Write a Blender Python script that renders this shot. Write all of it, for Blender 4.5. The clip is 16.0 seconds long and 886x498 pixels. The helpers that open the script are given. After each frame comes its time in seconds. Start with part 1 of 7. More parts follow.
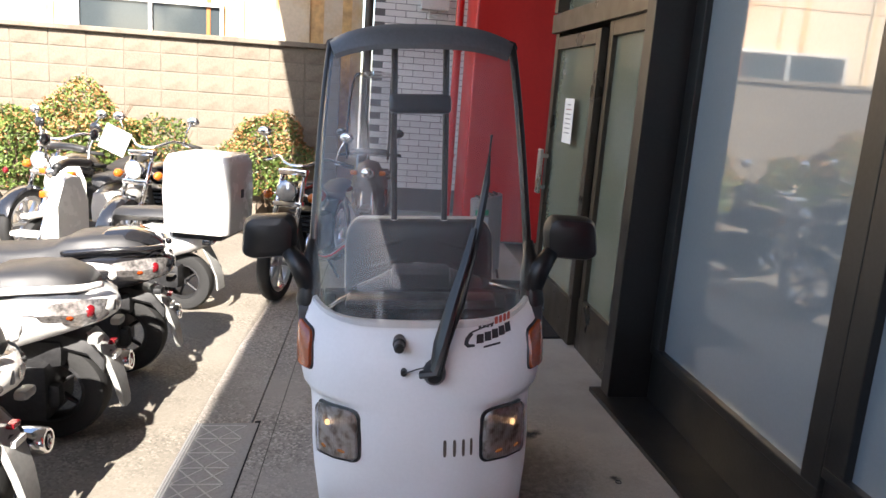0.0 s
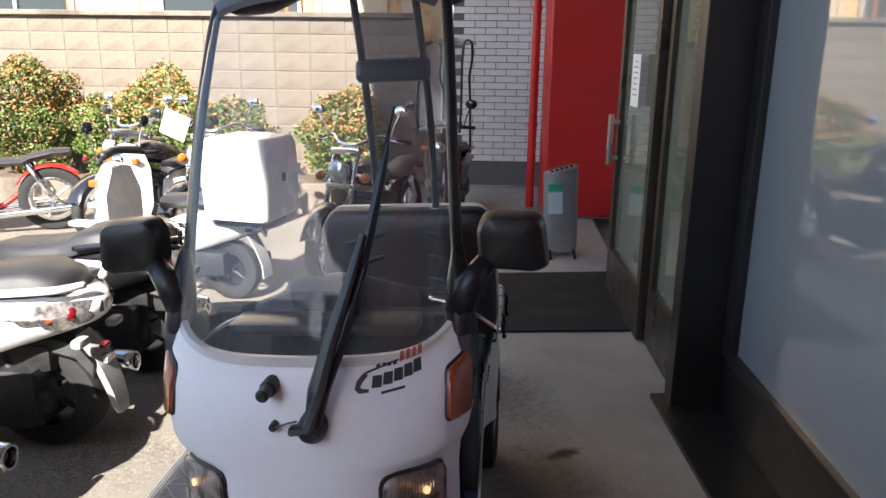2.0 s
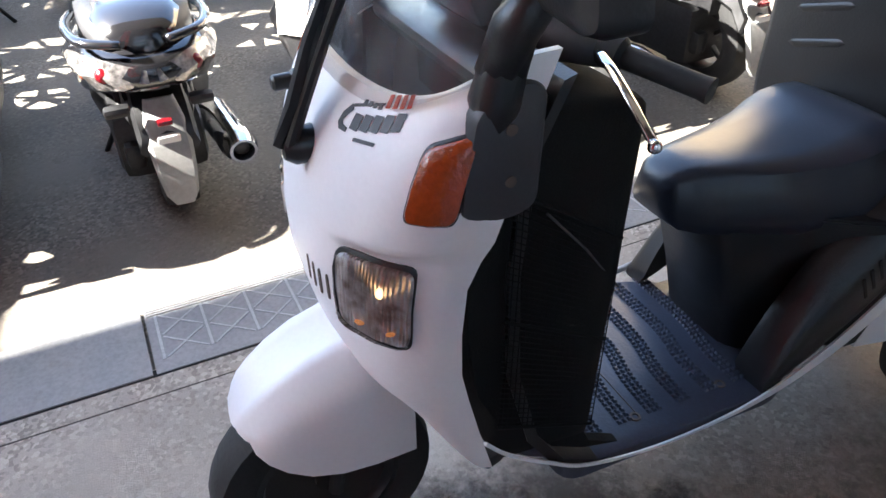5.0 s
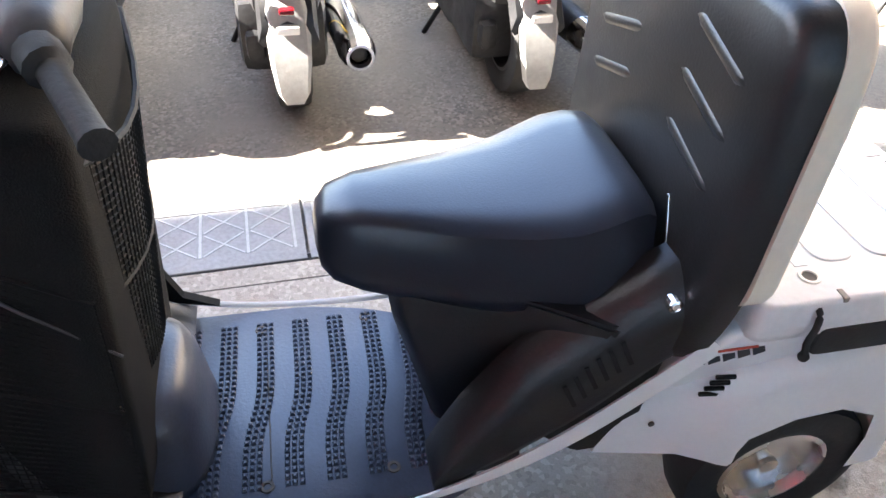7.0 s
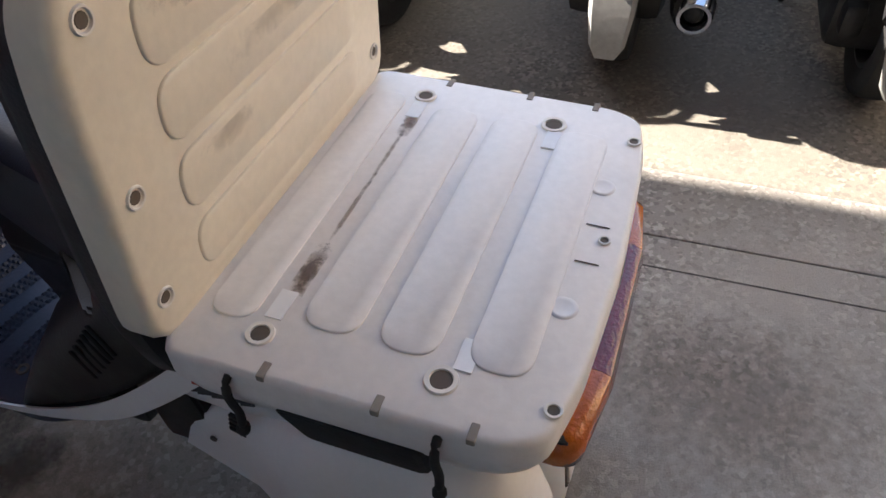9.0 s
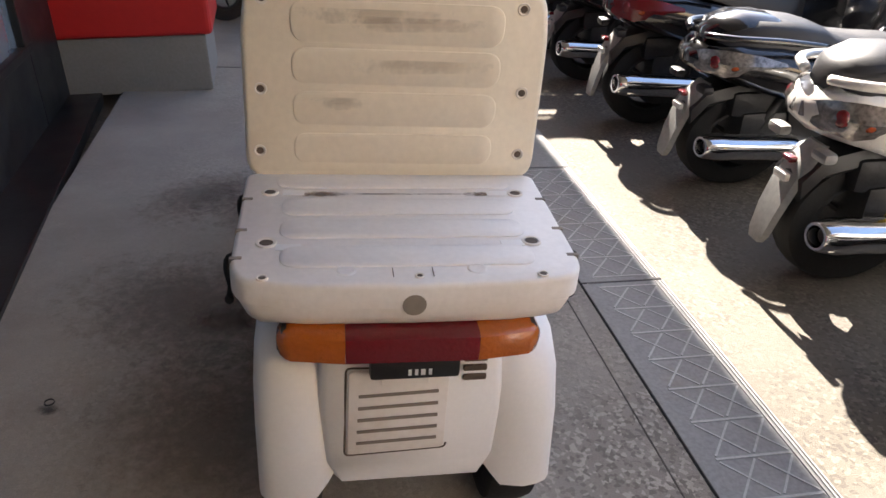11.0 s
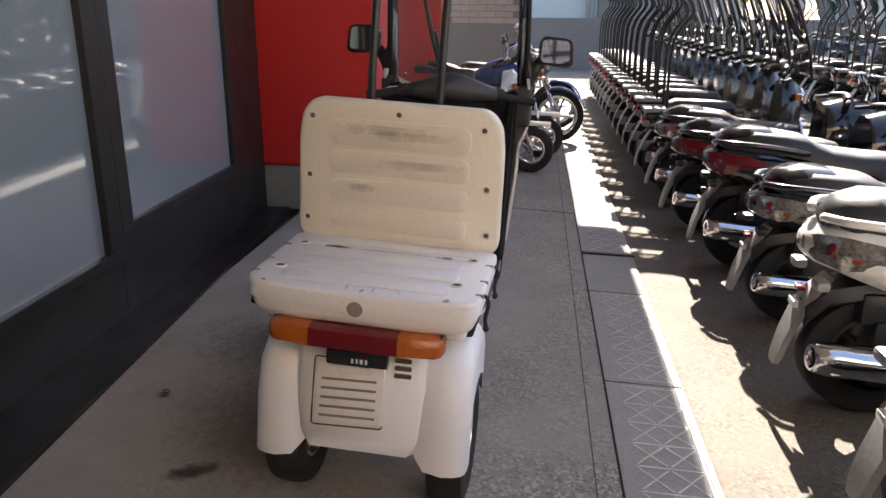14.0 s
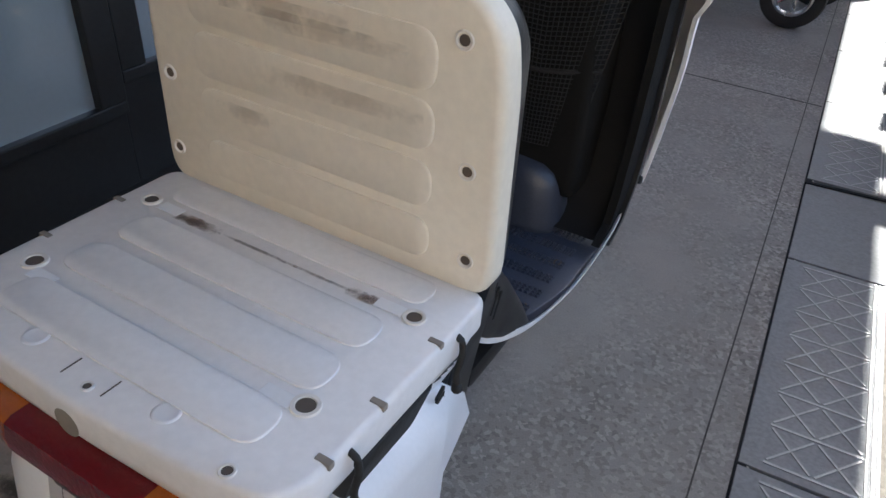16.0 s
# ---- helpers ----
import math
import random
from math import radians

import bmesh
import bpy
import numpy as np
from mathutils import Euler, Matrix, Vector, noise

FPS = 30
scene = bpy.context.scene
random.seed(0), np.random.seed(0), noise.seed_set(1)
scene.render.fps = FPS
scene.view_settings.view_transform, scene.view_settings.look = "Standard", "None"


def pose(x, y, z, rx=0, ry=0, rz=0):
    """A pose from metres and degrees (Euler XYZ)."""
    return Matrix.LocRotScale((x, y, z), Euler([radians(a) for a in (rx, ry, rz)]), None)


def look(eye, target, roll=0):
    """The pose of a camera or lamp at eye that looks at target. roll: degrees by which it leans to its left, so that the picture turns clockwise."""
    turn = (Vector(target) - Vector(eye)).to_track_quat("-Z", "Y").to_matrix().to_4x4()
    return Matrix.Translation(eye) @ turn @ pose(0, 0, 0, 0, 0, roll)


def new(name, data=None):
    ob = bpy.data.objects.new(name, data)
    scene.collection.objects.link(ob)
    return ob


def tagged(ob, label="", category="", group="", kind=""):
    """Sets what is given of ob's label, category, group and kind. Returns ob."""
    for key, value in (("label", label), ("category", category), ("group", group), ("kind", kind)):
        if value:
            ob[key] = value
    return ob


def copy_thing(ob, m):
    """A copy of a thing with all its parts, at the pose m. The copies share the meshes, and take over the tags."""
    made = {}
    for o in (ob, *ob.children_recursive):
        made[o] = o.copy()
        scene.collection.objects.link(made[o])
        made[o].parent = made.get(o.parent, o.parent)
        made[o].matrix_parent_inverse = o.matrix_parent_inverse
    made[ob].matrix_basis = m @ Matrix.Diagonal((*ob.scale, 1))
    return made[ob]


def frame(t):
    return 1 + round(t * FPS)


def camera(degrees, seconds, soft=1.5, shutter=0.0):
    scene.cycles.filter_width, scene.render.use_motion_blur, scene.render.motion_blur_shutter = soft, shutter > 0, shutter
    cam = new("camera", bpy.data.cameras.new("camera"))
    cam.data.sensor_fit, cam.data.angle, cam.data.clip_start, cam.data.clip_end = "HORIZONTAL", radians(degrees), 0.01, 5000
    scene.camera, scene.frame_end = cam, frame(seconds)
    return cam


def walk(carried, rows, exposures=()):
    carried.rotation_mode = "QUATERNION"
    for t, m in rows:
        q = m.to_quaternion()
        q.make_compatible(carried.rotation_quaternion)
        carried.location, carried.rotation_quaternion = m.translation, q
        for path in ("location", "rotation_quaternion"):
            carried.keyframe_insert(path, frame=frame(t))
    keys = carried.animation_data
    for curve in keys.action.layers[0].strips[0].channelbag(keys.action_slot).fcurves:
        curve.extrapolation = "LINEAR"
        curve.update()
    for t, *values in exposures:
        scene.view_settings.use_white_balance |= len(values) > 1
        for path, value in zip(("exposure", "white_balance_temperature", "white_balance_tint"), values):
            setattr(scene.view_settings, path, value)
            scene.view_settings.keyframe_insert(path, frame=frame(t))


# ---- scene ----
S = 0.94  # plan units to metres
cam = camera(62.0, 16.0)
PATH = [
    (0, (-0.067, -2.853, 1.536), (0.033, -0.9, 1.117), 4.1),
    (0.5, (0.04, -2.871, 1.565), (0.046, -0.887, 1.311), 0.5),
    (1, (0.172, -2.795, 1.568), (0.053, -0.818, 1.292), 1.2),
    (1.5, (0.279, -2.613, 1.573), (0.092, -0.647, 1.255), 0.2),
    (2, (0.394, -2.363, 1.531), (0.156, -0.444, 1.02), 0.7),
    (2.5, (0.501, -2.227, 1.457), (-0.022, -0.462, 0.674), -1.6),
    (3, (0.504, -2.084, 1.391), (-0.188, -0.492, 0.397), -1.6),
    (3.5, (0.553, -1.954, 1.352), (-0.169, -0.534, 0.143), -4.7),
    (4, (0.771, -1.758, 1.349), (-0.155, -0.417, 0.19), -2.6),
    (4.2, (0.876, -1.693, 1.36), (-0.226, -0.485, 0.208), -2.0),
    (6.3, (0.967, -0.828, 1.386), (-0.576, -0.649, 0.127), 2.2),
    (6.5, (0.934, -0.757, 1.378), (-0.603, -0.559, 0.114), 4.0),
    (7, (0.871, -0.561, 1.363), (-0.569, -0.211, 0.019), 3.5),
    (7.5, (0.832, -0.322, 1.342), (-0.635, -0.239, -0.015), 2.5),
    (8, (0.842, -0.048, 1.336), (-0.628, -0.147, -0.017), -1.6),
    (8.5, (0.741, 0.223, 1.301), (-0.651, 0.053, -0.125), -1.6),
    (9, (0.61, 0.5, 1.283), (-0.645, -0.029, -0.182), -4.1),
    (9.5, (0.491, 0.778, 1.295), (-0.507, -0.226, -0.118), -5.0),
    (9.7, (0.407, 0.85, 1.279), (-0.468, -0.319, -0.088), -5.4),
    (11.8, (-0.063, 1.867, 1.252), (-0.058, 0.026, 0.47), 1.9),
    (12, (-0.124, 1.956, 1.241), (-0.061, 0.092, 0.52), 1.1),
    (12.5, (-0.194, 2.138, 1.309), (-0.06, 0.224, 0.743), 1.0),
    (13, (-0.178, 2.279, 1.362), (-0.196, 0.294, 1.114), 2.7),
    (13.5, (-0.248, 2.265, 1.342), (-0.262, 0.281, 1.09), -0.1),
    (14, (-0.471, 2.052, 1.268), (-0.161, 0.169, 0.669), 0.4),
    (14.5, (-0.58, 1.758, 1.231), (-0.151, -0.037, 0.461), 0.4),
    (15, (-0.639, 1.44, 1.231), (-0.266, -0.31, 0.337), 0.4),
    (15.5, (-0.696, 1.1, 1.237), (-0.139, -0.567, 0.282), 1.9),
    (16, (-0.641, 0.784, 1.217), (0.18, -0.695, 0.15), 2.2),
]
walk(cam, [(t, look(eye, target, roll)) for t, eye, target, roll in PATH],
     exposures=((0.0, 2.3, 6650, 12), (0.7, 2.12, 6700, 13), (1.5, 1.72, 6850, 15), (2.0, 2.1, 6500, 12), (3.5, 2.47, 6300, 9), (4.2, 2.85, 6350, 9), (6.3, 4.2, 6600, 12), (7.5, 4.36, 6700, 12), (8.5, 3.17, 6700, 13), (9.0, 2.55, 6750, 13), (9.7, 2.32, 6800, 14),
                (11.8, 2.35, 6850, 14), (12.5, 2.25, 6900, 15), (13.0, 2.2, 7000, 17), (13.6, 2.15, 7000, 17), (14.5, 2.15, 6850, 14), (15.2, 2.02, 6750, 14), (16.0, 2.0, 6050, 8)))


# ---- light ----
SUN_EL, SUN_AZ = 39.0, 188.0   # height, and the bearing the sun stands at, clockwise from +y
world = bpy.data.worlds.new("world")
scene.world = world
world.use_nodes = True
wn = world.node_tree.nodes
sky = wn.new("ShaderNodeTexSky")
sky.sky_type, sky.sun_disc = "NISHITA", False
sky.sun_elevation, sky.sun_rotation = radians(SUN_EL), radians(SUN_AZ)
world.node_tree.links.new(sky.outputs[0], wn["Background"].inputs[0])
wn["Background"].inputs[1].default_value = 0.10
sun = new("sun", bpy.data.lights.new("sun", "SUN"))
sun.data.energy, sun.data.angle, sun.data.color = 5.0, radians(0.6), (1.0, 0.95, 0.87)
sun_way = Vector((math.sin(radians(SUN_AZ)) * math.cos(radians(SUN_EL)), math.cos(radians(SUN_AZ)) * math.cos(radians(SUN_EL)), math.sin(radians(SUN_EL))))
sun.matrix_world = look(sun_way * 60, (0, 0, 0))


# ---- materials ----
def mat(name, col, rough=0.5, metal=0.0, vary=0.12, scale=6.0, fine=60.0, bump=0.0, col2=None, spots=0.0, coat=0.0, island=0.0, rvary=0.1, spec=0.5):
    """A surface with broad and fine variation of its colour and gloss, optional second colour in patches, and fine relief."""
    m = bpy.data.materials.new(name)
    m.use_nodes = True
    n, l = m.node_tree.nodes, m.node_tree.links
    b = n["Principled BSDF"]
    tc = n.new("ShaderNodeTexCoord")
    big, small = n.new("ShaderNodeTexNoise"), n.new("ShaderNodeTexNoise")
    big.inputs["Scale"].default_value, big.inputs["Detail"].default_value = scale, 5
    small.inputs["Scale"].default_value, small.inputs["Detail"].default_value = fine, 4
    for t in (big, small):
        l.new(tc.outputs["Object"], t.inputs["Vector"])
    add = n.new("ShaderNodeMath"); add.operation = "ADD"
    l.new(big.outputs["Fac"], add.inputs[0]); l.new(small.outputs["Fac"], add.inputs[1])
    ramp = n.new("ShaderNodeMapRange")
    ramp.inputs["From Min"].default_value, ramp.inputs["From Max"].default_value = 0.65, 1.35
    ramp.inputs["To Min"].default_value, ramp.inputs["To Max"].default_value = 1 - vary, 1 + vary
    l.new(add.outputs[0], ramp.inputs["Value"])
    mul = n.new("ShaderNodeVectorMath"); mul.operation = "SCALE"
    rgb = n.new("ShaderNodeRGB"); rgb.outputs[0].default_value = (*col, 1)
    src = rgb.outputs[0]
    if col2:
        mix = n.new("ShaderNodeMix"); mix.data_type = "RGBA"
        st = n.new("ShaderNodeTexNoise"); st.inputs["Scale"].default_value, st.inputs["Detail"].default_value, st.inputs["Roughness"].default_value = scale * 0.6, 8, 0.65
        l.new(tc.outputs["Object"], st.inputs["Vector"])
        sr = n.new("ShaderNodeMapRange")
        sr.inputs["From Min"].default_value, sr.inputs["From Max"].default_value = 0.62 - spots * 0.3, 0.78 - spots * 0.3
        l.new(st.outputs["Fac"], sr.inputs["Value"]); l.new(sr.outputs[0], mix.inputs["Factor"])
        l.new(src, mix.inputs["A"]); mix.inputs["B"].default_value = (*col2, 1)
        src = mix.outputs["Result"]
    l.new(src, mul.inputs[0]); l.new(ramp.outputs[0], mul.inputs["Scale"])
    out = mul.outputs[0]
    if island:
        oi = n.new("ShaderNodeObjectInfo"); ge = n.new("ShaderNodeNewGeometry")
        s2 = n.new("ShaderNodeMath"); s2.operation = "ADD"
        l.new(oi.outputs["Random"], s2.inputs[0]); l.new(ge.outputs["Random Per Island"], s2.inputs[1])
        r2 = n.new("ShaderNodeMapRange")
        r2.inputs["From Max"].default_value, r2.inputs["To Min"].default_value, r2.inputs["To Max"].default_value = 2.0, 1 - island, 1 + island
        l.new(s2.outputs[0], r2.inputs["Value"])
        m2 = n.new("ShaderNodeVectorMath"); m2.operation = "SCALE"
        l.new(out, m2.inputs[0]); l.new(r2.outputs[0], m2.inputs["Scale"])
        out = m2.outputs[0]
    l.new(out, b.inputs["Base Color"])
    rr = n.new("ShaderNodeMapRange")
    rr.inputs["From Min"].default_value, rr.inputs["From Max"].default_value = 0.3, 0.7
    rr.inputs["To Min"].default_value, rr.inputs["To Max"].default_value = max(0.02, rough - rvary), min(1.0, rough + rvary)
    l.new(big.outputs["Fac"], rr.inputs["Value"]); l.new(rr.outputs[0], b.inputs["Roughness"])
    b.inputs["Metallic"].default_value = metal
    b.inputs["Specular IOR Level"].default_value = spec
    b.inputs["Coat Weight"].default_value = coat
    b.inputs["Coat Roughness"].default_value = 0.08
    if bump:
        bp = n.new("ShaderNodeBump"); bp.inputs["Strength"].default_value, bp.inputs["Distance"].default_value = min(1, bump), 0.004
        l.new(small.outputs["Fac"], bp.inputs["Height"]); l.new(bp.outputs[0], b.inputs["Normal"])
    return m


def glass(name, tint=(1, 1, 1), rough=0.0, ior=1.45, alpha_mix=0.0):
    """Thin glazing: mostly clear, glossy by angle."""
    m = bpy.data.materials.new(name)
    m.use_nodes = True
    n, l = m.node_tree.nodes, m.node_tree.links
    n.remove(n["Principled BSDF"])
    tr, gl, mx, fr = n.new("ShaderNodeBsdfTransparent"), n.new("ShaderNodeBsdfGlossy"), n.new("ShaderNodeMixShader"), n.new("ShaderNodeFresnel")
    tr.inputs[0].default_value = (*tint, 1)
    gl.inputs["Roughness"].default_value = rough
    fr.inputs[0].default_value = ior
    l.new(fr.outputs[0], mx.inputs[0]); l.new(tr.outputs[0], mx.inputs[1]); l.new(gl.outputs[0], mx.inputs[2])
    out = mx.outputs[0]
    if alpha_mix:
        df, m2 = n.new("ShaderNodeBsdfDiffuse"), n.new("ShaderNodeMixShader")
        df.inputs[0].default_value = (0.75, 0.78, 0.82, 1)
        m2.inputs[0].default_value = alpha_mix
        l.new(out, m2.inputs[1]); l.new(df.outputs[0], m2.inputs[2]); out = m2.outputs[0]
    l.new(out, n["Material Output"].inputs[0])
    return m


def emit(name, col, strength):
    m = bpy.data.materials.new(name)
    m.use_nodes = True
    b = m.node_tree.nodes["Principled BSDF"]
    b.inputs["Base Color"].default_value = (*col, 1)
    b.inputs["Emission Color"].default_value = (*col, 1)
    b.inputs["Emission Strength"].default_value = strength
    return m


def worn_concrete(name, base, dark, stain, speck, rough_from=None):
    """Cast concrete: worn-out aggregate in patches, cloudy tone, broad stains, fine grit."""
    m = bpy.data.materials.new(name)
    m.use_nodes = True
    n, l = m.node_tree.nodes, m.node_tree.links
    b = n["Principled BSDF"]
    tc = n.new("ShaderNodeTexCoord")

    def noise(scale, detail, lo, hi, rough=0.6):
        t, r = n.new("ShaderNodeTexNoise"), n.new("ShaderNodeMapRange")
        t.inputs["Scale"].default_value, t.inputs["Detail"].default_value, t.inputs["Roughness"].default_value = scale, detail, rough
        l.new(tc.outputs["Object"], t.inputs["Vector"])
        r.inputs["From Min"].default_value, r.inputs["From Max"].default_value = lo, hi
        l.new(t.outputs["Fac"], r.inputs["Value"])
        return r.outputs[0]

    def math_node(op, a, c):
        q = n.new("ShaderNodeMath"); q.operation = op
        for k, v in enumerate((a, c)):
            if isinstance(v, (int, float)):
                q.inputs[k].default_value = v
            else:
                l.new(v, q.inputs[k])
        return q.outputs[0]

    def blend(f, a, c):
        x = n.new("ShaderNodeMix"); x.data_type = "RGBA"
        l.new(f, x.inputs["Factor"])
        for k, v in (("A", a), ("B", c)):
            if isinstance(v, tuple):
                x.inputs[k].default_value = (*v, 1)
            else:
                l.new(v, x.inputs[k])
        return x.outputs["Result"]

    tone = blend(noise(2.3, 8, 0.3, 0.72), base, tuple(0.72 * v for v in base))
    tone = blend(math_node("MULTIPLY", noise(0.9, 7, 0.5, 0.72, 0.65), 0.75), tone, stain)
    grit = n.new("ShaderNodeTexVoronoi"); grit.inputs["Scale"].default_value = 95
    l.new(tc.outputs["Object"], grit.inputs["Vector"])
    sep = n.new("ShaderNodeSeparateColor"); l.new(grit.outputs["Color"], sep.inputs[0])
    worn = math_node("MULTIPLY", noise(1.7, 6, 0.36, 0.62), speck)
    if rough_from:
        sx = n.new("ShaderNodeSeparateXYZ"); l.new(tc.outputs["Object"], sx.inputs[0])
        xr = n.new("ShaderNodeMapRange")
        xr.inputs["From Min"].default_value, xr.inputs["From Max"].default_value, xr.inputs["To Min"].default_value, xr.inputs["To Max"].default_value = rough_from[0], rough_from[1], 1.0, 0.12
        l.new(sx.outputs[0], xr.inputs["Value"])
        worn = math_node("MULTIPLY", worn, xr.outputs[0])
    pale = math_node("MULTIPLY", math_node("GREATER_THAN", sep.outputs[0], 0.72), worn)
    deep = math_node("MULTIPLY", math_node("GREATER_THAN", sep.outputs[1], 0.70), worn)
    tone = blend(pale, tone, tuple(min(0.6, 1.45 * v) for v in base))
    tone = blend(deep, tone, dark)
    pits = noise(38, 6, 0.66, 0.72, 0.7)
    tone = blend(math_node("MULTIPLY", pits, 0.7), tone, dark)
    fine = noise(240, 3, 0.2, 0.8)
    sc = n.new("ShaderNodeVectorMath"); sc.operation = "SCALE"
    l.new(tone, sc.inputs[0]); l.new(math_node("ADD", math_node("MULTIPLY", fine, 0.3), 0.85), sc.inputs["Scale"])
    l.new(sc.outputs[0], b.inputs["Base Color"])
    b.inputs["Roughness"].default_value = 0.88
    bp = n.new("ShaderNodeBump"); bp.inputs["Strength"].default_value, bp.inputs["Distance"].default_value = 0.6, 0.004
    l.new(math_node("SUBTRACT", math_node("MULTIPLY", fine, 0.5), math_node("ADD", deep, pits)), bp.inputs["Height"])
    l.new(bp.outputs[0], b.inputs["Normal"])
    return m


def soft_stain(name, col, strength, axes=(1, 1, 0), scale=22):
    """A soaked-in stain that fades out from its middle, broken up by the pores."""
    m = bpy.data.materials.new(name)
    m.use_nodes = True
    n, l = m.node_tree.nodes, m.node_tree.links
    tc, gr, nz, r1, mul = n.new("ShaderNodeTexCoord"), n.new("ShaderNodeVectorMath"), n.new("ShaderNodeTexNoise"), n.new("ShaderNodeMapRange"), n.new("ShaderNodeMath")
    mp = n.new("ShaderNodeVectorMath"); mp.operation = "SUBTRACT"; mp.inputs[1].default_value = (0.5, 0.5, 0.5)
    l.new(tc.outputs["Generated"], mp.inputs[0])
    flat = n.new("ShaderNodeVectorMath"); flat.operation = "MULTIPLY"; flat.inputs[1].default_value = axes
    l.new(mp.outputs[0], flat.inputs[0])
    gr.operation = "LENGTH"
    l.new(flat.outputs[0], gr.inputs[0])
    nz.inputs["Scale"].default_value, nz.inputs["Detail"].default_value, nz.inputs["Roughness"].default_value = scale, 8, 0.75
    l.new(tc.outputs["Object"], nz.inputs["Vector"])
    ad = n.new("ShaderNodeMath"); ad.operation = "MULTIPLY_ADD"; ad.inputs[1].default_value = -1.1
    l.new(nz.outputs["Fac"], ad.inputs[0]); l.new(gr.outputs["Value"], ad.inputs[2])
    r1.inputs["From Min"].default_value, r1.inputs["From Max"].default_value = -0.08, -0.42
    r1.inputs["To Min"].default_value, r1.inputs["To Max"].default_value = 0.0, strength
    l.new(ad.outputs[0], r1.inputs["Value"])
    tr, mx = n.new("ShaderNodeBsdfTransparent"), n.new("ShaderNodeMixShader")
    b = n["Principled BSDF"]
    b.inputs["Base Color"].default_value, b.inputs["Roughness"].default_value = (*col, 1), 0.7
    l.new(r1.outputs[0], mx.inputs[0]); l.new(tr.outputs[0], mx.inputs[1]); l.new(b.outputs[0], mx.inputs[2])
    l.new(mx.outputs[0], n["Material Output"].inputs[0])
    return m


CONCRETE = worn_concrete("concrete", (0.36, 0.33, 0.295), (0.13, 0.12, 0.105), (0.22, 0.195, 0.17), 0.65, (-0.6, 0.9))
YARD = worn_concrete("yard_concrete", (0.205, 0.183, 0.152), (0.075, 0.066, 0.055), (0.135, 0.117, 0.096), 0.55)
ROAD = mat("asphalt", (0.16, 0.16, 0.16), 0.9, vary=0.2, scale=1.0, fine=70, bump=0.5)
BLOCK = mat("concrete_block", (0.168, 0.142, 0.110), 0.9, vary=0.25, scale=3, fine=60, bump=0.6, col2=(0.095, 0.075, 0.055), spots=0.4, island=0.10)
MORTAR = mat("mortar", (0.16, 0.138, 0.108), 0.95, vary=0.15, bump=0.5)
TILE = mat("white_tile", (0.74, 0.74, 0.72), 0.35, vary=0.05, island=0.08)
TAN_TILE = mat("tan_tile", (0.46, 0.38, 0.33), 0.5, vary=0.08, island=0.12)
GROUT = mat("grout", (0.14, 0.14, 0.14), 0.9)
RED = mat("red_paint", (0.52, 0.02, 0.018), 0.42, vary=0.06, scale=2, fine=30)
BLACK = mat("black_paint", (0.014, 0.0135, 0.013), 0.4, vary=0.3, scale=4, bump=0.1)
BRONZE = mat("bronze_frame", (0.055, 0.045, 0.034), 0.35, vary=0.1, metal=0.3)
BASE_GREY = mat("column_base", (0.24, 0.235, 0.22), 0.75, vary=0.12, bump=0.3)
SHEET = mat("painted_sheet", (0.60, 0.50, 0.36), 0.6, vary=0.12, scale=0.9, fine=25, col2=(0.50, 0.31, 0.12), spots=0.3)
RUST = mat("rust", (0.36, 0.13, 0.04), 0.85, vary=0.3, scale=5, bump=0.4)


# ---- building helpers ----
LEAN = [None]   # the parked lean of the body now being built


def part(name, bm, material, parent=None, label="", smooth=False, m=None, kind=""):
    """Links a bmesh as one mesh object, under a parent if there is one."""
    if LEAN[0]:
        bm.transform(LEAN[0])
    bm.transform(Matrix.Scale(S, 4))
    bmesh.ops.recalc_face_normals(bm, faces=bm.faces)
    me = bpy.data.meshes.new(name)
    bm.to_mesh(me)
    bm.free()
    me.materials.append(material)
    if smooth:
        me.shade_smooth()
        if smooth != "all":
            me.set_sharp_from_angle(angle=radians(smooth if smooth is not True else 40))
    ob = new(name, me)
    if parent:
        ob.parent = parent
    if m:
        ob.matrix_basis = m
    if label:
        ob["label"] = label
    if kind:
        ob["kind"] = kind
    return ob


def twin(ob, name, x, y, z, rx=0, ry=0, rz=0, parent=None):
    """Another object on the same mesh."""
    o = bpy.data.objects.new(name, ob.data)
    scene.collection.objects.link(o)
    o.parent = parent if parent else ob.parent
    o.matrix_basis = at(x, y, z, rx, ry, rz)
    return o


def thing(name, label, category, m=None, group="", kind=""):
    e = new(name)
    if m:
        e.matrix_basis = m
    return tagged(e, label, category, group, kind)


def at(x, y, z=0.0, rx=0, ry=0, rz=0):
    return pose(x * S, y * S, z * S, rx, ry, rz)


def box(bm, cx, cy, cz, sx, sy, sz, bevel=0.0, rot=None, seg=2):
    """A block by centre and size, its edges rounded."""
    m = Matrix.LocRotScale((cx, cy, cz), Euler([radians(a) for a in rot]) if rot else None, (sx, sy, sz))
    b2 = bmesh.new()
    bmesh.ops.create_cube(b2, size=1, matrix=m)
    if bevel:
        bmesh.ops.bevel(b2, geom=b2.edges[:], offset=bevel, segments=seg, affect="EDGES", profile=0.6)
    merge(bm, b2)
    return bm


def merge(bm, other):
    tmp = bpy.data.meshes.new("tmp")
    other.to_mesh(tmp)
    other.free()
    bm.from_mesh(tmp)
    bpy.data.meshes.remove(tmp)


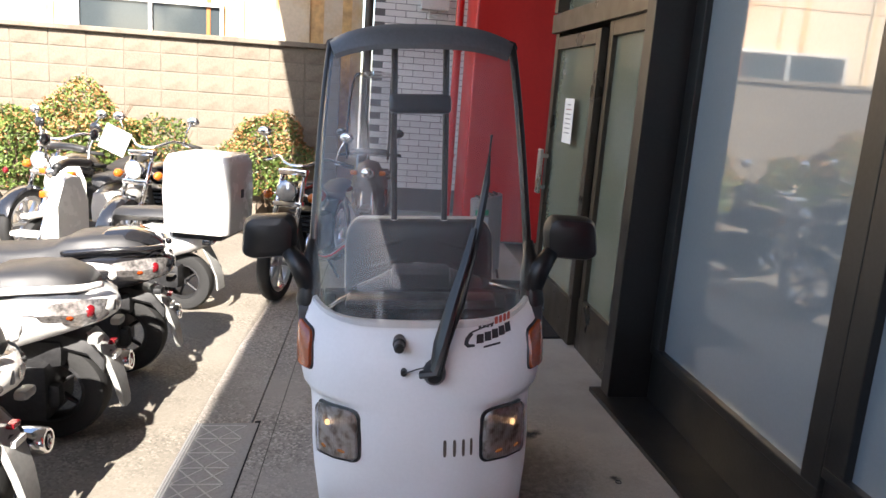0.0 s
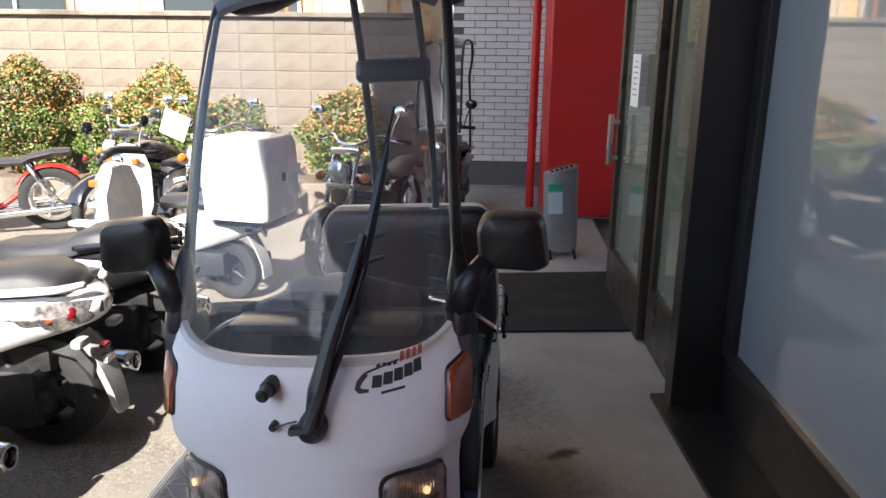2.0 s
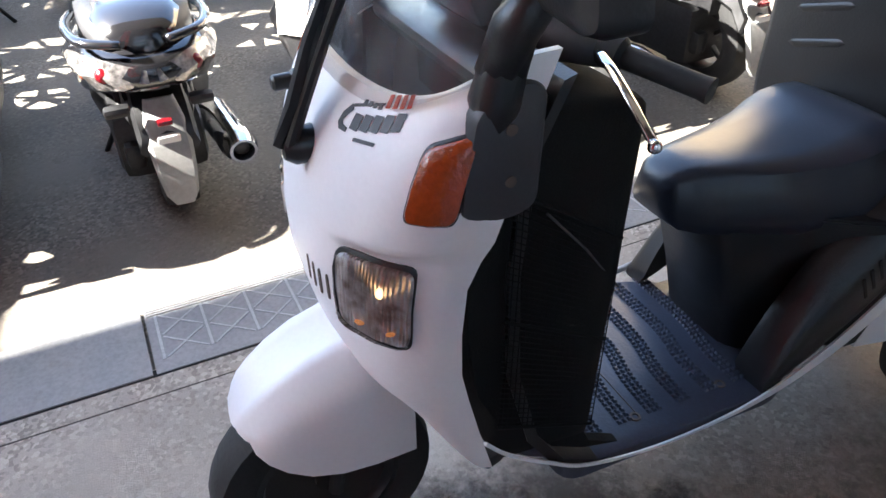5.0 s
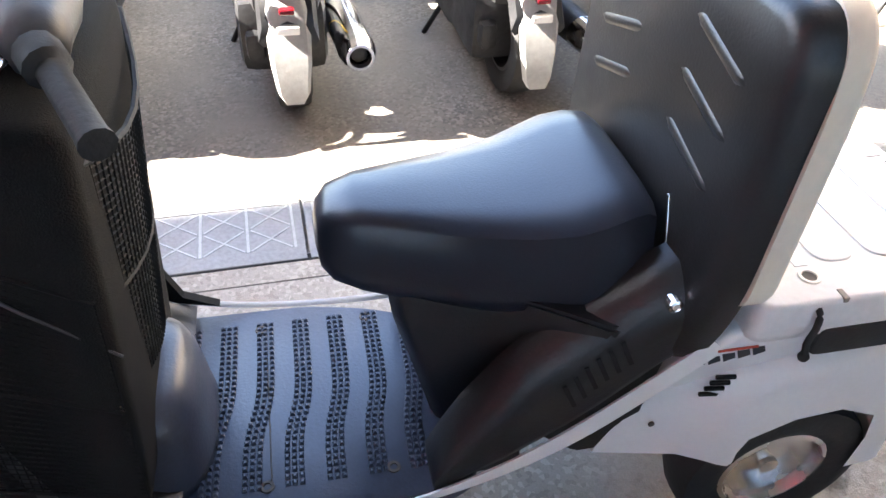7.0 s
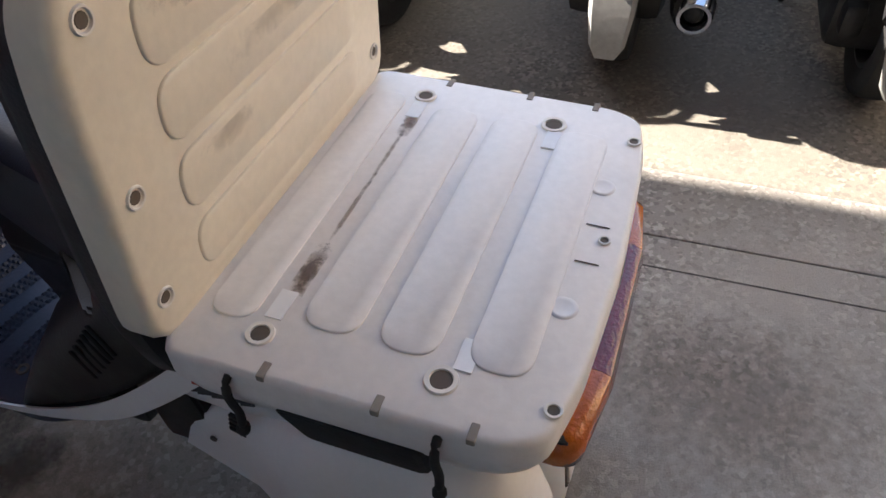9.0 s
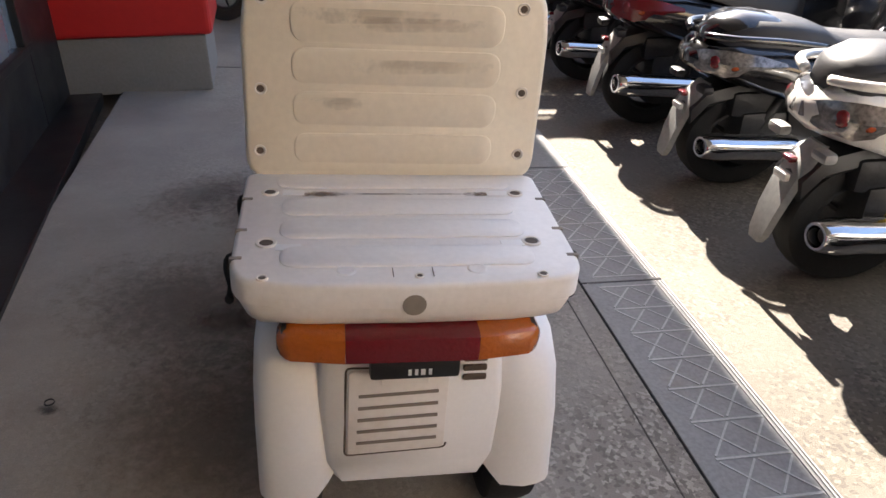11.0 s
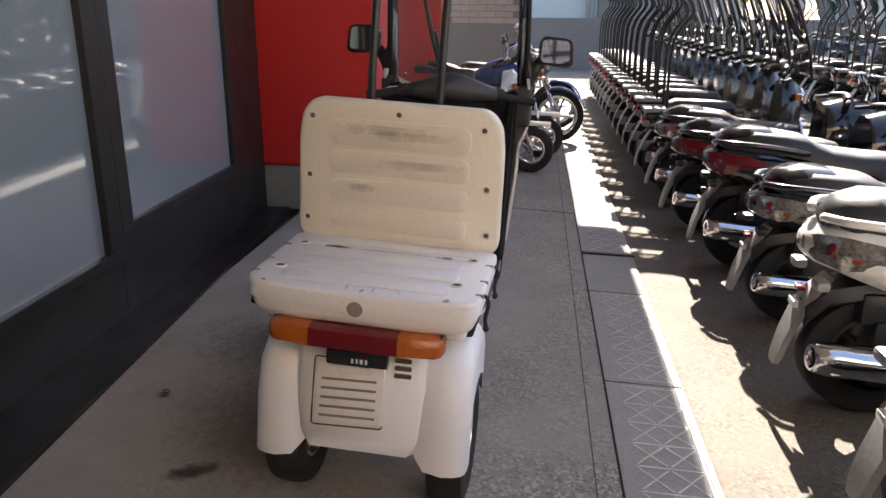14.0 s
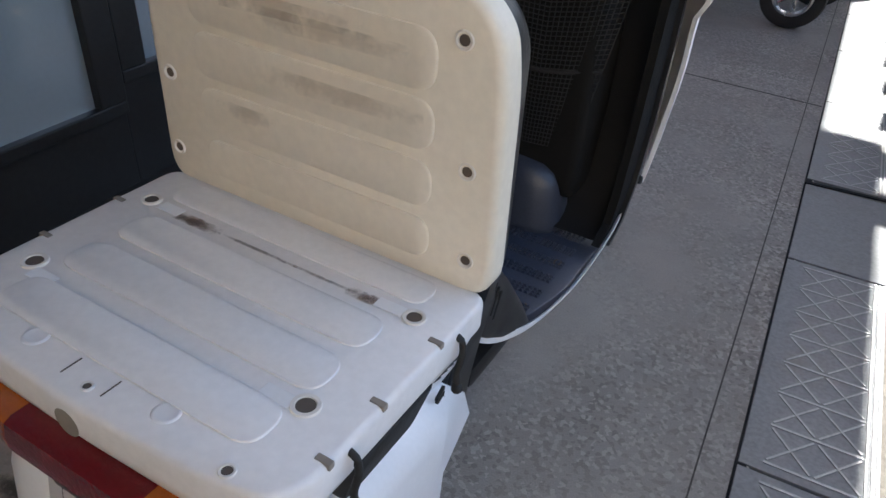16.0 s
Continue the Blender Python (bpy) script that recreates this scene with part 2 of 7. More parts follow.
def loft(bm, rings, cap=True, closed=True):
    """Skin over rings of equal point counts."""
    rows = [[bm.verts.new(p) for p in r] for r in rings]
    for a, b in zip(rows, rows[1:]):
        k = len(a)
        for i in range(k if closed else k - 1):
            j = (i + 1) % k
            bm.faces.new((a[i], a[j], b[j], b[i]))
    if cap and closed:
        bm.faces.new(rows[0][::-1])
        bm.faces.new(rows[-1])
    return bm


def frame_of(d):
    d = Vector(d).normalized()
    u = d.cross((0, 0, 1)) if abs(d.z) < 0.95 else d.cross((0, 1, 0))
    u.normalize()
    return u, d.cross(u)


def tube(bm, pts, r, seg=10, flat=1.0):
    """A round bar along points; r a number or one per point."""
    pts = [Vector(p) for p in pts]
    rings = []
    for i, p in enumerate(pts):
        d = (pts[min(i + 1, len(pts) - 1)] - pts[max(i - 1, 0)])
        u, w = frame_of(d)
        rr = r[i] if isinstance(r, (list, tuple)) else r
        rings.append([p + u * rr * math.cos(a * 2 * math.pi / seg) + w * rr * flat * math.sin(a * 2 * math.pi / seg) for a in range(seg)])
    for a, b in zip(rings, rings[1:]):
        if (a[0] - b[0]).length > (a[seg // 2] - b[0]).length:
            b[:] = b[seg // 2:] + b[:seg // 2]
    return loft(bm, rings)


def curve(pts, n=8):
    """A smooth run of points through the given ones."""
    pts = [Vector(p) for p in pts]
    out = []
    for i in range(len(pts) - 1):
        p0, p1, p2, p3 = pts[max(i - 1, 0)], pts[i], pts[i + 1], pts[min(i + 2, len(pts) - 1)]
        for k in range(n):
            t = k / n
            out.append(0.5 * (2 * p1 + (p2 - p0) * t + (2 * p0 - 5 * p1 + 4 * p2 - p3) * t * t + (3 * p1 - p0 - 3 * p2 + p3) * t ** 3))
    out.append(pts[-1])
    return out


def spin(bm, profile, axis="x", centre=(0, 0, 0), seg=28):
    """A body of revolution: profile of (along, radius)."""
    c = Vector(centre)
    rings = []
    for k in range(seg):
        a = 2 * math.pi * k / seg
        ca, sa = math.cos(a), math.sin(a)
        ring = []
        for al, r in profile:
            v = {"x": (al, r * ca, r * sa), "y": (r * ca, al, r * sa), "z": (r * ca, r * sa, al)}[axis]
            ring.append(c + Vector(v))
        rings.append(ring)
    rows = [[bm.verts.new(p) for p in r] for r in rings]
    n = len(profile)
    for k in range(seg):
        a, b = rows[k], rows[(k + 1) % seg]
        for i in range(n - 1):
            bm.faces.new((a[i], a[i + 1], b[i + 1], b[i]))
    bmesh.ops.remove_doubles(bm, verts=bm.verts[:], dist=1e-5)
    return bm


def ball(bm, c, sx, sy, sz, u=14, v=9):
    bmesh.ops.create_uvsphere(bm, u_segments=u, v_segments=v, radius=1, matrix=Matrix.LocRotScale(c, None, (sx, sy, sz)))
    return bm


def outline(pts, r=0.02, n=4):
    """A polygon in 2D with its corners rounded."""
    out = []
    k = len(pts)
    for i in range(k):
        p, a, b = Vector(pts[i]), Vector(pts[i - 1]), Vector(pts[(i + 1) % k])
        rr = min(r, (a - p).length * 0.45, (b - p).length * 0.45)
        s, e = p + (a - p).normalized() * rr, p + (b - p).normalized() * rr
        for j in range(n + 1):
            t = j / n
            out.append(s * (1 - t) ** 2 + p * 2 * t * (1 - t) + e * t * t)
    return out


def slab(bm, pts2, fn, lo, hi, edge=0.0):
    """A plate: a 2D outline pushed from lo to hi through fn(a, b, depth), its rim eased by edge."""
    pts2 = [Vector(p) for p in pts2]
    c = sum(pts2, Vector((0, 0))) / len(pts2)
    def ring(d, inset):
        return [fn(*(p + (c - p).normalized() * inset), d) for p in pts2]
    if edge:
        sg = 1 if hi > lo else -1
        loft(bm, [ring(lo, 0), ring(hi - sg * edge, 0), ring(hi - sg * edge * 0.3, edge * 0.3), ring(hi, edge)])
    else:
        loft(bm, [ring(lo, 0), ring(hi, 0)])
    return bm


B_ANG = 4.6
MB = pose(0, 0, 0, 0, 0, B_ANG)       # the shop's own axes: u across, v along its front
PIVOT = Matrix.Translation((0.87, 0, 0))
TILT = PIVOT @ Matrix.Rotation(radians(-2.3), 4, "Y") @ PIVOT.inverted()   # the apron falls away from the shop to the drain
MG = TILT @ pose(0, 0, 0, 0, 0, 2.3)         # the drain's axes, on the sloping apron
YZ = -0.084                           # the yard's level beyond the drain


def yard(x, y, z=0.0, rx=0, ry=0, rz=0):
    return at(x, y, z + YZ, rx, ry, rz)


def on_apron(x, y, z=0.0, rx=0, ry=0, rz=0):
    return TILT @ at(x, y, z, rx, ry, rz)


def uv(x, y):
    a = radians(B_ANG)
    return x * math.cos(a) + y * math.sin(a), -x * math.sin(a) + y * math.cos(a)


# ---- ground ----
b = bmesh.new()
bmesh.ops.create_grid(b, x_segments=24, y_segments=24, size=150)
b.transform(Matrix.Translation((0, 0, YZ)))
tagged(part("ground", b, YARD), "sunlit worn concrete yard ground", "ground", kind="structure")
b = bmesh.new()
box(b, 0.23, 0, -0.05, 2.0, 17.0, 0.1, 0.004)
apron = tagged(part("pavement", b, CONCRETE, m=MG), "shaded stained concrete apron before the shop", "pavement", kind="structure")
b = bmesh.new()
box(b, -40, -25.5, YZ + 0.72, 140, 10, 1.46, 0.02)
tagged(part("road", b, ROAD), "grey asphalt street on a bank above the yard", "road", kind="structure")

# ---- shop front ----
b = bmesh.new()
box(b, 1.285, -1.06, 0.0, 0.318, 3.72, 0.06, 0.004)
tagged(part("trim", b, BLACK, m=pose(0, 0, 0, 0, 0, 6.4)), "black painted step under the shop windows", "step", kind="structure")
b = bmesh.new()
box(b, 1.60, -0.07, 0.11, 0.42, 1.52, 0.38, 0.004)
box(b, 1.60, -1.605, 0.16, 0.42, 1.55, 0.48, 0.004)
box(b, 1.60, -2.64, 2.52, 0.42, 0.51, 5.04, 0.004)
box(b, 1.62, -0.88, 3.82, 0.46, 3.01, 2.44, 0.004)
wall_shop = tagged(part("wall_shop", b, BLACK, m=MB), "black painted shop wall below and above the windows", "wall", kind="structure")


def shop_window(v0, v1, name, z0=0.30, z1=2.6):
    w = thing(name, "large shop window with pale translucent film in a black frame", "window", MB, kind="structure")
    f = 0.11
    b = bmesh.new()
    box(b, 1.43, (v0 + v1) / 2, z0 + 0.0225, 0.12, v1 - v0, 0.045, 0.006)
    box(b, 1.43, (v0 + v1) / 2, z1 - f / 2, 0.12, v1 - v0, f, 0.006)
    box(b, 1.43, v0 + f / 2, (z0 + z1 + 0.045 - f) / 2, 0.12, f, z1 - z0 - 0.045 - f, 0.006)
    box(b, 1.43, v1 - f / 2, (z0 + z1 + 0.045 - f) / 2, 0.12, f, z1 - z0 - 0.045 - f, 0.006)
    part("window_frame", b, BLACK, w)
    b = bmesh.new()
    box(b, 1.41, (v0 + v1) / 2, (z0 + z1 + 0.045 - f) / 2, 0.012, v1 - v0 - 2 * f, z1 - z0 - 0.045 - f)
    part("pane", b, FILM, w, "frosted film pane")
    return w


FILM = mat("film_glass", (0.225, 0.262, 0.285), 0.03, vary=0.03, scale=0.8, rvary=0.01, coat=1.0)
FILM.node_tree.nodes["Principled BSDF"].inputs["IOR"].default_value = 2.1
shop_window(-0.83, 0.69, "window_1")
shop_window(-2.38, -0.83, "window_2", 0.40)
# black pilaster between windows and doors
b = bmesh.new()
box(b, 1.52, 0.75, 2.50, 0.72, 0.12, 5.08, 0.006)
tagged(part("wall_pilaster", b, BLACK, m=MB), "black painted pilaster beside the shop entrance", "pilaster", kind="structure")


def red_column(name, u0, u1, v0, v1, z1, base):
    c = thing(name, "red painted column on a grey concrete base", "column", MB, kind="structure")
    b = bmesh.new()
    box(b, (u0 + u1) / 2, (v0 + v1) / 2, (base + z1) / 2, u1 - u0, v1 - v0, z1 - base, 0.03, seg=3)
    part("shaft", b, RED, c)
    b = bmesh.new()
    box(b, (u0 + u1) / 2 + 0.015, (v0 + v1) / 2, base / 2, u1 - u0 - 0.05, v1 - v0 - 0.05, base, 0.01)
    part("base", b, BASE_GREY, c, "bare grey concrete base")
    return c


red_column("column_1", 0.57, 1.47, -3.6, -2.90, 5.04, 0.325)
red_column("column_2", 0.92, 1.80, 4.95, 5.7, 5.04, 0.02)
red_column("column_3", 0.64, 1.46, -9.6, -8.9, 5.04, 0.33)

# ---- entrance doors ----
entrance = thing("door_1", "bronze framed glass entrance doors, closed, with frosted panes", "door", MB, kind="structure")
DOORGLASS = mat("door_glass", (0.16, 0.175, 0.13), 0.05, vary=0.06, scale=1.5, rvary=0.02, coat=0.4)


def leaf(v0, v1, u, z0, z1, name="leaf", stile=0.085, rail=0.30, top=0.09):
    b = bmesh.new()
    mid = (v0 + v1) / 2
    box(b, u, v0 + stile / 2, (z0 + z1) / 2, 0.05, stile, z1 - z0, 0.004)
    box(b, u, v1 - stile / 2, (z0 + z1) / 2, 0.05, stile, z1 - z0, 0.004)
    box(b, u, mid, z0 + rail / 2, 0.05, v1 - v0 - 2 * stile, rail, 0.004)
    box(b, u, mid, z1 - top / 2, 0.05, v1 - v0 - 2 * stile, top, 0.004)
    f = part(name, b, BRONZE, entrance)
    b = bmesh.new()
    box(b, u + 0.01, mid, (z0 + rail + z1 - top) / 2, 0.01, v1 - v0 - 2 * stile, z1 - top - z0 - rail)
    part("pane", b, DOORGLASS, f, "greenish frosted glass")
    return f


leaf(0.80, 1.52, 1.24, 0.02, 2.12, "sidelight", rail=0.34, stile=0.07)
leaf(1.56, 2.62, 1.20, 0.02, 2.08)
b = bmesh.new()
box(b, 1.25, 1.79, 2.19, 0.14, 1.98, 0.14, 0.005)
box(b, 1.25, 1.79, 3.02, 0.14, 1.98, 0.14, 0.005)
for v in (0.83, 1.54, 2.71):
    box(b, 1.25, v, 2.61, 0.14, 0.09, 0.68, 0.005)
box(b, 1.27, 2.71, 1.07, 0.12, 0.09, 2.1, 0.005)
part("door_frame", b, BRONZE, entrance)
for v0, v1 in ((0.88, 1.49), (1.59, 2.66)):
    b = bmesh.new()
    box(b, 1.27, (v0 + v1) / 2, 2.61, 0.01, v1 - v0, 0.7)
    part("transom_pane", b, DOORGLASS, entrance)
b = bmesh.new()
box(b, 1.62, 1.79, 4.07, 0.8, 1.98, 1.94, 0.004)
tagged(part("wall_over_door", b, BLACK, m=MB), "dark wall over the entrance", "wall", kind="structure")
b = bmesh.new()
box(b, 1.77, 2.845, 2.52, 0.86, 0.11, 5.04, 0.004)
tagged(part("wall_end", b, BLACK, m=MB), "dark end wall beside the entrance", "wall", kind="structure")
for v, z in ((2.55, 1.08),):
    b = bmesh.new()
    box(b, 1.125, v, z, 0.03, 0.075, 0.34, 0.008)
    box(b, 1.16, v, z + 0.12, 0.05, 0.03, 0.03)
    box(b, 1.16, v, z - 0.12, 0.05, 0.03, 0.03)
    part("pull_handle", b, mat("steel", (0.55, 0.54, 0.52), 0.3, 0.9), entrance, "brushed steel pull handle")
b = bmesh.new()
box(b, 0.71, 2.36, 0.008, 1.08, 1.26, 0.016, 0.004)
tagged(part("door_mat", b, mat("mat_rubber", (0.008, 0.008, 0.009), 0.9, vary=0.4, fine=200, bump=1), m=TILT @ MB), "black ribbed entrance mat on the concrete", "mat")

# the deep roof over the shop front, which keeps the apron in shade
b = bmesh.new()
box(b, 0.19, -1.5, 5.2, 4.72, 15.4, 0.3, 0.01)
box(b, 0.325, -11.0, 5.2, 4.45, 3.5, 0.3, 0.01)
tagged(part("ceiling", b, mat("soffit", (0.36, 0.36, 0.35), 0.8), m=pose(0, 0, 0, 0, 0, 2.3)), "pale flat roof over the shop front", "ceiling", kind="structure")
b = bmesh.new()
box(b, 2.2, -1.5, 2.52, 0.2, 16, 5.04)
tagged(part("wall_back", b, mat("inner_wall", (0.4, 0.4, 0.4), 0.8), m=MB), "plain inner wall of the shop", "wall", kind="structure")

# ---- drain cover along the apron ----
STEEL = mat("galvanised_cover", (0.235, 0.235, 0.238), 0.6, 0.2, vary=0.2, scale=5, fine=90, bump=0.3, col2=(0.22, 0.20, 0.18), spots=0.2)
drain = thing("drain_cover", "grey steel drain cover plates with a raised diamond pattern", "drain", MG, kind="structure")
b = bmesh.new()
box(b, -0.897, 0, -0.004, 0.312, 1.04, 0.016, 0.002)
plate = part("plate", b, STEEL, drain)
plate.matrix_basis = at(0, -0.05, 0)
b = bmesh.new()
for k in range(8):
    y = -0.49 + 0.14 * k
    box(b, -0.905, y, 0.0045, 0.22, 0.008, 0.003)
for k in range(7):
    y = -0.42 + 0.14 * k
    for dx in (-0.055, 0.055):
        box(b, -0.905 + dx, y, 0.0045, 0.006, 0.155, 0.003, 0, (0, 0, 40))
        box(b, -0.905 + dx, y, 0.0045, 0.006, 0.155, 0.003, 0, (0, 0, -40))
for x in (-1.02, -1.034, -1.046):
    box(b, x, 0, 0.0045, 0.005, 1.03, 0.006)
pattern = part("raised_pattern", b, mat("worn_steel", (0.38, 0.38, 0.375), 0.45, 0.3, vary=0.25, scale=9, fine=120), plate, "raised ridges worn bright")
for y in [-1.1] + [-2.86 - 1.05 * k for k in range(11)]:
    o = twin(plate, "plate", 0, y, 0, parent=drain)
    twin(pattern, "raised_pattern", 0, 0, 0, parent=o)
b = bmesh.new()
box(b, -0.897, -1.955, -0.003, 0.312, 0.65, 0.016, 0.003)
part("plain_plate", b, STEEL, drain, "plain flat cover plate")
for y, w in ((2.0, 3.02), (5.4, 3.7)):
    b = bmesh.new()
    box(b, -0.917, y, -0.010, 0.28, w, 0.016, 0.004)
    part("channel_lid", b, CONCRETE, drain, "worn concrete channel lid")
b = bmesh.new()
box(b, -0.748, -7.0, 0.0006, 0.028, 15.0, 0.003)
part("gap", b, mat("gap_dark", (0.01, 0.01, 0.01), 0.9), drain)
b = bmesh.new()
box(b, -0.90, -2.30, 0.006, 0.33, 0.02, 0.006, 0.001, (0, 0, 4))
part("lifted_edge", b, bpy.data.materials["gap_dark"], drain, "dark gap at a lifted plate edge")
# expansion joints, stains, small litter on the apron
JOINT = mat("joint_dark", (0.075, 0.068, 0.06), 0.95, vary=0.6, scale=14)
for y in (-3.36, 2.9, -7.2):
    b = bmesh.new()
    box(b, 0.23, y, 0.0006, 1.92, 0.012, 0.002, 0, (0, 0, -4))
    tagged(part("expansion_joint", b, JOINT, m=MG), "dark expansion joint in the concrete apron", "joint", kind="structure")
b = bmesh.new()
box(b, -0.655, -1.2, 0.0002, 0.0045, 16, 0.002)
tagged(part("edge_joint", b, JOINT, m=MG), "thin cracked joint along the apron edge", "joint", kind="structure")
OIL = soft_stain("oil_stain", (0.05, 0.043, 0.037), 0.6)
GRIME = soft_stain("brown_stain", (0.12, 0.09, 0.065), 0.36)


def blot(x, y, r, k, m=OIL, stretch=0.8):
    bm = bmesh.new()
    bm.faces.new([bm.verts.new((r * math.cos(a), stretch * r * math.sin(a), 0.0014 + 0.0002 * k)) for a in [2 * math.pi * q / 24 for q in range(24)]])
    tagged(part("oil_stain", bm, m, m=on_apron(x, y, 0, 0, 0, 37 * k)), "dark soaked-in oil stain on the concrete", "stain", "stains on the apron", "structure")


for i, (x, y, r, st) in enumerate(((0.49, -0.46, 0.13, 0.7), (0.18, -0.80, 0.26, 0.7), (0.10, -1.10, 0.22, 0.8), (0.24, 0.5, 0.06, 0.8), (0.30, -0.60, 0.12, 0.6), (0.92, -0.07, 0.035, 0.7), (0.60, 0.35, 0.10, 0.5))):
    blot(x, y, r, i, OIL, st)
for i, (x, y, r, st) in enumerate(((0.48, 0.05, 0.42, 0.8), (0.62, -0.55, 0.50, 0.7), (0.30, -1.3, 0.45, 0.8), (0.70, -1.4, 0.35, 0.6), (-0.35, 0.75, 0.40, 0.7), (0.25, 0.95, 0.5, 0.6))):
    blot(x, y, r, i + 8, GRIME, st)
b = bmesh.new()
spin(b, [(0.0, 0.011), (0.004, 0.0125), (0.0, 0.014)], "z", (0.927, -0.10, 0.0), 16)
tagged(part("washer", b, mat("washer_metal", (0.06, 0.06, 0.06), 0.5, 0.8), m=TILT), "small dark metal washer on the concrete", "washer")

# ---- yard end: block wall, painted sheet building, white tiled wall ----
b = bmesh.new()
box(b, -5.2, 6.55, 0.95, 9.4, 0.07, 2.16)
block_wall = tagged(part("wall_block", b, MORTAR, m=MB), "weathered concrete block wall behind the yard", "wall", kind="structure")
b = bmesh.new()
box(b, 0, 0, 0, 0.417, 0.05, 0.202, 0.005, seg=1)
blk = part("block", b, BLOCK, block_wall)
blk.matrix_basis = at(-0.72, 6.534, 0.01)
for r in range(10):
    for c in range(22):
        x = -0.72 - 0.428 * c
        if r == 0 and c == 0:
            continue
        twin(blk, "block", x, 6.534 + 0.002 * math.sin(3 * r + 5 * c), 0.01 + 0.2145 * r, parent=block_wall)
b = bmesh.new()
box(b, -5.2, 6.53, 2.06, 9.4, 0.16, 0.06, 0.01)
part("coping", b, BLOCK, block_wall)
STREAK = mat("rust_streak", (0.62, 0.40, 0.17), 0.75, vary=0.35, scale=2.5, fine=14, col2=(0.40, 0.17, 0.05), spots=0.35)
DARKPANE = mat("dark_pane", (0.045, 0.055, 0.06), 0.06, vary=0.1, scale=2, rvary=0.02, coat=0.5)
# painted sheet-metal building behind it
shed = thing("sheet_building", "sunlit cream sheet-metal building with rust streaks and sliding windows", "building", MB, kind="structure")
b = bmesh.new()
box(b, -5.3, 8.6, 2.9, 10.1, 3.0, 5.8)
part("wall", b, SHEET, shed, "cream painted sheet wall, rust stained")
for x in (-9.8, -8.1, -6.5, -5.0, -4.1, -2.2, -1.78, -0.95):
    b = bmesh.new()
    box(b, x, 7.085, 2.9, 0.05, 0.03, 5.8, 0.006)
    part("seam_strip", b, RUST if x in (-5.0, -2.2) else SHEET, shed)
for x, w in ((-2.0, 0.30), (-0.85, 0.20), (-5.05, 0.10), (-4.15, 0.06), (-1.35, 0.05), (-3.1, 0.08), (-2.75, 0.04), (-0.45, 0.12), (-6.1, 0.12)):
    b = bmesh.new()
    box(b, x, 7.096, 3.2, w, 0.008, 5.0)
    part("rust_streak", b, STREAK, shed, "orange rust stained sheet")
for z in (3.1,):
    b = bmesh.new()
    box(b, -5.5, 7.095, z, 9.6, 0.012, 0.006)
    part("lap_joint", b, RUST, shed)
for x0, x1 in ((-3.78, -2.03), (-6.4, -4.95)):
    b = bmesh.new()
    for xx in (x0, (x0 + x1) / 2, x1):
        box(b, xx, 7.06, 2.17, 0.045, 0.05, 0.66, 0.004)
    for zz in (1.86, 2.48):
        box(b, (x0 + x1) / 2, 7.06, zz, x1 - x0, 0.05, 0.04, 0.004)
    w = part("window", b, mat("window_aluminium", (0.7, 0.7, 0.68), 0.4, 0.5), shed, "pale aluminium sliding window")
    for k in (0, 1):
        b = bmesh.new()
        box(b, x0 + (x1 - x0) * (0.25 + 0.5 * k), 7.075 + 0.01 * k, 2.17, (x1 - x0) / 2 - 0.04, 0.008, 0.58)
        part("pane", b, DARKPANE, w)
# dark downpipes and gap between the buildings
b = bmesh.new()
tube(b, [(-0.17, 7.0, 0), (-0.17, 7.0, 5.8)], 0.055, 12)
tagged(part("downpipe", b, mat("brown_pipe", (0.06, 0.05, 0.04), 0.6), m=MB), "dark brown downpipe between the buildings", "pipe")
# white tiled wall
b = bmesh.new()
box(b, 1.4, 7.0, 2.9, 3.0, 0.16, 5.8)
tile_wall = tagged(part("wall_tile", b, GROUT, m=MB), "white glazed brick-tile wall with dark joints", "wall", kind="structure")
b = bmesh.new()
box(b, 0, 0, 0, 0.262, 0.02, 0.074, 0.003, seg=1)
tl = part("tile", b, TILE, tile_wall)
tl.matrix_basis = at(0.03, 6.915, 0.35)
n = 0
for r in range(46):
    for c in range(7):
        x = 0.03 + 0.270 * c + (0.135 if r % 2 else 0)
        if (r or c) and n < 298:
            twin(tl, "tile", x, 6.915, 0.35 + 0.082 * r, parent=tile_wall)
            n += 1
b = bmesh.new()
box(b, 0.66, 6.83, 2.80, 0.36, 0.15, 0.34, 0.015)
tube(b, [(0.60, 6.85, 2.63), (0.60, 6.85, 2.56), (0.85, 6.85, 2.54)], 0.025, 8)
tagged(part("meter_box", b, mat("box_paint", (0.6, 0.6, 0.57), 0.5), m=MB), "pale wall box with a short pipe", "box")
b = bmesh.new()
tube(b, [(0.82, 5.55, 0.0), (0.82, 5.55, 4.0)], 0.045, 12)
for z in (0.9, 2.1, 3.2):
    spin(b, [(z - 0.02, 0.055), (z + 0.02, 0.055)], "z", (0.82, 5.55, 0), 12)
tagged(part("red_pipe", b, RED, m=MB, smooth=40), "red painted downpipe beside the column", "pipe")
# litter bin
binn = thing("litter_bin", "slim grey metal litter bin with a slanted top and green label", "bin", on_apron(0.66, 3.62, 0, 0, 0, 8))
b = bmesh.new()
rings = []
for z, k in ((0.05, 0.9), (0.08, 0.98), (0.66, 1.0)):
    rings.append([Vector((0.14 * k * math.copysign(abs(math.cos(a)) ** 0.6, math.cos(a)), 0.11 * k * math.copysign(abs(math.sin(a)) ** 0.6, math.sin(a)), z)) for a in [2 * math.pi * i / 20 for i in range(20)]])
rings.append([Vector((p.x, p.y, 0.70 + 0.22 * (p.x + 0.14))) for p in rings[-1]])
loft(b, rings)
part("body", b, mat("bin_metal", (0.33, 0.34, 0.34), 0.4, 0.5), binn, smooth=40)
b = bmesh.new()
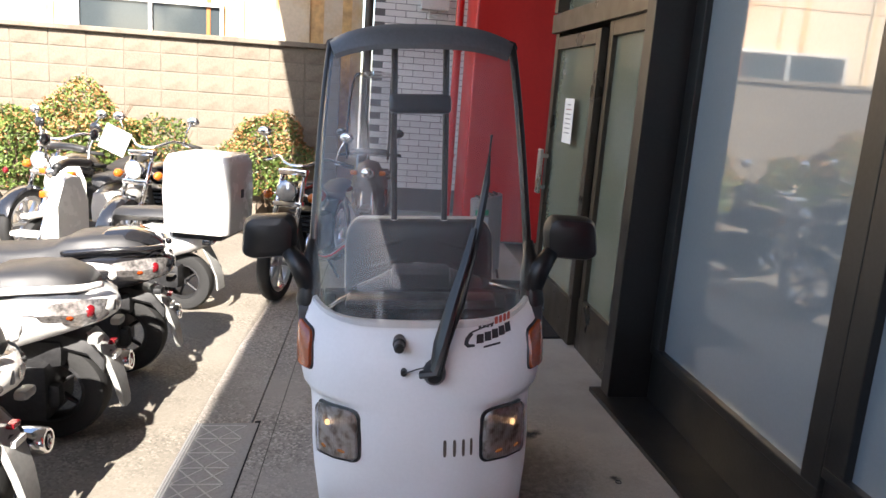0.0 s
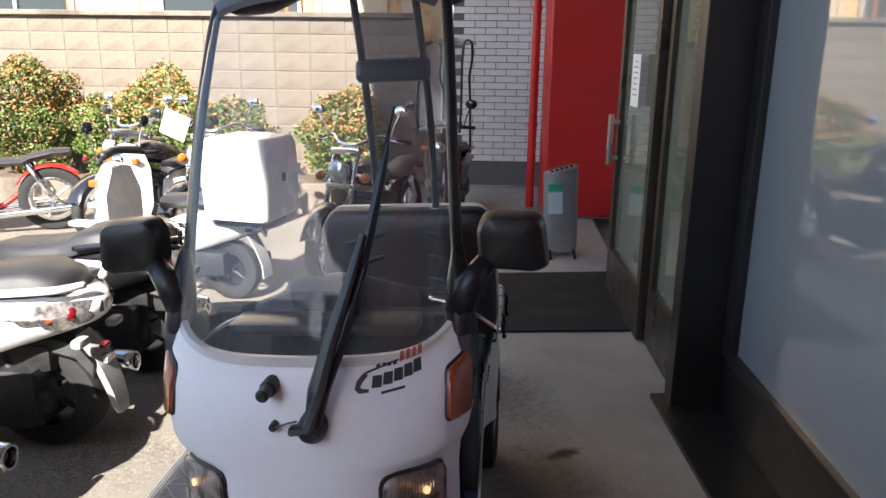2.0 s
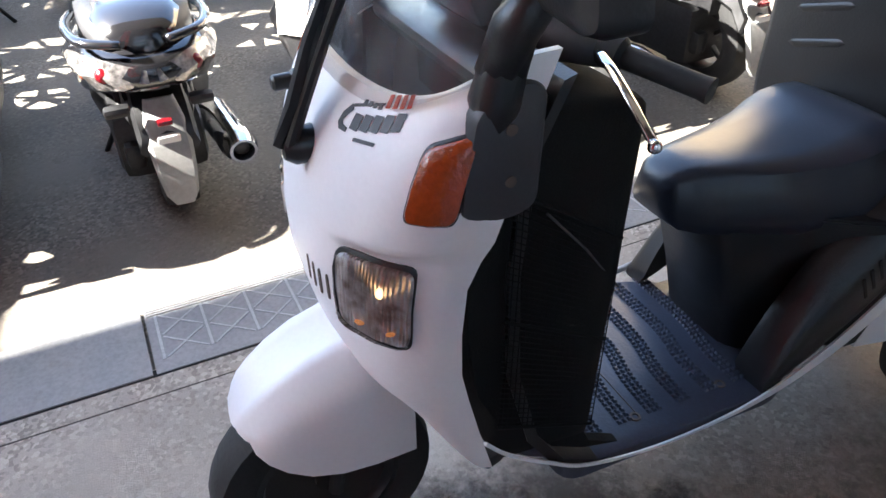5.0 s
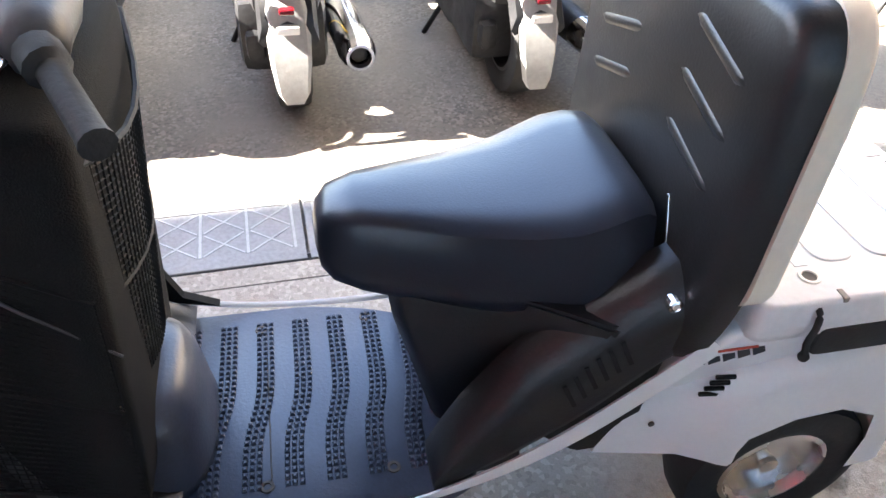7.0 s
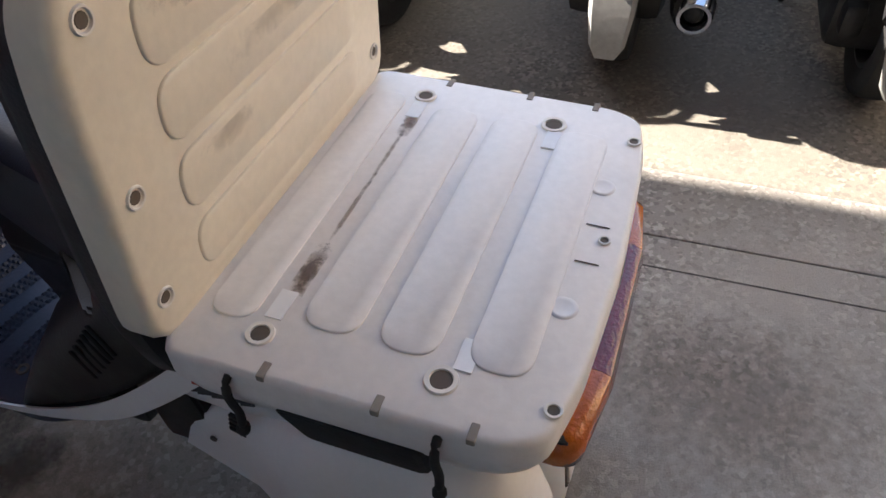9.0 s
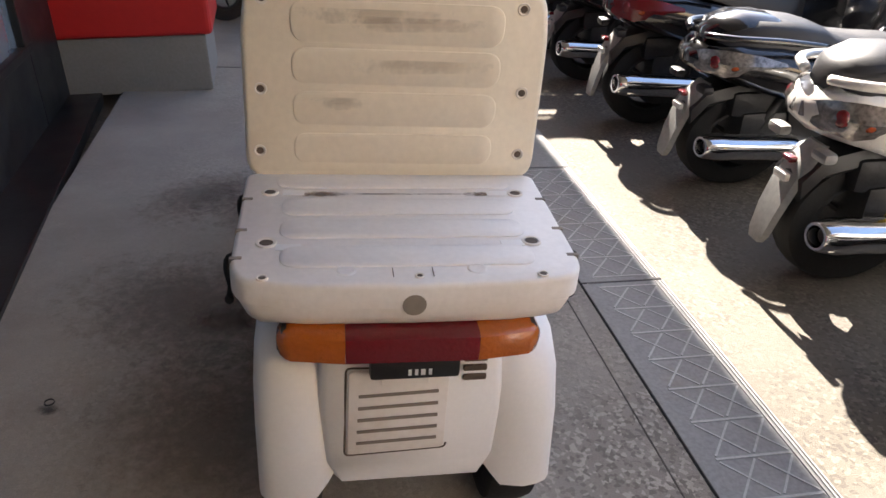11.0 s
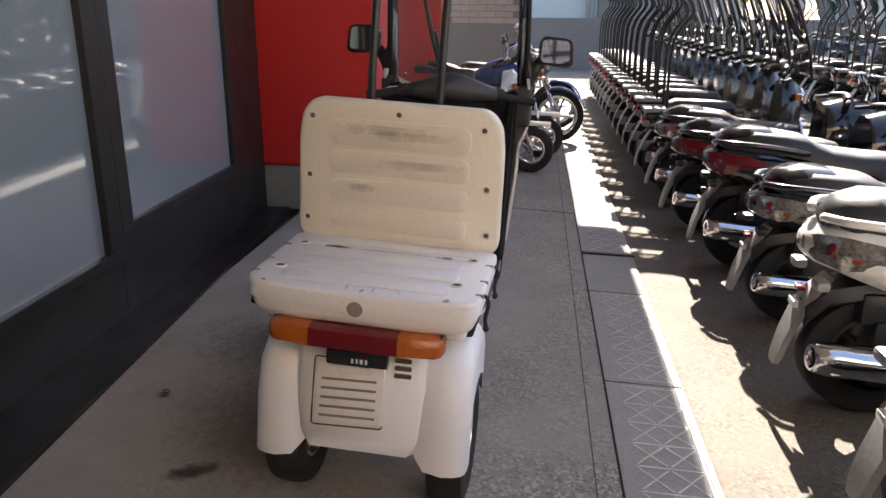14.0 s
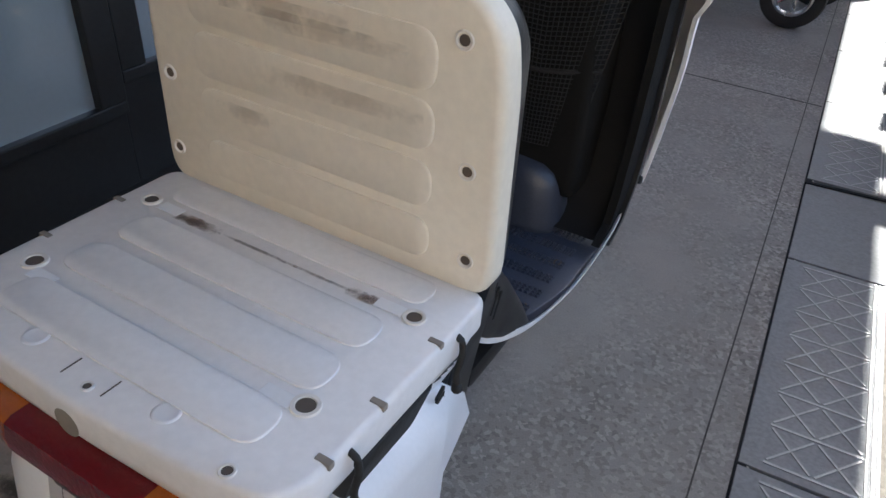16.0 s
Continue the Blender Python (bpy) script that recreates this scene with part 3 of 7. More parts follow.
for k in range(5):
    box(b, -0.08 + 0.04 * k, 0, 0.715 + 0.22 * (0.06 + 0.04 * k), 0.016, 0.14, 0.014, 0, (0, -12, 0))
part("ash_grille", b, BLACK, binn)
b = bmesh.new()
box(b, -0.06, -0.112, 0.60, 0.12, 0.004, 0.05)
part("green_label", b, mat("green_label", (0.02, 0.32, 0.18), 0.5), binn, "green label strip")
b = bmesh.new()
box(b, -0.06, -0.112, 0.47, 0.12, 0.004, 0.18)
part("pale_label", b, mat("pale_label", (0.55, 0.66, 0.68), 0.5), binn, "pale blue label panel")
b = bmesh.new()
for sx in (-0.1, 0.1):
    tube(b, [(sx, -0.16, 0.0), (sx, -0.10, 0.06), (sx, 0.10, 0.06), (sx, 0.16, 0.0)], 0.012, 6)
part("foot_frame", b, BLACK, binn)
# notice on the door, and the shop board in the window
note = thing("paper_notice", "white printed paper notice taped to the door glass", "notice", MB)
b = bmesh.new()
box(b, 1.158, 2.02, 1.49, 0.003, 0.215, 0.305)
part("sheet", b, mat("paper", (0.8, 0.8, 0.78), 0.7, vary=0.03), note)
for k in range(7):
    b = bmesh.new()
    box(b, 1.1555, 2.02, 1.60 - 0.032 * k, 0.001, 0.12 if k else 0.08, 0.008)
    part("text_bar", b, mat("ink_grey", (0.35, 0.2, 0.2) if k == 1 else (0.3, 0.3, 0.3), 0.7) if k < 2 else bpy.data.materials["ink_grey"], note)
board = thing("shop_board", "white shop sign board with a red and black emblem", "sign", MB)
b = bmesh.new()
box(b, 1.398, -1.44, 1.605, 0.008, 1.20, 0.285, 0.002)
part("panel", b, mat("board_white", (0.8, 0.79, 0.79), 0.4, vary=0.03), board)
BV, BK = -0.84, 1.225   # the board's near edge, and its width over that of the emblem's own drawing


def bv(v):
    return BV + (v + 0.84) * BK


for v in (-0.905, -1.085):
    b = bmesh.new()
    spin(b, [(1.3905, 0.034), (1.3895, 0.043), (1.3905, 0.052)], "x", (0, bv(v), 1.555), 24)
    part("emblem_ring", b, BLACK, board)
b = bmesh.new()
for pts in (((-0.885, 1.635), (-0.940, 1.735), (-0.980, 1.70), (-1.005, 1.60), (-0.985, 1.555), (-0.945, 1.60)), ((-1.015, 1.64), (-1.085, 1.71), (-1.095, 1.675), (-1.050, 1.635), (-1.075, 1.59), (-1.030, 1.60))):
    slab(b, [Vector((bv(p), q - 0.02)) for p, q in pts], lambda a, c, d: Vector((d, a, c)), 1.3935, 1.390)
part("emblem", b, mat("emblem_red", (0.6, 0.02, 0.03), 0.5), board, "red emblem shape")
for k in range(8):
    b = bmesh.new()
    hgt = 0.115 if k in (0, 4, 6) else 0.08
    box(b, 1.391, bv(-1.19 - 0.073 * k), 1.545 + hgt / 2, 0.002, 0.034 if k in (1, 5) else 0.06, hgt)
    part("letter_bar", b, BLACK, board)

# ---- the white covered three-wheel scooter ----
WHITE = mat("white_plastic", (0.78, 0.78, 0.79), 0.38, vary=0.03, scale=5, fine=120, rvary=0.06)
AGED = mat("aged_white_plastic", (0.74, 0.715, 0.705), 0.5, vary=0.06, scale=4, fine=80, col2=(0.60, 0.54, 0.47), spots=0.12, bump=0.08)
CREAM = mat("cream_plastic", (0.75, 0.685, 0.575), 0.5, vary=0.06, scale=3, fine=70, col2=(0.50, 0.41, 0.31), spots=0.04, bump=0.08)
DARK = mat("black_plastic", (0.013, 0.013, 0.014), 0.38, vary=0.2, scale=8, fine=200, bump=0.12)
GREY = mat("dark_grey_plastic", (0.036, 0.037, 0.041), 0.5, vary=0.12, scale=8, fine=200, bump=0.1)
VINYL = mat("seat_vinyl", (0.016, 0.018, 0.027), 0.30, vary=0.15, scale=10, fine=260, bump=0.10, rvary=0.02)
FLOORM = mat("floor_plastic", (0.038, 0.045, 0.068), 0.38, vary=0.18, scale=6, fine=150, bump=0.15)
FABRIC = mat("bag_fabric", (0.012, 0.0115, 0.011), 0.95, vary=0.35, scale=7, fine=420, bump=0.35, spec=0.15)
RUBBER = mat("tyre_rubber", (0.016, 0.016, 0.016), 0.8, vary=0.2, fine=90, bump=0.3)
CHROME = mat("chrome", (0.75, 0.75, 0.76), 0.12, 1.0, vary=0.05, rvary=0.06)
ALLOY = mat("alloy", (0.62, 0.62, 0.62), 0.3, 1.0, vary=0.08)
DEEPAMBER = mat("deep_amber_lens", (0.28, 0.045, 0.006), 0.15, vary=0.2, scale=20, fine=140, bump=0.5, coat=0.5)
AMBER = mat("amber_lens", (0.42, 0.10, 0.009), 0.15, vary=0.12, fine=140, bump=0.5, coat=0.5)
REDLENS = mat("red_lens", (0.15, 0.006, 0.010), 0.15, vary=0.15, fine=140, bump=0.5, coat=0.5)
CLEAR = glass("clear_lens", (0.96, 0.96, 0.97), ior=1.5)
# alpha_mix puts the screen's whitish reflection into it as pale colour
SHIELD = glass("windscreen", (0.90, 0.91, 0.93), ior=1.5, alpha_mix=0.08)
# shade inside louvres and deck notches, put into a flat colour
SLOT = mat("slot_shade", (0.24, 0.21, 0.18), 0.9)
BLACKSLOT = mat("black_slot", (0.003, 0.003, 0.003), 0.8)
HOLE = mat("hole_dark", (0.10, 0.08, 0.065), 0.9)
DARKPRINT = mat("print_dark", (0.03, 0.03, 0.035), 0.5)
REDPRINT = mat("print_red", (0.5, 0.06, 0.03), 0.5)

COWL = [  # height, half width, front, side
    (0.565, 0.276, -1.237, -1.13), (0.60, 0.284, -1.267, -1.135), (0.66, 0.291, -1.290, -1.14), (0.74, 0.294, -1.305, -1.14),
    (0.82, 0.294, -1.305, -1.13), (0.865, 0.298, -1.298, -1.11), (0.905, 0.318, -1.292, -1.10), (0.95, 0.328, -1.280, -1.09),
    (1.00, 0.329, -1.260, -1.07), (1.045, 0.324, -1.234, -1.04), (1.080, 0.315, -1.212, -1.01)]


def cowl_at(a, z, off=0.0):
    """A point of the front cowl: a from -90 to 90 degrees round its front, z its height."""
    zs = [c[0] for c in COWL]
    w, yc, ys = (float(np.interp(z, zs, [c[k] for c in COWL])) for k in (1, 2, 3))
    rise = lambda v, p, q: min(1.0, max(0.0, (v - p) / (q - p)))
    brow = 0.868 + 0.022 * rise(abs(a), 25, 80)
    off -= 0.016 * rise(abs(a), 18, 40) * rise(brow + 0.012 - z, 0.0, 0.022) * rise(z, 0.62, 0.74) * (1 - rise(abs(a), 70, 84))
    ar = radians(a)
    s, c = math.sin(ar), math.cos(ar)
    x = math.copysign(abs(s) ** 0.86, s) * (w + off)
    y = ys - (ys - yc + off) * max(0.0, c) ** 0.72
    side = abs(s) ** 6
    dz = 0.07 * side * max(0, (z - 0.95) / 0.125) - 0.16 * abs(s) ** 12 * max(0, (0.66 - z) / 0.095) ** 1.4
    y += 0.05 * abs(s) ** 12 * max(0, (0.66 - z) / 0.095) ** 1.4
    return Vector((x, y, z + dz))


def cowl_patch(bm, a0, a1, z0, z1, off, na=6, nz=4, r=0.25, slant=0.0):
    """A lens or slot that follows the cowl, its corners rounded, with a rim down to the surface."""
    pts = []
    for k in range(24):
        t = 2 * math.pi * k / 24
        c, s = math.cos(t), math.sin(t)
        u, v = math.copysign(abs(c) ** r, c), math.copysign(abs(s) ** r, s)
        pts.append((u, v))
    def ring(k, o):
        return [cowl_at((a0 + a1) / 2 + (a1 - a0) / 2 * u * k + slant * v * k, (z0 + z1) / 2 + (z1 - z0) / 2 * v * k, o) for u, v in pts]
    loft(bm, [ring(1, -0.004), ring(1, off * 0.6), ring(0.94, off), ring(0.6, off), ring(0.25, off)])
    return bm


def make_front(t):
    b = bmesh.new()
    rows = []
    zs = [0.565, 0.58, 0.60, 0.63, 0.66, 0.70, 0.74, 0.78, 0.82, 0.845, 0.858, 0.866, 0.875, 0.884, 0.893, 0.905, 0.93, 0.95, 0.975, 1.0, 1.02, 1.045, 1.06, 1.080]
    angs = [-90 + 180 * k / 36 for k in range(37)]
    outer = [[cowl_at(a, z) for a in angs] for z in zs]
    loft(b, outer, closed=False)
    inner = [[cowl_at(a, z, -0.012) for a in angs] for z in zs]
    loft(b, inner, closed=False)
    for rr in (0, -1):
        loft(b, [outer[rr], inner[rr]], closed=False)
    for e in (0, -1):
        loft(b, [[r[e] for r in outer], [r[e] for r in inner]], closed=False)
    cowl = part("front_cowl", b, WHITE, t, "white plastic front cowl", smooth=45)
    for s in (-1, 1):
        # headlamp
        b = bmesh.new()
        cowl_patch(b, s * 28.6, s * 71.5, 0.716, 0.864, 0.006, r=0.3)
        lamp = part("headlamp", b, DARK, t, "black rimmed clear headlamp", smooth=50)
        b = bmesh.new()
        cowl_patch(b, s * 29.8, s * 70.5, 0.722, 0.859, 0.009, r=0.3)
        part("reflector", b, REFLECT, lamp, "ribbed silver reflector with reflections painted in patches")
        b = bmesh.new()
        cowl_patch(b, s * 29.8, s * 70.5, 0.722, 0.859, 0.016, r=0.3)
        part("lens", b, CLEAR, lamp, "clear glass lens", smooth=50)
        b = bmesh.new()
        cowl_patch(b, s * 53, s * 57, 0.808, 0.824, 0.0125, r=0.9)
        part("bulb", b, LIT, lamp, "warm glowing bulb", smooth="all")
        # two orange glints put on the reflector as faintly glowing patches
        for p, q, z0 in ((40, 45, 0.742), (58, 62, 0.744)):
            b = bmesh.new()
            cowl_patch(b, s * p, s * q, z0, z0 + 0.008, 0.0125, r=0.9, slant=s * 1.5)
            part("glint", b, GLOWDIM, lamp, "orange glint painted on the reflector", smooth="all")
        # turn signal
        b = bmesh.new()
        cowl_patch(b, s * 56, s * 77, 0.948, 1.034, 0.005, r=0.3)
        sig = part("turn_signal", b, DARK, t, smooth=50)
        b = bmesh.new()
        cowl_patch(b, s * 56.5, s * 76.5, 0.951, 1.031, 0.011, r=0.3)
        part("lens", b, DEEPAMBER, sig, "deep orange ribbed lens", smooth=50)
        # grey side pod
        b = bmesh.new()
        slab(b, outline([(-1.155, 0.955), (-1.09, 0.938), (-1.042, 0.950), (-1.032, 1.115), (-1.06, 1.128), (-1.13, 1.10)], 0.022), lambda a, c, d, s=s: Vector((s * d, a, c)), 0.27, 0.331, 0.014)
        part("side_pod", b, GREY, t, "dark grey side pod", smooth=40)
        for z in (1.0, 1.07):
            b = bmesh.new()
            spin(b, [(0.330, 0.0), (0.330, 0.008), (0.333, 0.008), (0.333, 0.0)], "x", (0, -1.085, z), 10)
            if s < 0:
                b.transform(Matrix.Scale(-1, 4, (1, 0, 0)))
            part("screw", b, HOLE, t)
    for k in range(4):
        b = bmesh.new()
        a = 9.5 + 4.6 * k
        cowl_patch(b, a - 0.75, a + 0.75, 0.746, 0.793, 0.0015, r=0.5)
        part("vent_slot", b, HOLE, cowl, "dark vent slot")
    # lock knob, washer nozzle
    b = bmesh.new()
    spin(b, [(-1.225, 0.0), (-1.225, 0.017), (-1.262, 0.017), (-1.266, 0.013), (-1.293, 0.013), (-1.297, 0.009), (-1.297, 0.0)], "y", (-0.055, 0, 1.035), 16)
    part("lock_knob", b, DARK, t, "black round lock knob", smooth=40)
    b = bmesh.new()
    spin(b, [(-1.26, 0.0), (-1.26, 0.009), (-1.288, 0.008), (-1.288, 0.0)], "y", (-0.043, 0, 0.967), 12)
    tube(b, [(-0.041, -1.287, 0.967), (-0.012, -1.290, 0.979), (0.008, -1.290, 0.984)], 0.0018, 6)
    part("washer_nozzle", b, DARK, t)
    # wiper
    b = bmesh.new()
    piv = Vector((0.034, -1.282, 0.967))
    spin(b, [(-1.255, 0.0), (-1.255, 0.030), (-1.295, 0.028), (-1.31, 0.018), (-1.31, 0.0)], "y", (piv.x, 0, piv.z), 16)
    tube(b, [piv + Vector((-0.035, -0.012, 0.0)), piv + Vector((0.0, -0.02, 0.01)), (0.048, -1.282, 1.042), (0.075, -1.256, 1.13), (0.115, -1.212, 1.25), (0.135, -1.182, 1.32)], [0.017, 0.023, 0.022, 0.019, 0.013, 0.008], 8, 0.6)
    tube(b, [piv + Vector((0.01, -0.02, 0.0)), (0.065, -1.275, 1.042), (0.10, -1.246, 1.13), (0.135, -1.202, 1.25), (0.15, -1.172, 1.32)], [0.010, 0.009, 0.008, 0.006, 0.005], 8)
    w = part("wiper", b, DARK, t, "black wiper with double arm", smooth=40)
    b = bmesh.new()
    tube(b, [(0.11, -1.228, 1.17), (0.142, -1.183, 1.30), (0.168, -1.128, 1.43), (0.185, -1.062, 1.55)], [0.007, 0.011, 0.010, 0.004], 6)
    part("blade", b, DARK, w, "black rubber blade")
    # printed mark: bars for the lettering
    def mark(name, pts, col):
        bm = bmesh.new()
        pts = [(16.5 + (a - 17.5) * 1.2, 1.017 + (z - 0.999) * 1.05) for a, z in pts]
        loft(bm, [[cowl_at(a, z, 0.0006) for a, z in pts], [cowl_at(a, z, 0.0018) for a, z in pts]])
        part(name, bm, col, cowl)
    a0, a1 = 17.5, 41.5
    rise = lambda a: (a - a0) / (a1 - a0) * 0.026
    arc = [(a0 + 2.8, 1.035), (a0 + 0.6, 1.022), (a0, 1.009), (a0 + 1.2, 1.002), (a0 + 4.2, 1.003), (a0 + 4.2, 1.008), (a0 + 2.0, 1.009), (a0 + 1.6, 1.013), (a0 + 2.4, 1.021), (a0 + 4.0, 1.030)]
    mark("printed_mark", arc, DARKPRINT)
    for k in range(5):
        c = a0 + 5.0 + 3.6 * k
        z = 1.004 + rise(c)
        mark("printed_mark", [(c, z), (c + 3.1, z + 0.001), (c + 3.4, z + 0.020), (c + 0.4, z + 0.019)], DARKPRINT)
    mark("printed_mark", [(a0 + 2.6, 1.031), (a0 + 14, 1.048), (a0 + 14.2, 1.051), (a0 + 3.4, 1.036)], DARKPRINT)
    for k in range(4):
        c = a0 + 6.5 + 1.9 * k
        mark("printed_mark", [(c, 1.038 + rise(c) * 0.3), (c + 1.2, 1.039 + rise(c) * 0.3), (c + 1.4, 1.045 + rise(c) * 0.3), (c + 0.2, 1.044 + rise(c) * 0.3)], DARKPRINT)
    for k in range(4):
        c = a0 + 14.6 + 2.4 * k
        z = 1.040 + rise(c) * 0.4
        mark("printed_mark", [(c, z), (c + 1.5, z + 0.001), (c + 1.9, z + 0.016), (c + 0.4, z + 0.015)], REDPRINT)
    mark("printed_mark", [(a0 + 8, 0.999), (a0 + 16, 1.004), (a0 + 16.1, 1.008), (a0 + 8.1, 1.003)], DARKPRINT)


# screen profile: height, front, side edge, half width
SCREEN = [(1.066, -1.226, -1.07, 0.300), (1.17, -1.198, -1.055, 0.298), (1.29, -1.155, -1.022, 0.294), (1.42, -1.095, -0.975, 0.288),
          (1.55, -1.02, -0.92, 0.282), (1.66, -0.94, -0.865, 0.276), (1.745, -0.87, -0.82, 0.270), (1.80, -0.80, -0.775, 0.266)]


def screen_at(a, k):
    z, yc, ys, w = SCREEN[k]
    s, c = math.sin(radians(a)), math.cos(radians(a))
    z += 0.06 * abs(s) ** 4 * max(0, (1.2 - z) / 0.14) if k < 2 else 0
    return Vector((math.copysign(abs(s) ** 0.8, s) * w, ys - (ys - yc) * max(0.0, c) ** 0.8, z))


def make_top(t):
    angs = [-90 + 180 * k / 28 for k in range(29)]
    b = bmesh.new()
    loft(b, [[screen_at(a, k) for a in angs] for k in range(len(SCREEN))], closed=False)
    o = part("windscreen", b, SHIELD, t, "clear curved windscreen with a faint whitish reflection in its colour", smooth="all")
    o.visible_shadow = False
    for s in (-1, 1):
        b = bmesh.new()
        tube(b, curve([screen_at(s * 90, k) + Vector((0, 0.004, 0)) for k in range(len(SCREEN))], 4), 0.0125, 8)
        part("pillar", b, DARK, t, "black screen pillar", smooth="all")
        b = bmesh.new()
        tube(b, [(s * 0.300, -1.11, 1.03), (s * 0.306, -1.095, 1.10), (s * 0.302, -1.07, 1.18), (s * 0.299, -1.04, 1.26)], [0.02, 0.034, 0.028, 0.012], 10)
        tube(b, [(s * 0.300, -1.085, 1.13), (s * 0.325, -1.08, 1.19), (s * 0.360, -1.065, 1.235)], [0.032, 0.03, 0.022], 10)
        part("bracket", b, DARK, t, "black bracket at the screen foot", smooth="all")
        b = bmesh.new()
        sh = outline([(0.345, 1.218), (0.460, 1.208), (0.488, 1.222), (0.478, 1.326), (0.358, 1.332), (0.340, 1.30)], 0.03)
        slab(b, sh, lambda p, q, d, s=s: Vector((s * p, d, q)), -1.02, -1.085, 0.028)
        mi = part("mirror", b, DARK, t, "black boxy side mirror", smooth=40)
        b = bmesh.new()
        slab(b, outline([(0.353, 1.226), (0.473, 1.224), (0.467, 1.316), (0.355, 1.321)], 0.02), lambda p, q, d, s=s: Vector((s * p, d, q)), -1.021, -1.0175)
        part("mirror_glass", b, mat("mirror", (0.85, 0.86, 0.88), 0.03, 1.0, vary=0.0, rvary=0.0), mi, "silvered mirror glass")
    # roof panel with drooping rim
    b = bmesh.new()
    rows_o, rows_i = [], []
    for y, w, ze, zc, dr in ((-0.845, 0.250, 1.762, 1.792, 0.0), (-0.828, 0.260, 1.782, 1.826, 0.0), (-0.79, 0.270, 1.800, 1.850, 0.0), (-0.66, 0.286, 1.812, 1.858, 0.0), (-0.52, 0.296, 1.818, 1.862, 0), (-0.38, 0.304, 1.825, 1.868, 0), (-0.25, 0.314, 1.832, 1.872, 0), (-0.14, 0.326, 1.838, 1.876, 0), (-0.11, 0.328, 1.84, 1.878, 0)):
        ro, ri = [], []
        for k in range(21):
            u = -1 + 2 * k / 20
            z = zc - (zc - ze) * abs(u) ** 3.2
            yy = y + 0.035 * (1 - u * u) * (-1 if y < -0.6 else 0.6 if y > -0.2 else 0)
            ro.append(Vector((w * u, yy, z)))
            ri.append(Vector((w * 0.985 * u, yy, z - 0.014)))
        rows_o.append(ro)
        rows_i.append(ri)
    loft(b, rows_o, closed=False)
    loft(b, rows_i, closed=False)
    loft(b, [rows_o[0], rows_i[0]], closed=False)
    loft(b, [rows_o[-1], rows_i[-1]], closed=False)
    for e in (0, -1):
        loft(b, [[r[e] for r in rows_o], [r[e] for r in rows_i]], closed=False)
    roof = part("roof", b, ROOFM, t, "dark grey curved roof panel", smooth=45)
    for s in (-1, 1):
        b = bmesh.new()
        tube(b, [(s * 0.264, -0.78, 1.79), (s * 0.268, -0.66, 1.785), (s * 0.26, -0.45, 1.80), (s * 0.25, -0.3, 1.825)], [0.02, 0.024, 0.02, 0.012], 8)
        part("roof_rail", b, DARK, t, smooth="all")
    for x, y in ((-0.16, -0.765), (0.0, -0.77), (0.16, -0.765), (-0.08, -0.79), (0.08, -0.79)):
        b = bmesh.new()
        ball(b, (x, y - 0.02, 1.838 - abs(x) * 0.05), 0.010, 0.010, 0.007, 8, 6)
        part("bolt", b, DARK, roof)
    # rear posts and head pad
    for s in (-1, 1):
        b = bmesh.new()
        tube(b, curve([(s * 0.104, 0.0, 1.10), (s * 0.104, -0.005, 1.27), (s * 0.104, -0.04, 1.48), (s * 0.10, -0.10, 1.66), (s * 0.096, -0.19, 1.855)], 4), 0.0125, 10)
        part("post", b, DARK, t, "black tube post", smooth="all")
        b = bmesh.new()
        spin(b, [(1.095, 0.0), (1.095, 0.022), (1.135, 0.018), (1.135, 0.0)], "z", (s * 0.104, 0.0, 0), 12)
        part("post_collar", b, CREAM, t)
    b = bmesh.new()
    box(b, 0, -0.095, 1.61, 0.245, 0.05, 0.075, 0.022, (-14, 0, 0), 3)
    part("head_pad", b, VINYL, t, "black padded head bar", smooth=50)


REFLECT = bpy.data.materials.new("lamp_reflector")
REFLECT.use_nodes = True
_n, _l = REFLECT.node_tree.nodes, REFLECT.node_tree.links
_w = _n.new("ShaderNodeTexWave"); _w.bands_direction = "X"; _w.inputs["Scale"].default_value = 60; _w.inputs["Distortion"].default_value = 0.6
_c = _n.new("ShaderNodeTexCoord"); _l.new(_c.outputs["Object"], _w.inputs["Vector"])
_b = _n.new("ShaderNodeBump"); _b.inputs["Strength"].default_value = 0.9; _b.inputs["Distance"].default_value = 0.004
_l.new(_w.outputs["Fac"], _b.inputs["Height"]); _l.new(_b.outputs[0], _n["Principled BSDF"].inputs["Normal"])
_n["Principled BSDF"].inputs["Metallic"].default_value, _n["Principled BSDF"].inputs["Roughness"].default_value = 0.65, 0.3
# brown to silver noise patches put reflections into the reflector's colour
_z = _n.new("ShaderNodeTexNoise"); _z.inputs["Scale"].default_value = 40; _z.inputs["Detail"].default_value = 3
_l.new(_c.outputs["Object"], _z.inputs["Vector"])
_r = _n.new("ShaderNodeValToRGB")
for _p, _q in ((0.34, (0.40, 0.33, 0.28, 1)), (0.46, (0.72, 0.68, 0.64, 1)), (0.56, (0.95, 0.94, 0.92, 1))):
    _e = _r.color_ramp.elements.new(_p)
    _e.color = _q
_r.color_ramp.elements.remove(_r.color_ramp.elements[0])
_l.new(_z.outputs["Fac"], _r.inputs[0]); _l.new(_r.outputs[0], _n["Principled BSDF"].inputs["Base Color"])
GLOWDIM = emit("glint_glow", (0.6, 0.25, 0.08), 0.05)
LIT = emit("bulb_light", (1.0, 0.6, 0.28), 0.32)
ROOFM = mat("smoked_roof", (0.10, 0.102, 0.106), 0.42, vary=0.15, scale=6, fine=120)


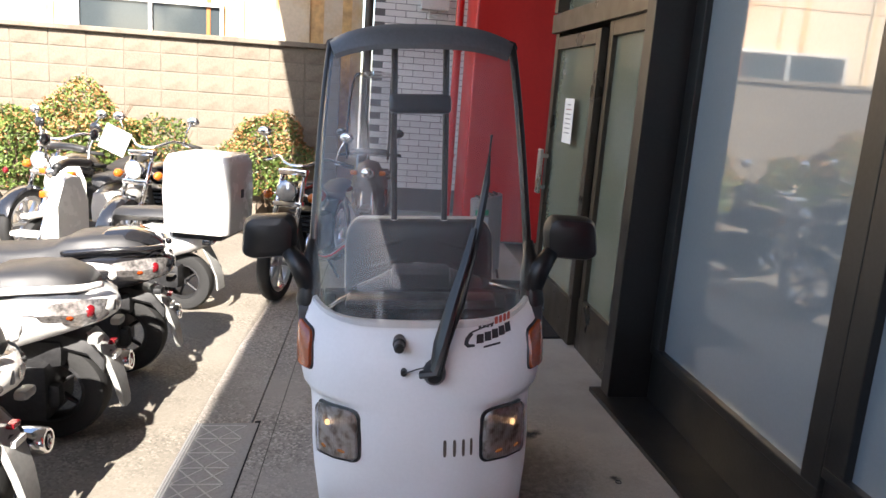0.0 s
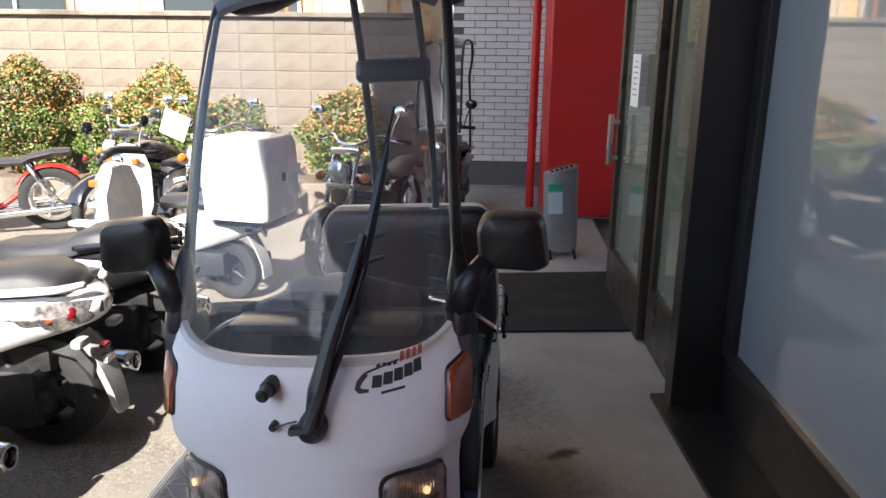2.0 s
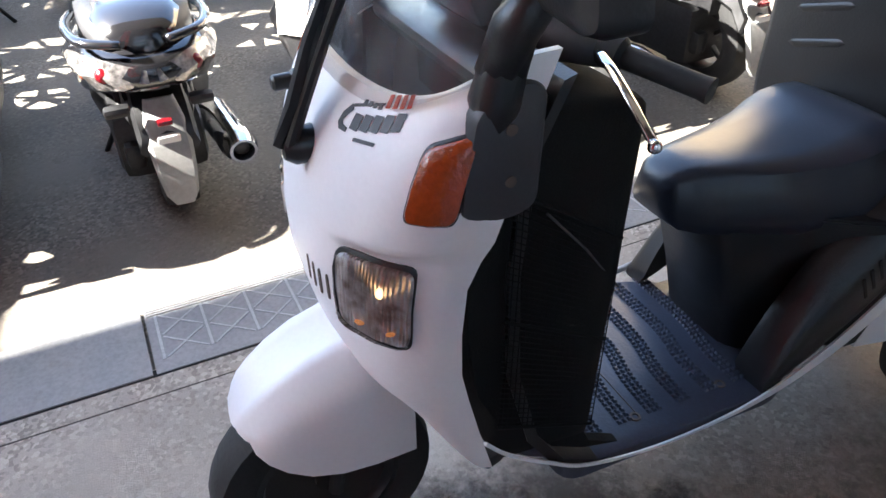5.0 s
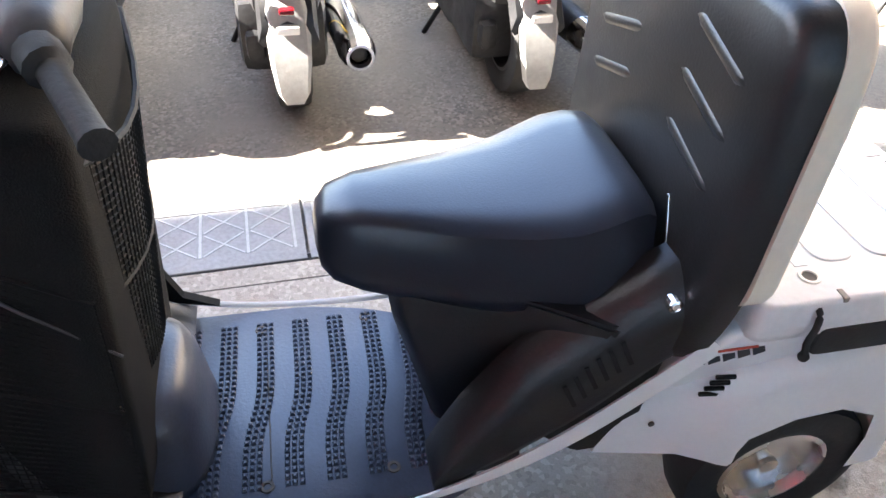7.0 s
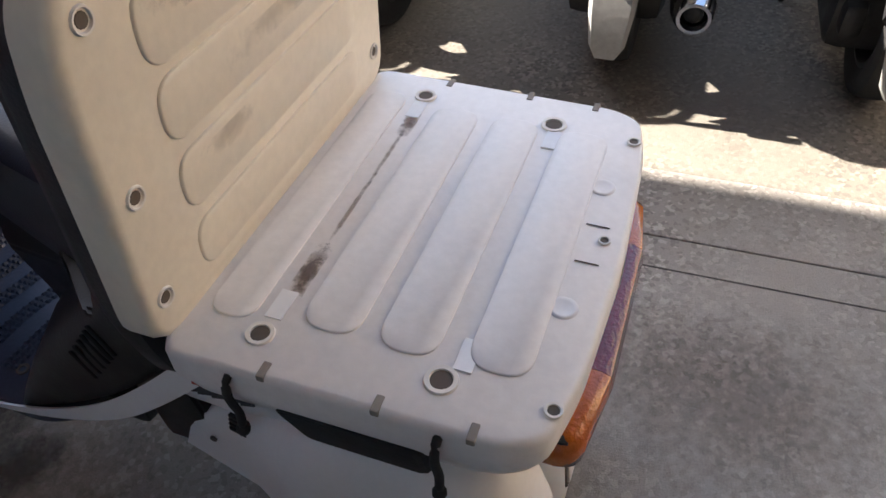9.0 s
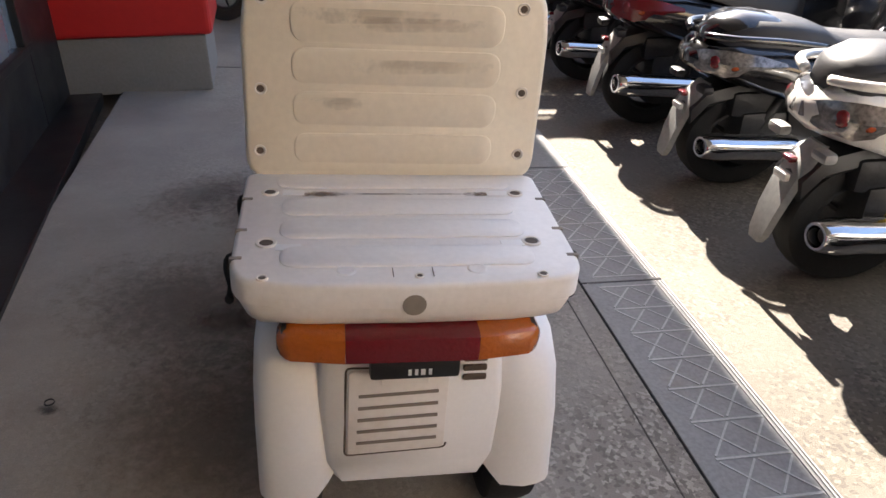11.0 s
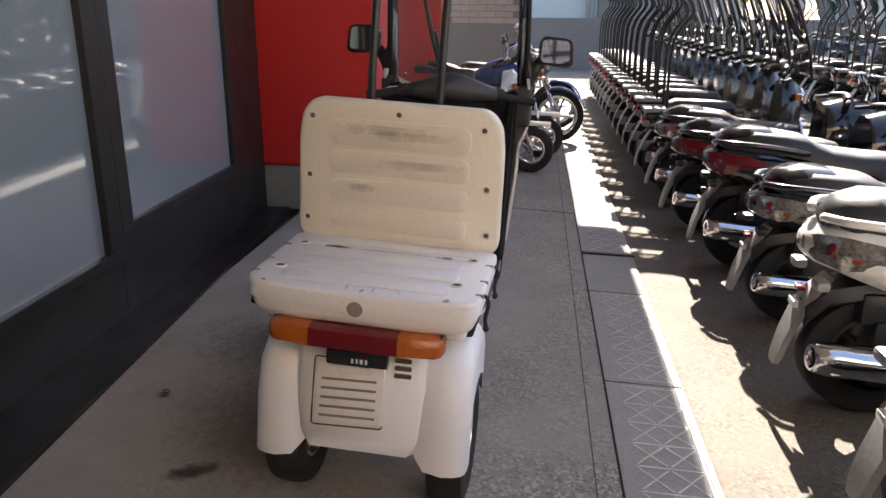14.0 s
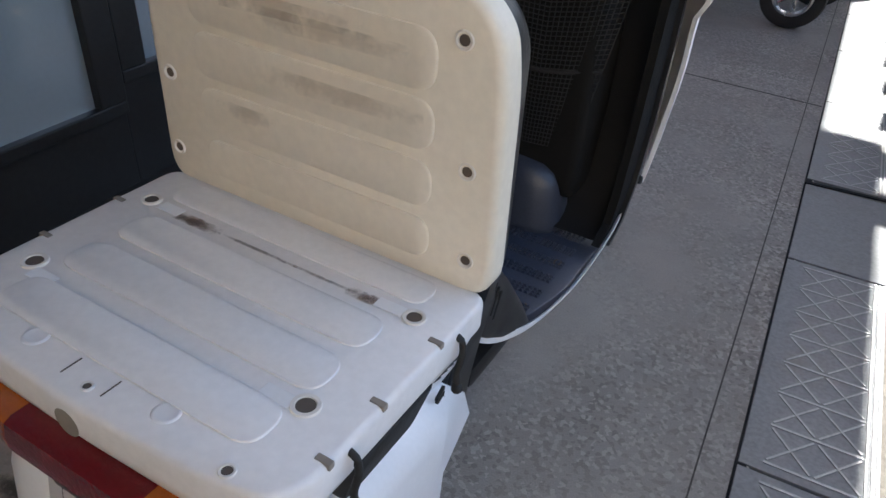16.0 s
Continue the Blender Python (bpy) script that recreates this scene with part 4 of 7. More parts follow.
def wheel(parent, c, r, w, rim_r, name="wheel", spokes=5, hub=ALLOY, disc=False):
    """Tyre with shoulders and tread, rim with spokes, hub; axis along x."""
    b = bmesh.new()
    h = w / 2
    spin(b, [(-h * 0.75, rim_r), (-h, rim_r + (r - rim_r) * 0.45), (-h * 0.86, r * 0.955), (-h * 0.5, r * 0.99), (0, r), (h * 0.5, r * 0.99), (h * 0.86, r * 0.955), (h, rim_r + (r - rim_r) * 0.45), (h * 0.75, rim_r), (-h * 0.75, rim_r)], "x", c, 32)
    wl = part(name, b, RUBBER, parent, "black rubber tyre", smooth=50)
    b = bmesh.new()
    spin(b, [(-h * 0.76, rim_r * 1.03), (-h * 0.8, rim_r * 0.93), (-h * 0.45, rim_r * 0.86), (h * 0.45, rim_r * 0.86), (h * 0.8, rim_r * 0.93), (h * 0.76, rim_r * 1.03)], "x", c, 32)
    if spokes:
        for k in range(spokes):
            a = 2 * math.pi * k / spokes
            d = Vector((0, math.cos(a), math.sin(a)))
            tube(b, [Vector(c) + d * rim_r * 0.12, Vector(c) + d * rim_r * 0.9], [rim_r * 0.13, rim_r * 0.08], 8, 0.7)
    else:
        for s in (-1, 1):
            spin(b, [(s * h * 0.45, rim_r * 0.9), (s * h * 0.2, rim_r * 0.5), (s * h * 0.4, rim_r * 0.22), (s * h * 0.4, 0.0)], "x", c, 32)
    spin(b, [(-h * 0.6, 0.0), (-h * 0.6, rim_r * 0.18), (h * 0.6, rim_r * 0.18), (h * 0.6, 0.0)], "x", c, 16)
    part("rim", b, hub, wl, "pale alloy rim", smooth=40)
    return wl


def make_body(t):
    # leg shield with storage box
    b = bmesh.new()
    prof = [Vector(p) for p in ((-0.96, 1.10), (-1.01, 1.0), (-1.035, 0.80), (-1.03, 0.60), (-0.99, 0.44), (-0.93, 0.35), (-0.85, 0.31))]
    rings = [[Vector((x, p[0] + dy, p[1] + dz)) for x, dy, dz in ((-0.275, 0, 0), (0.275, 0, 0), (0.275, -0.02, -0.006), (-0.275, -0.02, -0.006))] for p in prof]
    loft(b, rings)
    part("leg_shield", b, DARK, t, "black inner leg shield", smooth=40)
    for s in (-1, 1):
        b = bmesh.new()
        slab(b, [Vector(p) for p in ((-1.09, 0.94), (-1.112, 0.84), (-1.115, 0.70), (-1.10, 0.57), (-1.03, 0.425), (-0.88, 0.345), (-0.80, 0.325), (-0.87, 0.36), (-0.90, 0.43), (-0.92, 0.60), (-0.93, 0.92), (-0.97, 1.05), (-1.02, 1.10), (-1.08, 1.06))],
             lambda a, c, d, s=s: Vector((s * d, a, c)), 0.24, 0.262)
        part("inner_panel", b, FABRIC, t, "dull black inner side panel", smooth=30)
        # white lower rim sweeping from the cowl to the rear body
        b = bmesh.new()
        path = curve([(0.262, -1.085, 0.455), (0.274, -1.045, 0.42), (0.282, -0.97, 0.372), (0.283, -0.88, 0.322), (0.279, -0.72, 0.290), (0.272, -0.55, 0.285), (0.265, -0.42, 0.302), (0.262, -0.30, 0.352), (0.262, -0.20, 0.418), (0.266, -0.10, 0.508), (0.274, 0.0, 0.612)], 5)
        rings = []
        for i, p in enumerate(path):
            d = (path[min(i + 1, len(path) - 1)] - path[max(i - 1, 0)]).normalized()
            out = Vector((0, -d.z, d.y))
            if out.z > 0:
                out = -out
            k = i / (len(path) - 1)
            e = min(1.0, max(0.0, (k - 0.45) / 0.4))
            if s < 0:
                p = p + Vector((-0.018 - 0.022 * e, 0, 0.010 + 0.012 * e))   # tucked in closer on the drain side
            w = 0.006 + (0.034 if s > 0 else 0.020) * e * e * (3 - 2 * e)
            rings.append([Vector((s * q.x, q.y, q.z)) for q in (p + Vector((-0.003, 0, 0)), p + Vector((0.003, 0, 0)) - out * 0.003, p + Vector((0.004, 0, 0)) + out * w * 0.5, p + Vector((0.002, 0, 0)) + out * w, p + Vector((-0.006, 0, 0)) + out * w)])
        loft(b, rings)
        part("side_rim", b, WHITE, t, "white lower body rim", smooth=50)
        # dark plug at the tip of the cowl
        b = bmesh.new()
        box(b, s * 0.256, -1.075, 0.412, 0.034, 0.04, 0.026, 0.010, (25, 0, 0))
        part("rubber_stop", b, RUBBER, t, "black rubber stop", smooth=40)
    b = bmesh.new()
    box(b, 0.065, -0.95, 0.72, 0.415, 0.20, 0.66, 0.03, (-4, 0, 0), 3)
    bx = part("storage_box", b, FABRIC, t, "black fabric storage bag behind the shield", smooth=50)
    b = bmesh.new()
    rings = []
    for z, k in ((0.288, 1.04), (0.31, 1.0), (0.36, 0.95), (0.42, 0.88), (0.455, 0.78), (0.475, 0.60), (0.482, 0.3)):
        rings.append([Vector((0.04 + 0.165 * k * math.copysign(abs(math.cos(a)) ** 0.7, math.cos(a)), -0.90 + 0.10 * k * math.copysign(abs(math.sin(a)) ** 0.8, math.sin(a)), z)) for a in [2 * math.pi * j / 28 for j in range(28)]])
    loft(b, rings)
    part("foot_hump", b, FLOORM, bx, "rounded blue-black hump over the front wheel", smooth="all")
    # wire basket on the box
    b = bmesh.new()
    def net_at(p, q):
        return Vector((0.03 + (0.23 - 0.46 * p) * (0.62 + 0.38 * q), -0.845 + 0.035 * math.sin(math.pi * p) - 0.04 * (1 - q), 0.53 + 0.46 * q - 0.05 * math.sin(math.pi * p) * q))
    for k in range(34):
        tube(b, [net_at(k / 33, q / 3) for q in range(4)], 0.0015, 3)
    for k in range(36):
        tube(b, [net_at(p / 5, k / 35) for p in range(6)], 0.0015, 3)
    tube(b, [net_at(p / 8, 1) for p in range(9)], 0.005, 6)
    tube(b, [net_at(0, q / 4) for q in range(5)], 0.005, 6)
    tube(b, [net_at(p / 8, 0.5) for p in range(9)], 0.004, 6)
    part("net_basket", b, RUBBER, t, "black mesh pocket on a wire frame")
    b = bmesh.new()
    def side_net(p, q):
        return Vector((0.281 - 0.012 * p, -1.075 + 0.20 * p + 0.02 * q, 0.415 + 0.09 * (1 - p) + 0.45 * q - 0.05 * p * q))
    for k in range(21):
        tube(b, [side_net(k / 20, q / 3) for q in range(4)], 0.0013, 3)
    for k in range(41):
        tube(b, [side_net(p / 3, k / 40) for p in range(4)], 0.0013, 3)
    for q in (0.0, 0.5, 1.0):
        tube(b, [side_net(p / 5, q) for p in range(6)], 0.0035, 5)
    part("side_net", b, FABRIC, t, "black mesh side of the bag")
    b = bmesh.new()
    tube(b, [(0.283, -1.0, 0.905), (0.283, -0.93, 0.825), (0.262, -0.846, 0.715)], 0.0022, 5)
    part("cord", b, GREY, t, "thin elastic cord")
    # floor
    b = bmesh.new()
    slab(b, outline([(-0.248, -0.92), (0.262, -0.92), (0.262, -0.40), (0.235, -0.34), (-0.16, -0.36), (-0.215, -0.47), (-0.248, -0.62)], 0.05), lambda a, c, d: Vector((a, c, d)), 0.258, 0.293, 0.006)
    fl = part("floor_plate", b, FLOORM, t, "blue-black plastic floor plate", smooth=40)
    for k in range(7):
        y = -0.871 + 0.0735 * k
        b = bmesh.new()
        n = 30
        for j in range(n):
            x = -0.20 + 0.40 * j / (n - 1)
            off = 0.014 * math.tanh((x - 0.05) * 18)
            if 0 < k < 6 and abs(y + 0.70) < 0.02 and abs(abs(x) - 0.19) < 0.03:
                continue
            for i in range(3):
                yy = y + 0.0125 * (i - 1) - off
                v = [b.verts.new((x + dx * 0.0055, yy + dy * 0.0052, 0.2925)) for dx, dy in ((-1, -1), (1, -1), (1, 1), (-1, 1))]
                tp = [b.verts.new((x + dx * 0.0025, yy + dy * 0.0022, 0.2985)) for dx, dy in ((-1, -1), (1, -1), (1, 1), (-1, 1))]
                for q in range(4):
                    b.faces.new((v[q], v[(q + 1) % 4], tp[(q + 1) % 4], tp[q]))
                b.faces.new(tp)
        part("grip_strip", b, FLOORM, fl, "raised grip studs", kind="stuff")
    for x, y in ((-0.185, -0.718), (-0.19, -0.497), (0.198, -0.491), (0.20, -0.712)):
        b = bmesh.new()
        spin(b, [(0.2922, 0.013), (0.2955, 0.012), (0.2955, 0.007), (0.290, 0.006), (0.290, 0.0)], "z", (x, y, 0), 12)
        part("bolt", b, HOLE, fl)
    b = bmesh.new()
    tube(b, [(-0.18, -0.708, 0.2935), (0.195, -0.704, 0.2935)], 0.0014, 4)
    part("seam", b, HOLE, fl)
    # chassis below
    b = bmesh.new()
    box(b, 0, -0.52, 0.245, 0.38, 0.55, 0.06, 0.02)
    part("chassis", b, DARK, t, "dark frame under the floor", smooth=40)
    b = bmesh.new()
    box(b, 0, 0.05, 0.33, 0.24, 0.55, 0.24, 0.03)
    part("swing_arm", b, DARK, t, smooth=40)
    b = bmesh.new()
    tube(b, [(0, -1.02, 0.95), (0, -1.16, 0.55)], 0.035, 10)
    part("steering_column", b, DARK, t, smooth=40)
    # seat base, flared to the sides at the rear
    b = bmesh.new()
    rings = []
    for z, y0, w0, w1 in ((0.285, -0.40, 0.13, 0.22), (0.36, -0.42, 0.125, 0.225), (0.45, -0.445, 0.12, 0.235), (0.56, -0.475, 0.13, 0.25), (0.635, -0.485, 0.11, 0.25)):
        rings.append([Vector((x, y, z)) for x, y in ((-w0, y0 + 0.03), (-w0 * 0.7, y0), (w0 * 0.7, y0), (w0, y0 + 0.03), (w0 + 0.01, y0 + 0.16), (w1, -0.16), (w1, -0.05), (-w1, -0.05), (-w1, -0.16), (-w0 - 0.01, y0 + 0.16))])
    loft(b, rings)
    bmesh.ops.bevel(b, geom=b.edges[:], offset=0.006, segments=2, affect="EDGES")
    sb = part("seat_base", b, DARK, t, "black plastic seat base", smooth=50)
    for s in (-1, 1):
        b = bmesh.new()
        rings = []
        for y, lo, hi in ((-0.430, 0.290, 0.318), (-0.405, 0.296, 0.375), (-0.37, 0.312, 0.440), (-0.31, 0.342, 0.525), (-0.27, 0.368, 0.570), (-0.20, 0.416, 0.622), (-0.15, 0.458, 0.665), (-0.10, 0.506, 0.712), (-0.06, 0.546, 0.735), (-0.03, 0.578, 0.738), (0.004, 0.612, 0.725)):
            ring = [Vector((s * 0.18, y, lo + 0.004))]
            for q in (0.0, 0.05, 0.14, 0.3, 0.5, 0.68, 0.82, 0.92, 1.0):
                z = lo + (hi - lo) * q
                x = 0.258 + 0.16 * max(0.0, z - 0.55) - 0.012 * max(0.0, 1 - q / 0.1) ** 2 - 0.07 * max(0.0, (q - 0.5) / 0.5) ** 2.5
                ring.append(Vector((s * (x if s > 0 else x - 0.022), y, z)))
            rings.append(ring + [Vector((s * 0.17, y, hi - 0.003))])
        loft(b, rings)
        sp = part("side_fairing", b, DARK, t, "black side fairing with vent slots", smooth=45)
        for k in range(6):
            b = bmesh.new()
            y = -0.212 + 0.0155 * k
            z = 0.500 + 0.019 * k
            box(b, s * ((0.2575 if s > 0 else 0.2355) + 0.16 * max(0.0, z - 0.55)), y, z, 0.004, 0.0085, 0.060, 0.002, (25, 0, 0))
            part("vent_slot", b, BLACKSLOT, sp)
        b = bmesh.new()
        spin(b, [(0.24, 0.013), (0.266, 0.012), (0.268, 0.008), (0.266, 0.006), (0.266, 0.0)], "x", (0, -0.076, 0.685), 14)
        if s < 0:
            b.transform(Matrix.Scale(-1, 4, (1, 0, 0)))
        part("bolt", b, CHROME, sp, "bright bolt")
    # seat cushion
    b = bmesh.new()
    rings = []
    prof = ((-0.590, 0.705, 0.680, 0.020, 0.028), (-0.584, 0.728, 0.652, 0.042, 0.058), (-0.565, 0.748, 0.634, 0.058, 0.078), (-0.52, 0.758, 0.620, 0.074, 0.098), (-0.44, 0.757, 0.606, 0.098, 0.122), (-0.35, 0.756, 0.594, 0.124, 0.146),
            (-0.26, 0.762, 0.582, 0.150, 0.170), (-0.20, 0.776, 0.575, 0.168, 0.187), (-0.165, 0.788, 0.572, 0.172, 0.192), (-0.125, 0.798, 0.570, 0.166, 0.192), (-0.095, 0.798, 0.570, 0.158, 0.190), (-0.075, 0.785, 0.575, 0.150, 0.186), (-0.066, 0.745, 0.60, 0.138, 0.17))
    for y, zt, zb, wt, wb in prof:
        h = zt - zb
        half = [(0.0, zt + 0.004), (wt * 0.55, zt + 0.002), (wt * 0.88, zt - 0.004), (wt + 0.002, zt - 0.016 * min(1, h / 0.1)), (wt + (wb - wt) * 0.45, zt - h * 0.36), (wb, zt - h * 0.64), (wb * 0.985, zb + h * 0.16), (wb * 0.90, zb + h * 0.03), (wb * 0.5, zb), (0.0, zb)]
        rings.append([Vector((x, y, z)) for x, z in half] + [Vector((-x, y, z)) for x, z in reversed(half[1:-1])])
    loft(b, rings)
    part("seat", b, VINYL, t, "black vinyl saddle seat", smooth=38)
    b = bmesh.new()
    box(b, 0.165, -0.058, 0.742, 0.006, 0.006, 0.13, 0.002, (0, -22, 0))
    part("trim_strip", b, ALLOY, t, "thin bright strip behind the seat")
    # backrest: black shell before, cream panel behind
    b = bmesh.new()
    out = outline([(-0.258, 0.545), (0.258, 0.545), (0.292, 0.64), (0.31, 0.74), (0.305, 1.08), (0.27, 1.135), (-0.27, 1.135), (-0.305, 1.08), (-0.31, 0.74), (-0.292, 0.64)], 0.05)
    slab(b, out, lambda a, c, d: Vector((a, d + (c - 0.7) * 0.05, c)), 0.0, -0.062, 0.03)
    sh = part("backrest_shell", b, DARK, t, "black moulded backrest shell", smooth=50)
    for k in range(3):
        for s in (-1, 1):
            b = bmesh.new()
            tube(b, [(s * p, -0.062 + (q - 0.7) * 0.05 + d, q) for p, q, d in ((0.245, 0.855 + 0.08 * k, 0.016), (0.20, 0.86 + 0.08 * k, 0.0145), (0.09, 0.89 + 0.08 * k, 0.0145), (0.03, 0.90 + 0.08 * k, 0.017))], [0.012, 0.018, 0.018, 0.010], 12, 0.9)
            part("rib", b, DARK, sh, smooth="all")
    b = bmesh.new()
    out = outline([(-0.318, 0.70), (0.318, 0.70), (0.312, 1.02), (0.30, 1.10), (0.26, 1.142), (-0.26, 1.142), (-0.30, 1.10), (-0.312, 1.02)], 0.05, 5)
    slab(b, out, lambda a, c, d: Vector((a, d + (c - 0.7) * 0.05, c)), -0.006, 0.040, 0.014)
    pan = part("back_panel", b, CREAM, t, "aged cream plastic back panel", smooth=50)
    face = lambda x, z: 0.040 + (z - 0.7) * 0.05
    for z, hgt in ((1.045, 0.085), (0.955, 0.075), (0.865, 0.075), (0.775, 0.07)):
        b = bmesh.new()
        o = outline([(-0.215, z - hgt / 2), (0.215, z - hgt / 2), (0.215, z + hgt / 2), (-0.215, z + hgt / 2)], 0.036, 6)
        slab(b, o, lambda a, c, d: Vector((a, face(a, c) + d, c)), -0.004, 0.0035, 0.0035)
        part("raised_rib", b, CREAM, pan, smooth=50)
    for x, z in ((0.267, 1.086), (-0.25, 1.083), (0.004, 1.108), (0.278, 0.905), (-0.268, 0.908), (0.286, 0.768), (-0.277, 0.765)):
        b = bmesh.new()
        spin(b, [(0.0, 0.0), (0.0002, 0.0095), (0.003, 0.0105), (0.0032, 0.0125), (0.0, 0.0135)], "y", (x, face(x, z), z), 14)
        part("bolt_hole", b, RIM_HOLE, pan, "recessed bolt hole", smooth=40)
        # flat dark disc in place of the shade inside the bolt hole
        b = bmesh.new()
        spin(b, [(0.0012, 0.0), (0.0012, 0.0072), (0.0, 0.0078)], "y", (x, face(x, z), z), 12)
        part("hole_shadow", b, HOLE, pan, "dark disc for the shade in the bolt hole")
    for x, z, w in ((0.05, 1.062, 0.34), (-0.04, 1.048, 0.30), (-0.05, 0.962, 0.30), (0.12, 0.88, 0.12)):
        b = bmesh.new()
        b.faces.new([b.verts.new((p * w / 2, 0, q * 0.0175)) for p, q in ((-1, -1), (1, -1), (1, 1), (-1, 1))])
        LEAN[0], keep = None, LEAN[0]
        b.transform(keep @ Matrix.Translation((x, face(x, z) + 0.0040, z)) @ Matrix.Rotation(radians(2), 4, "Y"))
        part("scuff", b, RUBSOFT, pan, "brownish rubbed scuff mark")
        LEAN[0] = keep
    # deck
    b = bmesh.new()
    out = outline([(-0.318, 0.03), (0.318, 0.03), (0.314, 0.435), (0.291, 0.478), (0.20, 0.496), (0.0, 0.505), (-0.20, 0.496), (-0.291, 0.478), (-0.314, 0.435)], 0.03, 4)
    slab(b, out, lambda a, c, d: Vector((a, c, d)), 0.665, 0.712, 0.010)
    dk = part("deck", b, AGED, t, "worn white moulded cargo deck", smooth=50)
    b = bmesh.new()
    slab(b, [p * 0.972 + Vector((0, 0.006)) for p in out], lambda a, c, d: Vector((a, c + (0.71 - d) * 0.0, d)), 0.663, 0.615, 0.03)
    part("deck_skirt", b, AGED, t, "cream stained deck skirt", smooth=50)
    for k, y in enumerate((0.085, 0.205, 0.300, 0.405)):
        b = bmesh.new()
        hw = 0.036 if k else 0.03
        L = (0.25, 0.235, 0.235, 0.23)[k]
        o = outline([(-L, y - hw), (L, y - hw), (L, y + hw), (-L, y + hw)], 0.034, 6)
        slab(b, o, lambda a, c, d: Vector((a, c, d)), 0.708, 0.7148, 0.0022)
        part("raised_rib", b, AGED, dk, smooth=50)
    for x, y, r in ((0.262, 0.136, 0.017), (-0.255, 0.14, 0.017), (0.256, 0.353, 0.019), (-0.238, 0.354, 0.019), (0.255, 0.48, 0.010), (-0.230, 0.477, 0.010), (-0.01, 0.489, 0.008)):
        b = bmesh.new()
        spin(b, [(0.7125, 0.0), (0.7125, r * 0.66), (0.7150, r * 0.72), (0.7152, r * 0.98), (0.712, r * 1.04)], "z", (x, min(y, 0.475), 0), 16)
        o = part("tie_hole", b, RIM_HOLE, dk, "recessed tie hole", smooth=40)
        # flat dark disc in place of the shade inside the tie hole
        b = bmesh.new()
        spin(b, [(0.7135, 0.0), (0.7135, r * 0.66), (0.712, r * 0.68)], "z", (x, min(y, 0.475), 0), 14)
        part("hole_shadow", b, HOLE, o, smooth=40)
    for x in (-0.115, 0.115):
        b = bmesh.new()
        spin(b, [(0.7125, 0.0), (0.7130, 0.012), (0.7140, 0.016), (0.712, 0.018)], "z", (x, 0.452, 0), 16)
        part("round_dimple", b, AGED, dk, smooth="all")
    # grime along the first groove and label plates
    for k, (x, w, h) in enumerate(((0.150, 0.10, 0.024), (0.165, 0.07, 0.024), (0.03, 0.18, 0.007), (-0.09, 0.14, 0.007), (-0.170, 0.06, 0.022), (-0.185, 0.04, 0.022))):
        b = bmesh.new()
        b.faces.new([b.verts.new((x + p * w / 2, 0.1425 + q * h / 2, 0.7124 + 0.0001 * k)) for p, q in ((-1, -1), (1, -1), (1, 1), (-1, 1))])
        part("grime", b, DIRTSOFT, dk, "brown dirt in the groove")
    b = bmesh.new()
    spin(b, [(0.0, 0.0), (0.0004, 0.019), (0.0, 0.021)], "y", (0, 0.5045, 0.672), 18)
    part("finger_notch", b, SLOT, dk, "half-round finger notch", smooth=40)
    for x, y in ((0.215, 0.138), (-0.215, 0.140), (0.216, 0.37), (-0.20, 0.36)):
        b = bmesh.new()
        box(b, x, y, 0.7132, 0.045, 0.022, 0.0016, 0.0006)
        part("pale_plate", b, WHITE, dk, "clean pale label patch")
    for x in (-0.035, 0.035):
        b = bmesh.new()
        box(b, x, 0.462, 0.713, 0.0015, 0.03, 0.001)
        part("seam", b, HOLE, dk)
    for s in (-1, 1):
        for y in (0.165, 0.30, 0.405):
            b = bmesh.new()
            box(b, s * 0.305, y, 0.7085, 0.022, 0.010, 0.010, 0.002)
            part("edge_notch", b, SLOT, dk, "notch in the deck edge, its shade put in the colour")
        for y in (0.123, 0.37):
            b = bmesh.new()
            tube(b, curve([(s * 0.300, y, 0.700), (s * 0.322, y, 0.694), (s * 0.327, y, 0.668), (s * 0.322, y + 0.002, 0.635), (s * 0.326, y + 0.003, 0.612)], 3), 0.0055, 6)
            ball(b, (s * 0.326, y + 0.003, 0.607), 0.009, 0.009, 0.010, 8, 6)
            part("rubber_hook", b, RUBBER, t, "black rubber tie hook", smooth="all")
        b = bmesh.new()
        slab(b, outline([(0.158, 0.640), (0.345, 0.640), (0.348, 0.560), (0.178, 0.556)], 0.014, 3), lambda a, c, d, s=s: Vector((s * (d - 0.25 * (0.65 - c)), a, c)), 0.24, 0.312, 0.008)
        part("rubber_bumper", b, RUBBER, t, "black rubber bumper block", smooth=40)
        # side body below the deck
        b = bmesh.new()
        slant = lambda c: -0.34 * max(0.0, 0.61 - c)
        slab(b, outline([(-0.10, 0.465), (-0.03, 0.54), (0.03, 0.635), (0.40, 0.635), (0.42, 0.58), (0.20, 0.53), (0.12, 0.43), (0.03, 0.415), (-0.03, 0.45)], 0.015), lambda a, c, d, s=s: Vector((s * (d + slant(c)), a, c)), 0.20, 0.285, 0.014)
        sb2 = part("side_body", b, WHITE, t, "white side body under the deck", smooth=50)
        for k in range(4):
            b = bmesh.new()
            z = 0.506 - 0.016 * k
            box(b, s * (0.2672 - 0.0022 * k), 0.058 - 0.005 * k, z, 0.006, 0.034, 0.007, 0.001, (3, 0, s * -10))
            part("vent_slot", b, BLACKSLOT, sb2, "dark side slot")
        for k in range(5):
            b = bmesh.new()
            z = 0.556 + 0.005 * k
            box(b, s * (0.2854 + slant(z)), -0.005 + 0.024 * k, z, 0.0016, 0.021, 0.018, 0, (12, s * -19, 0))
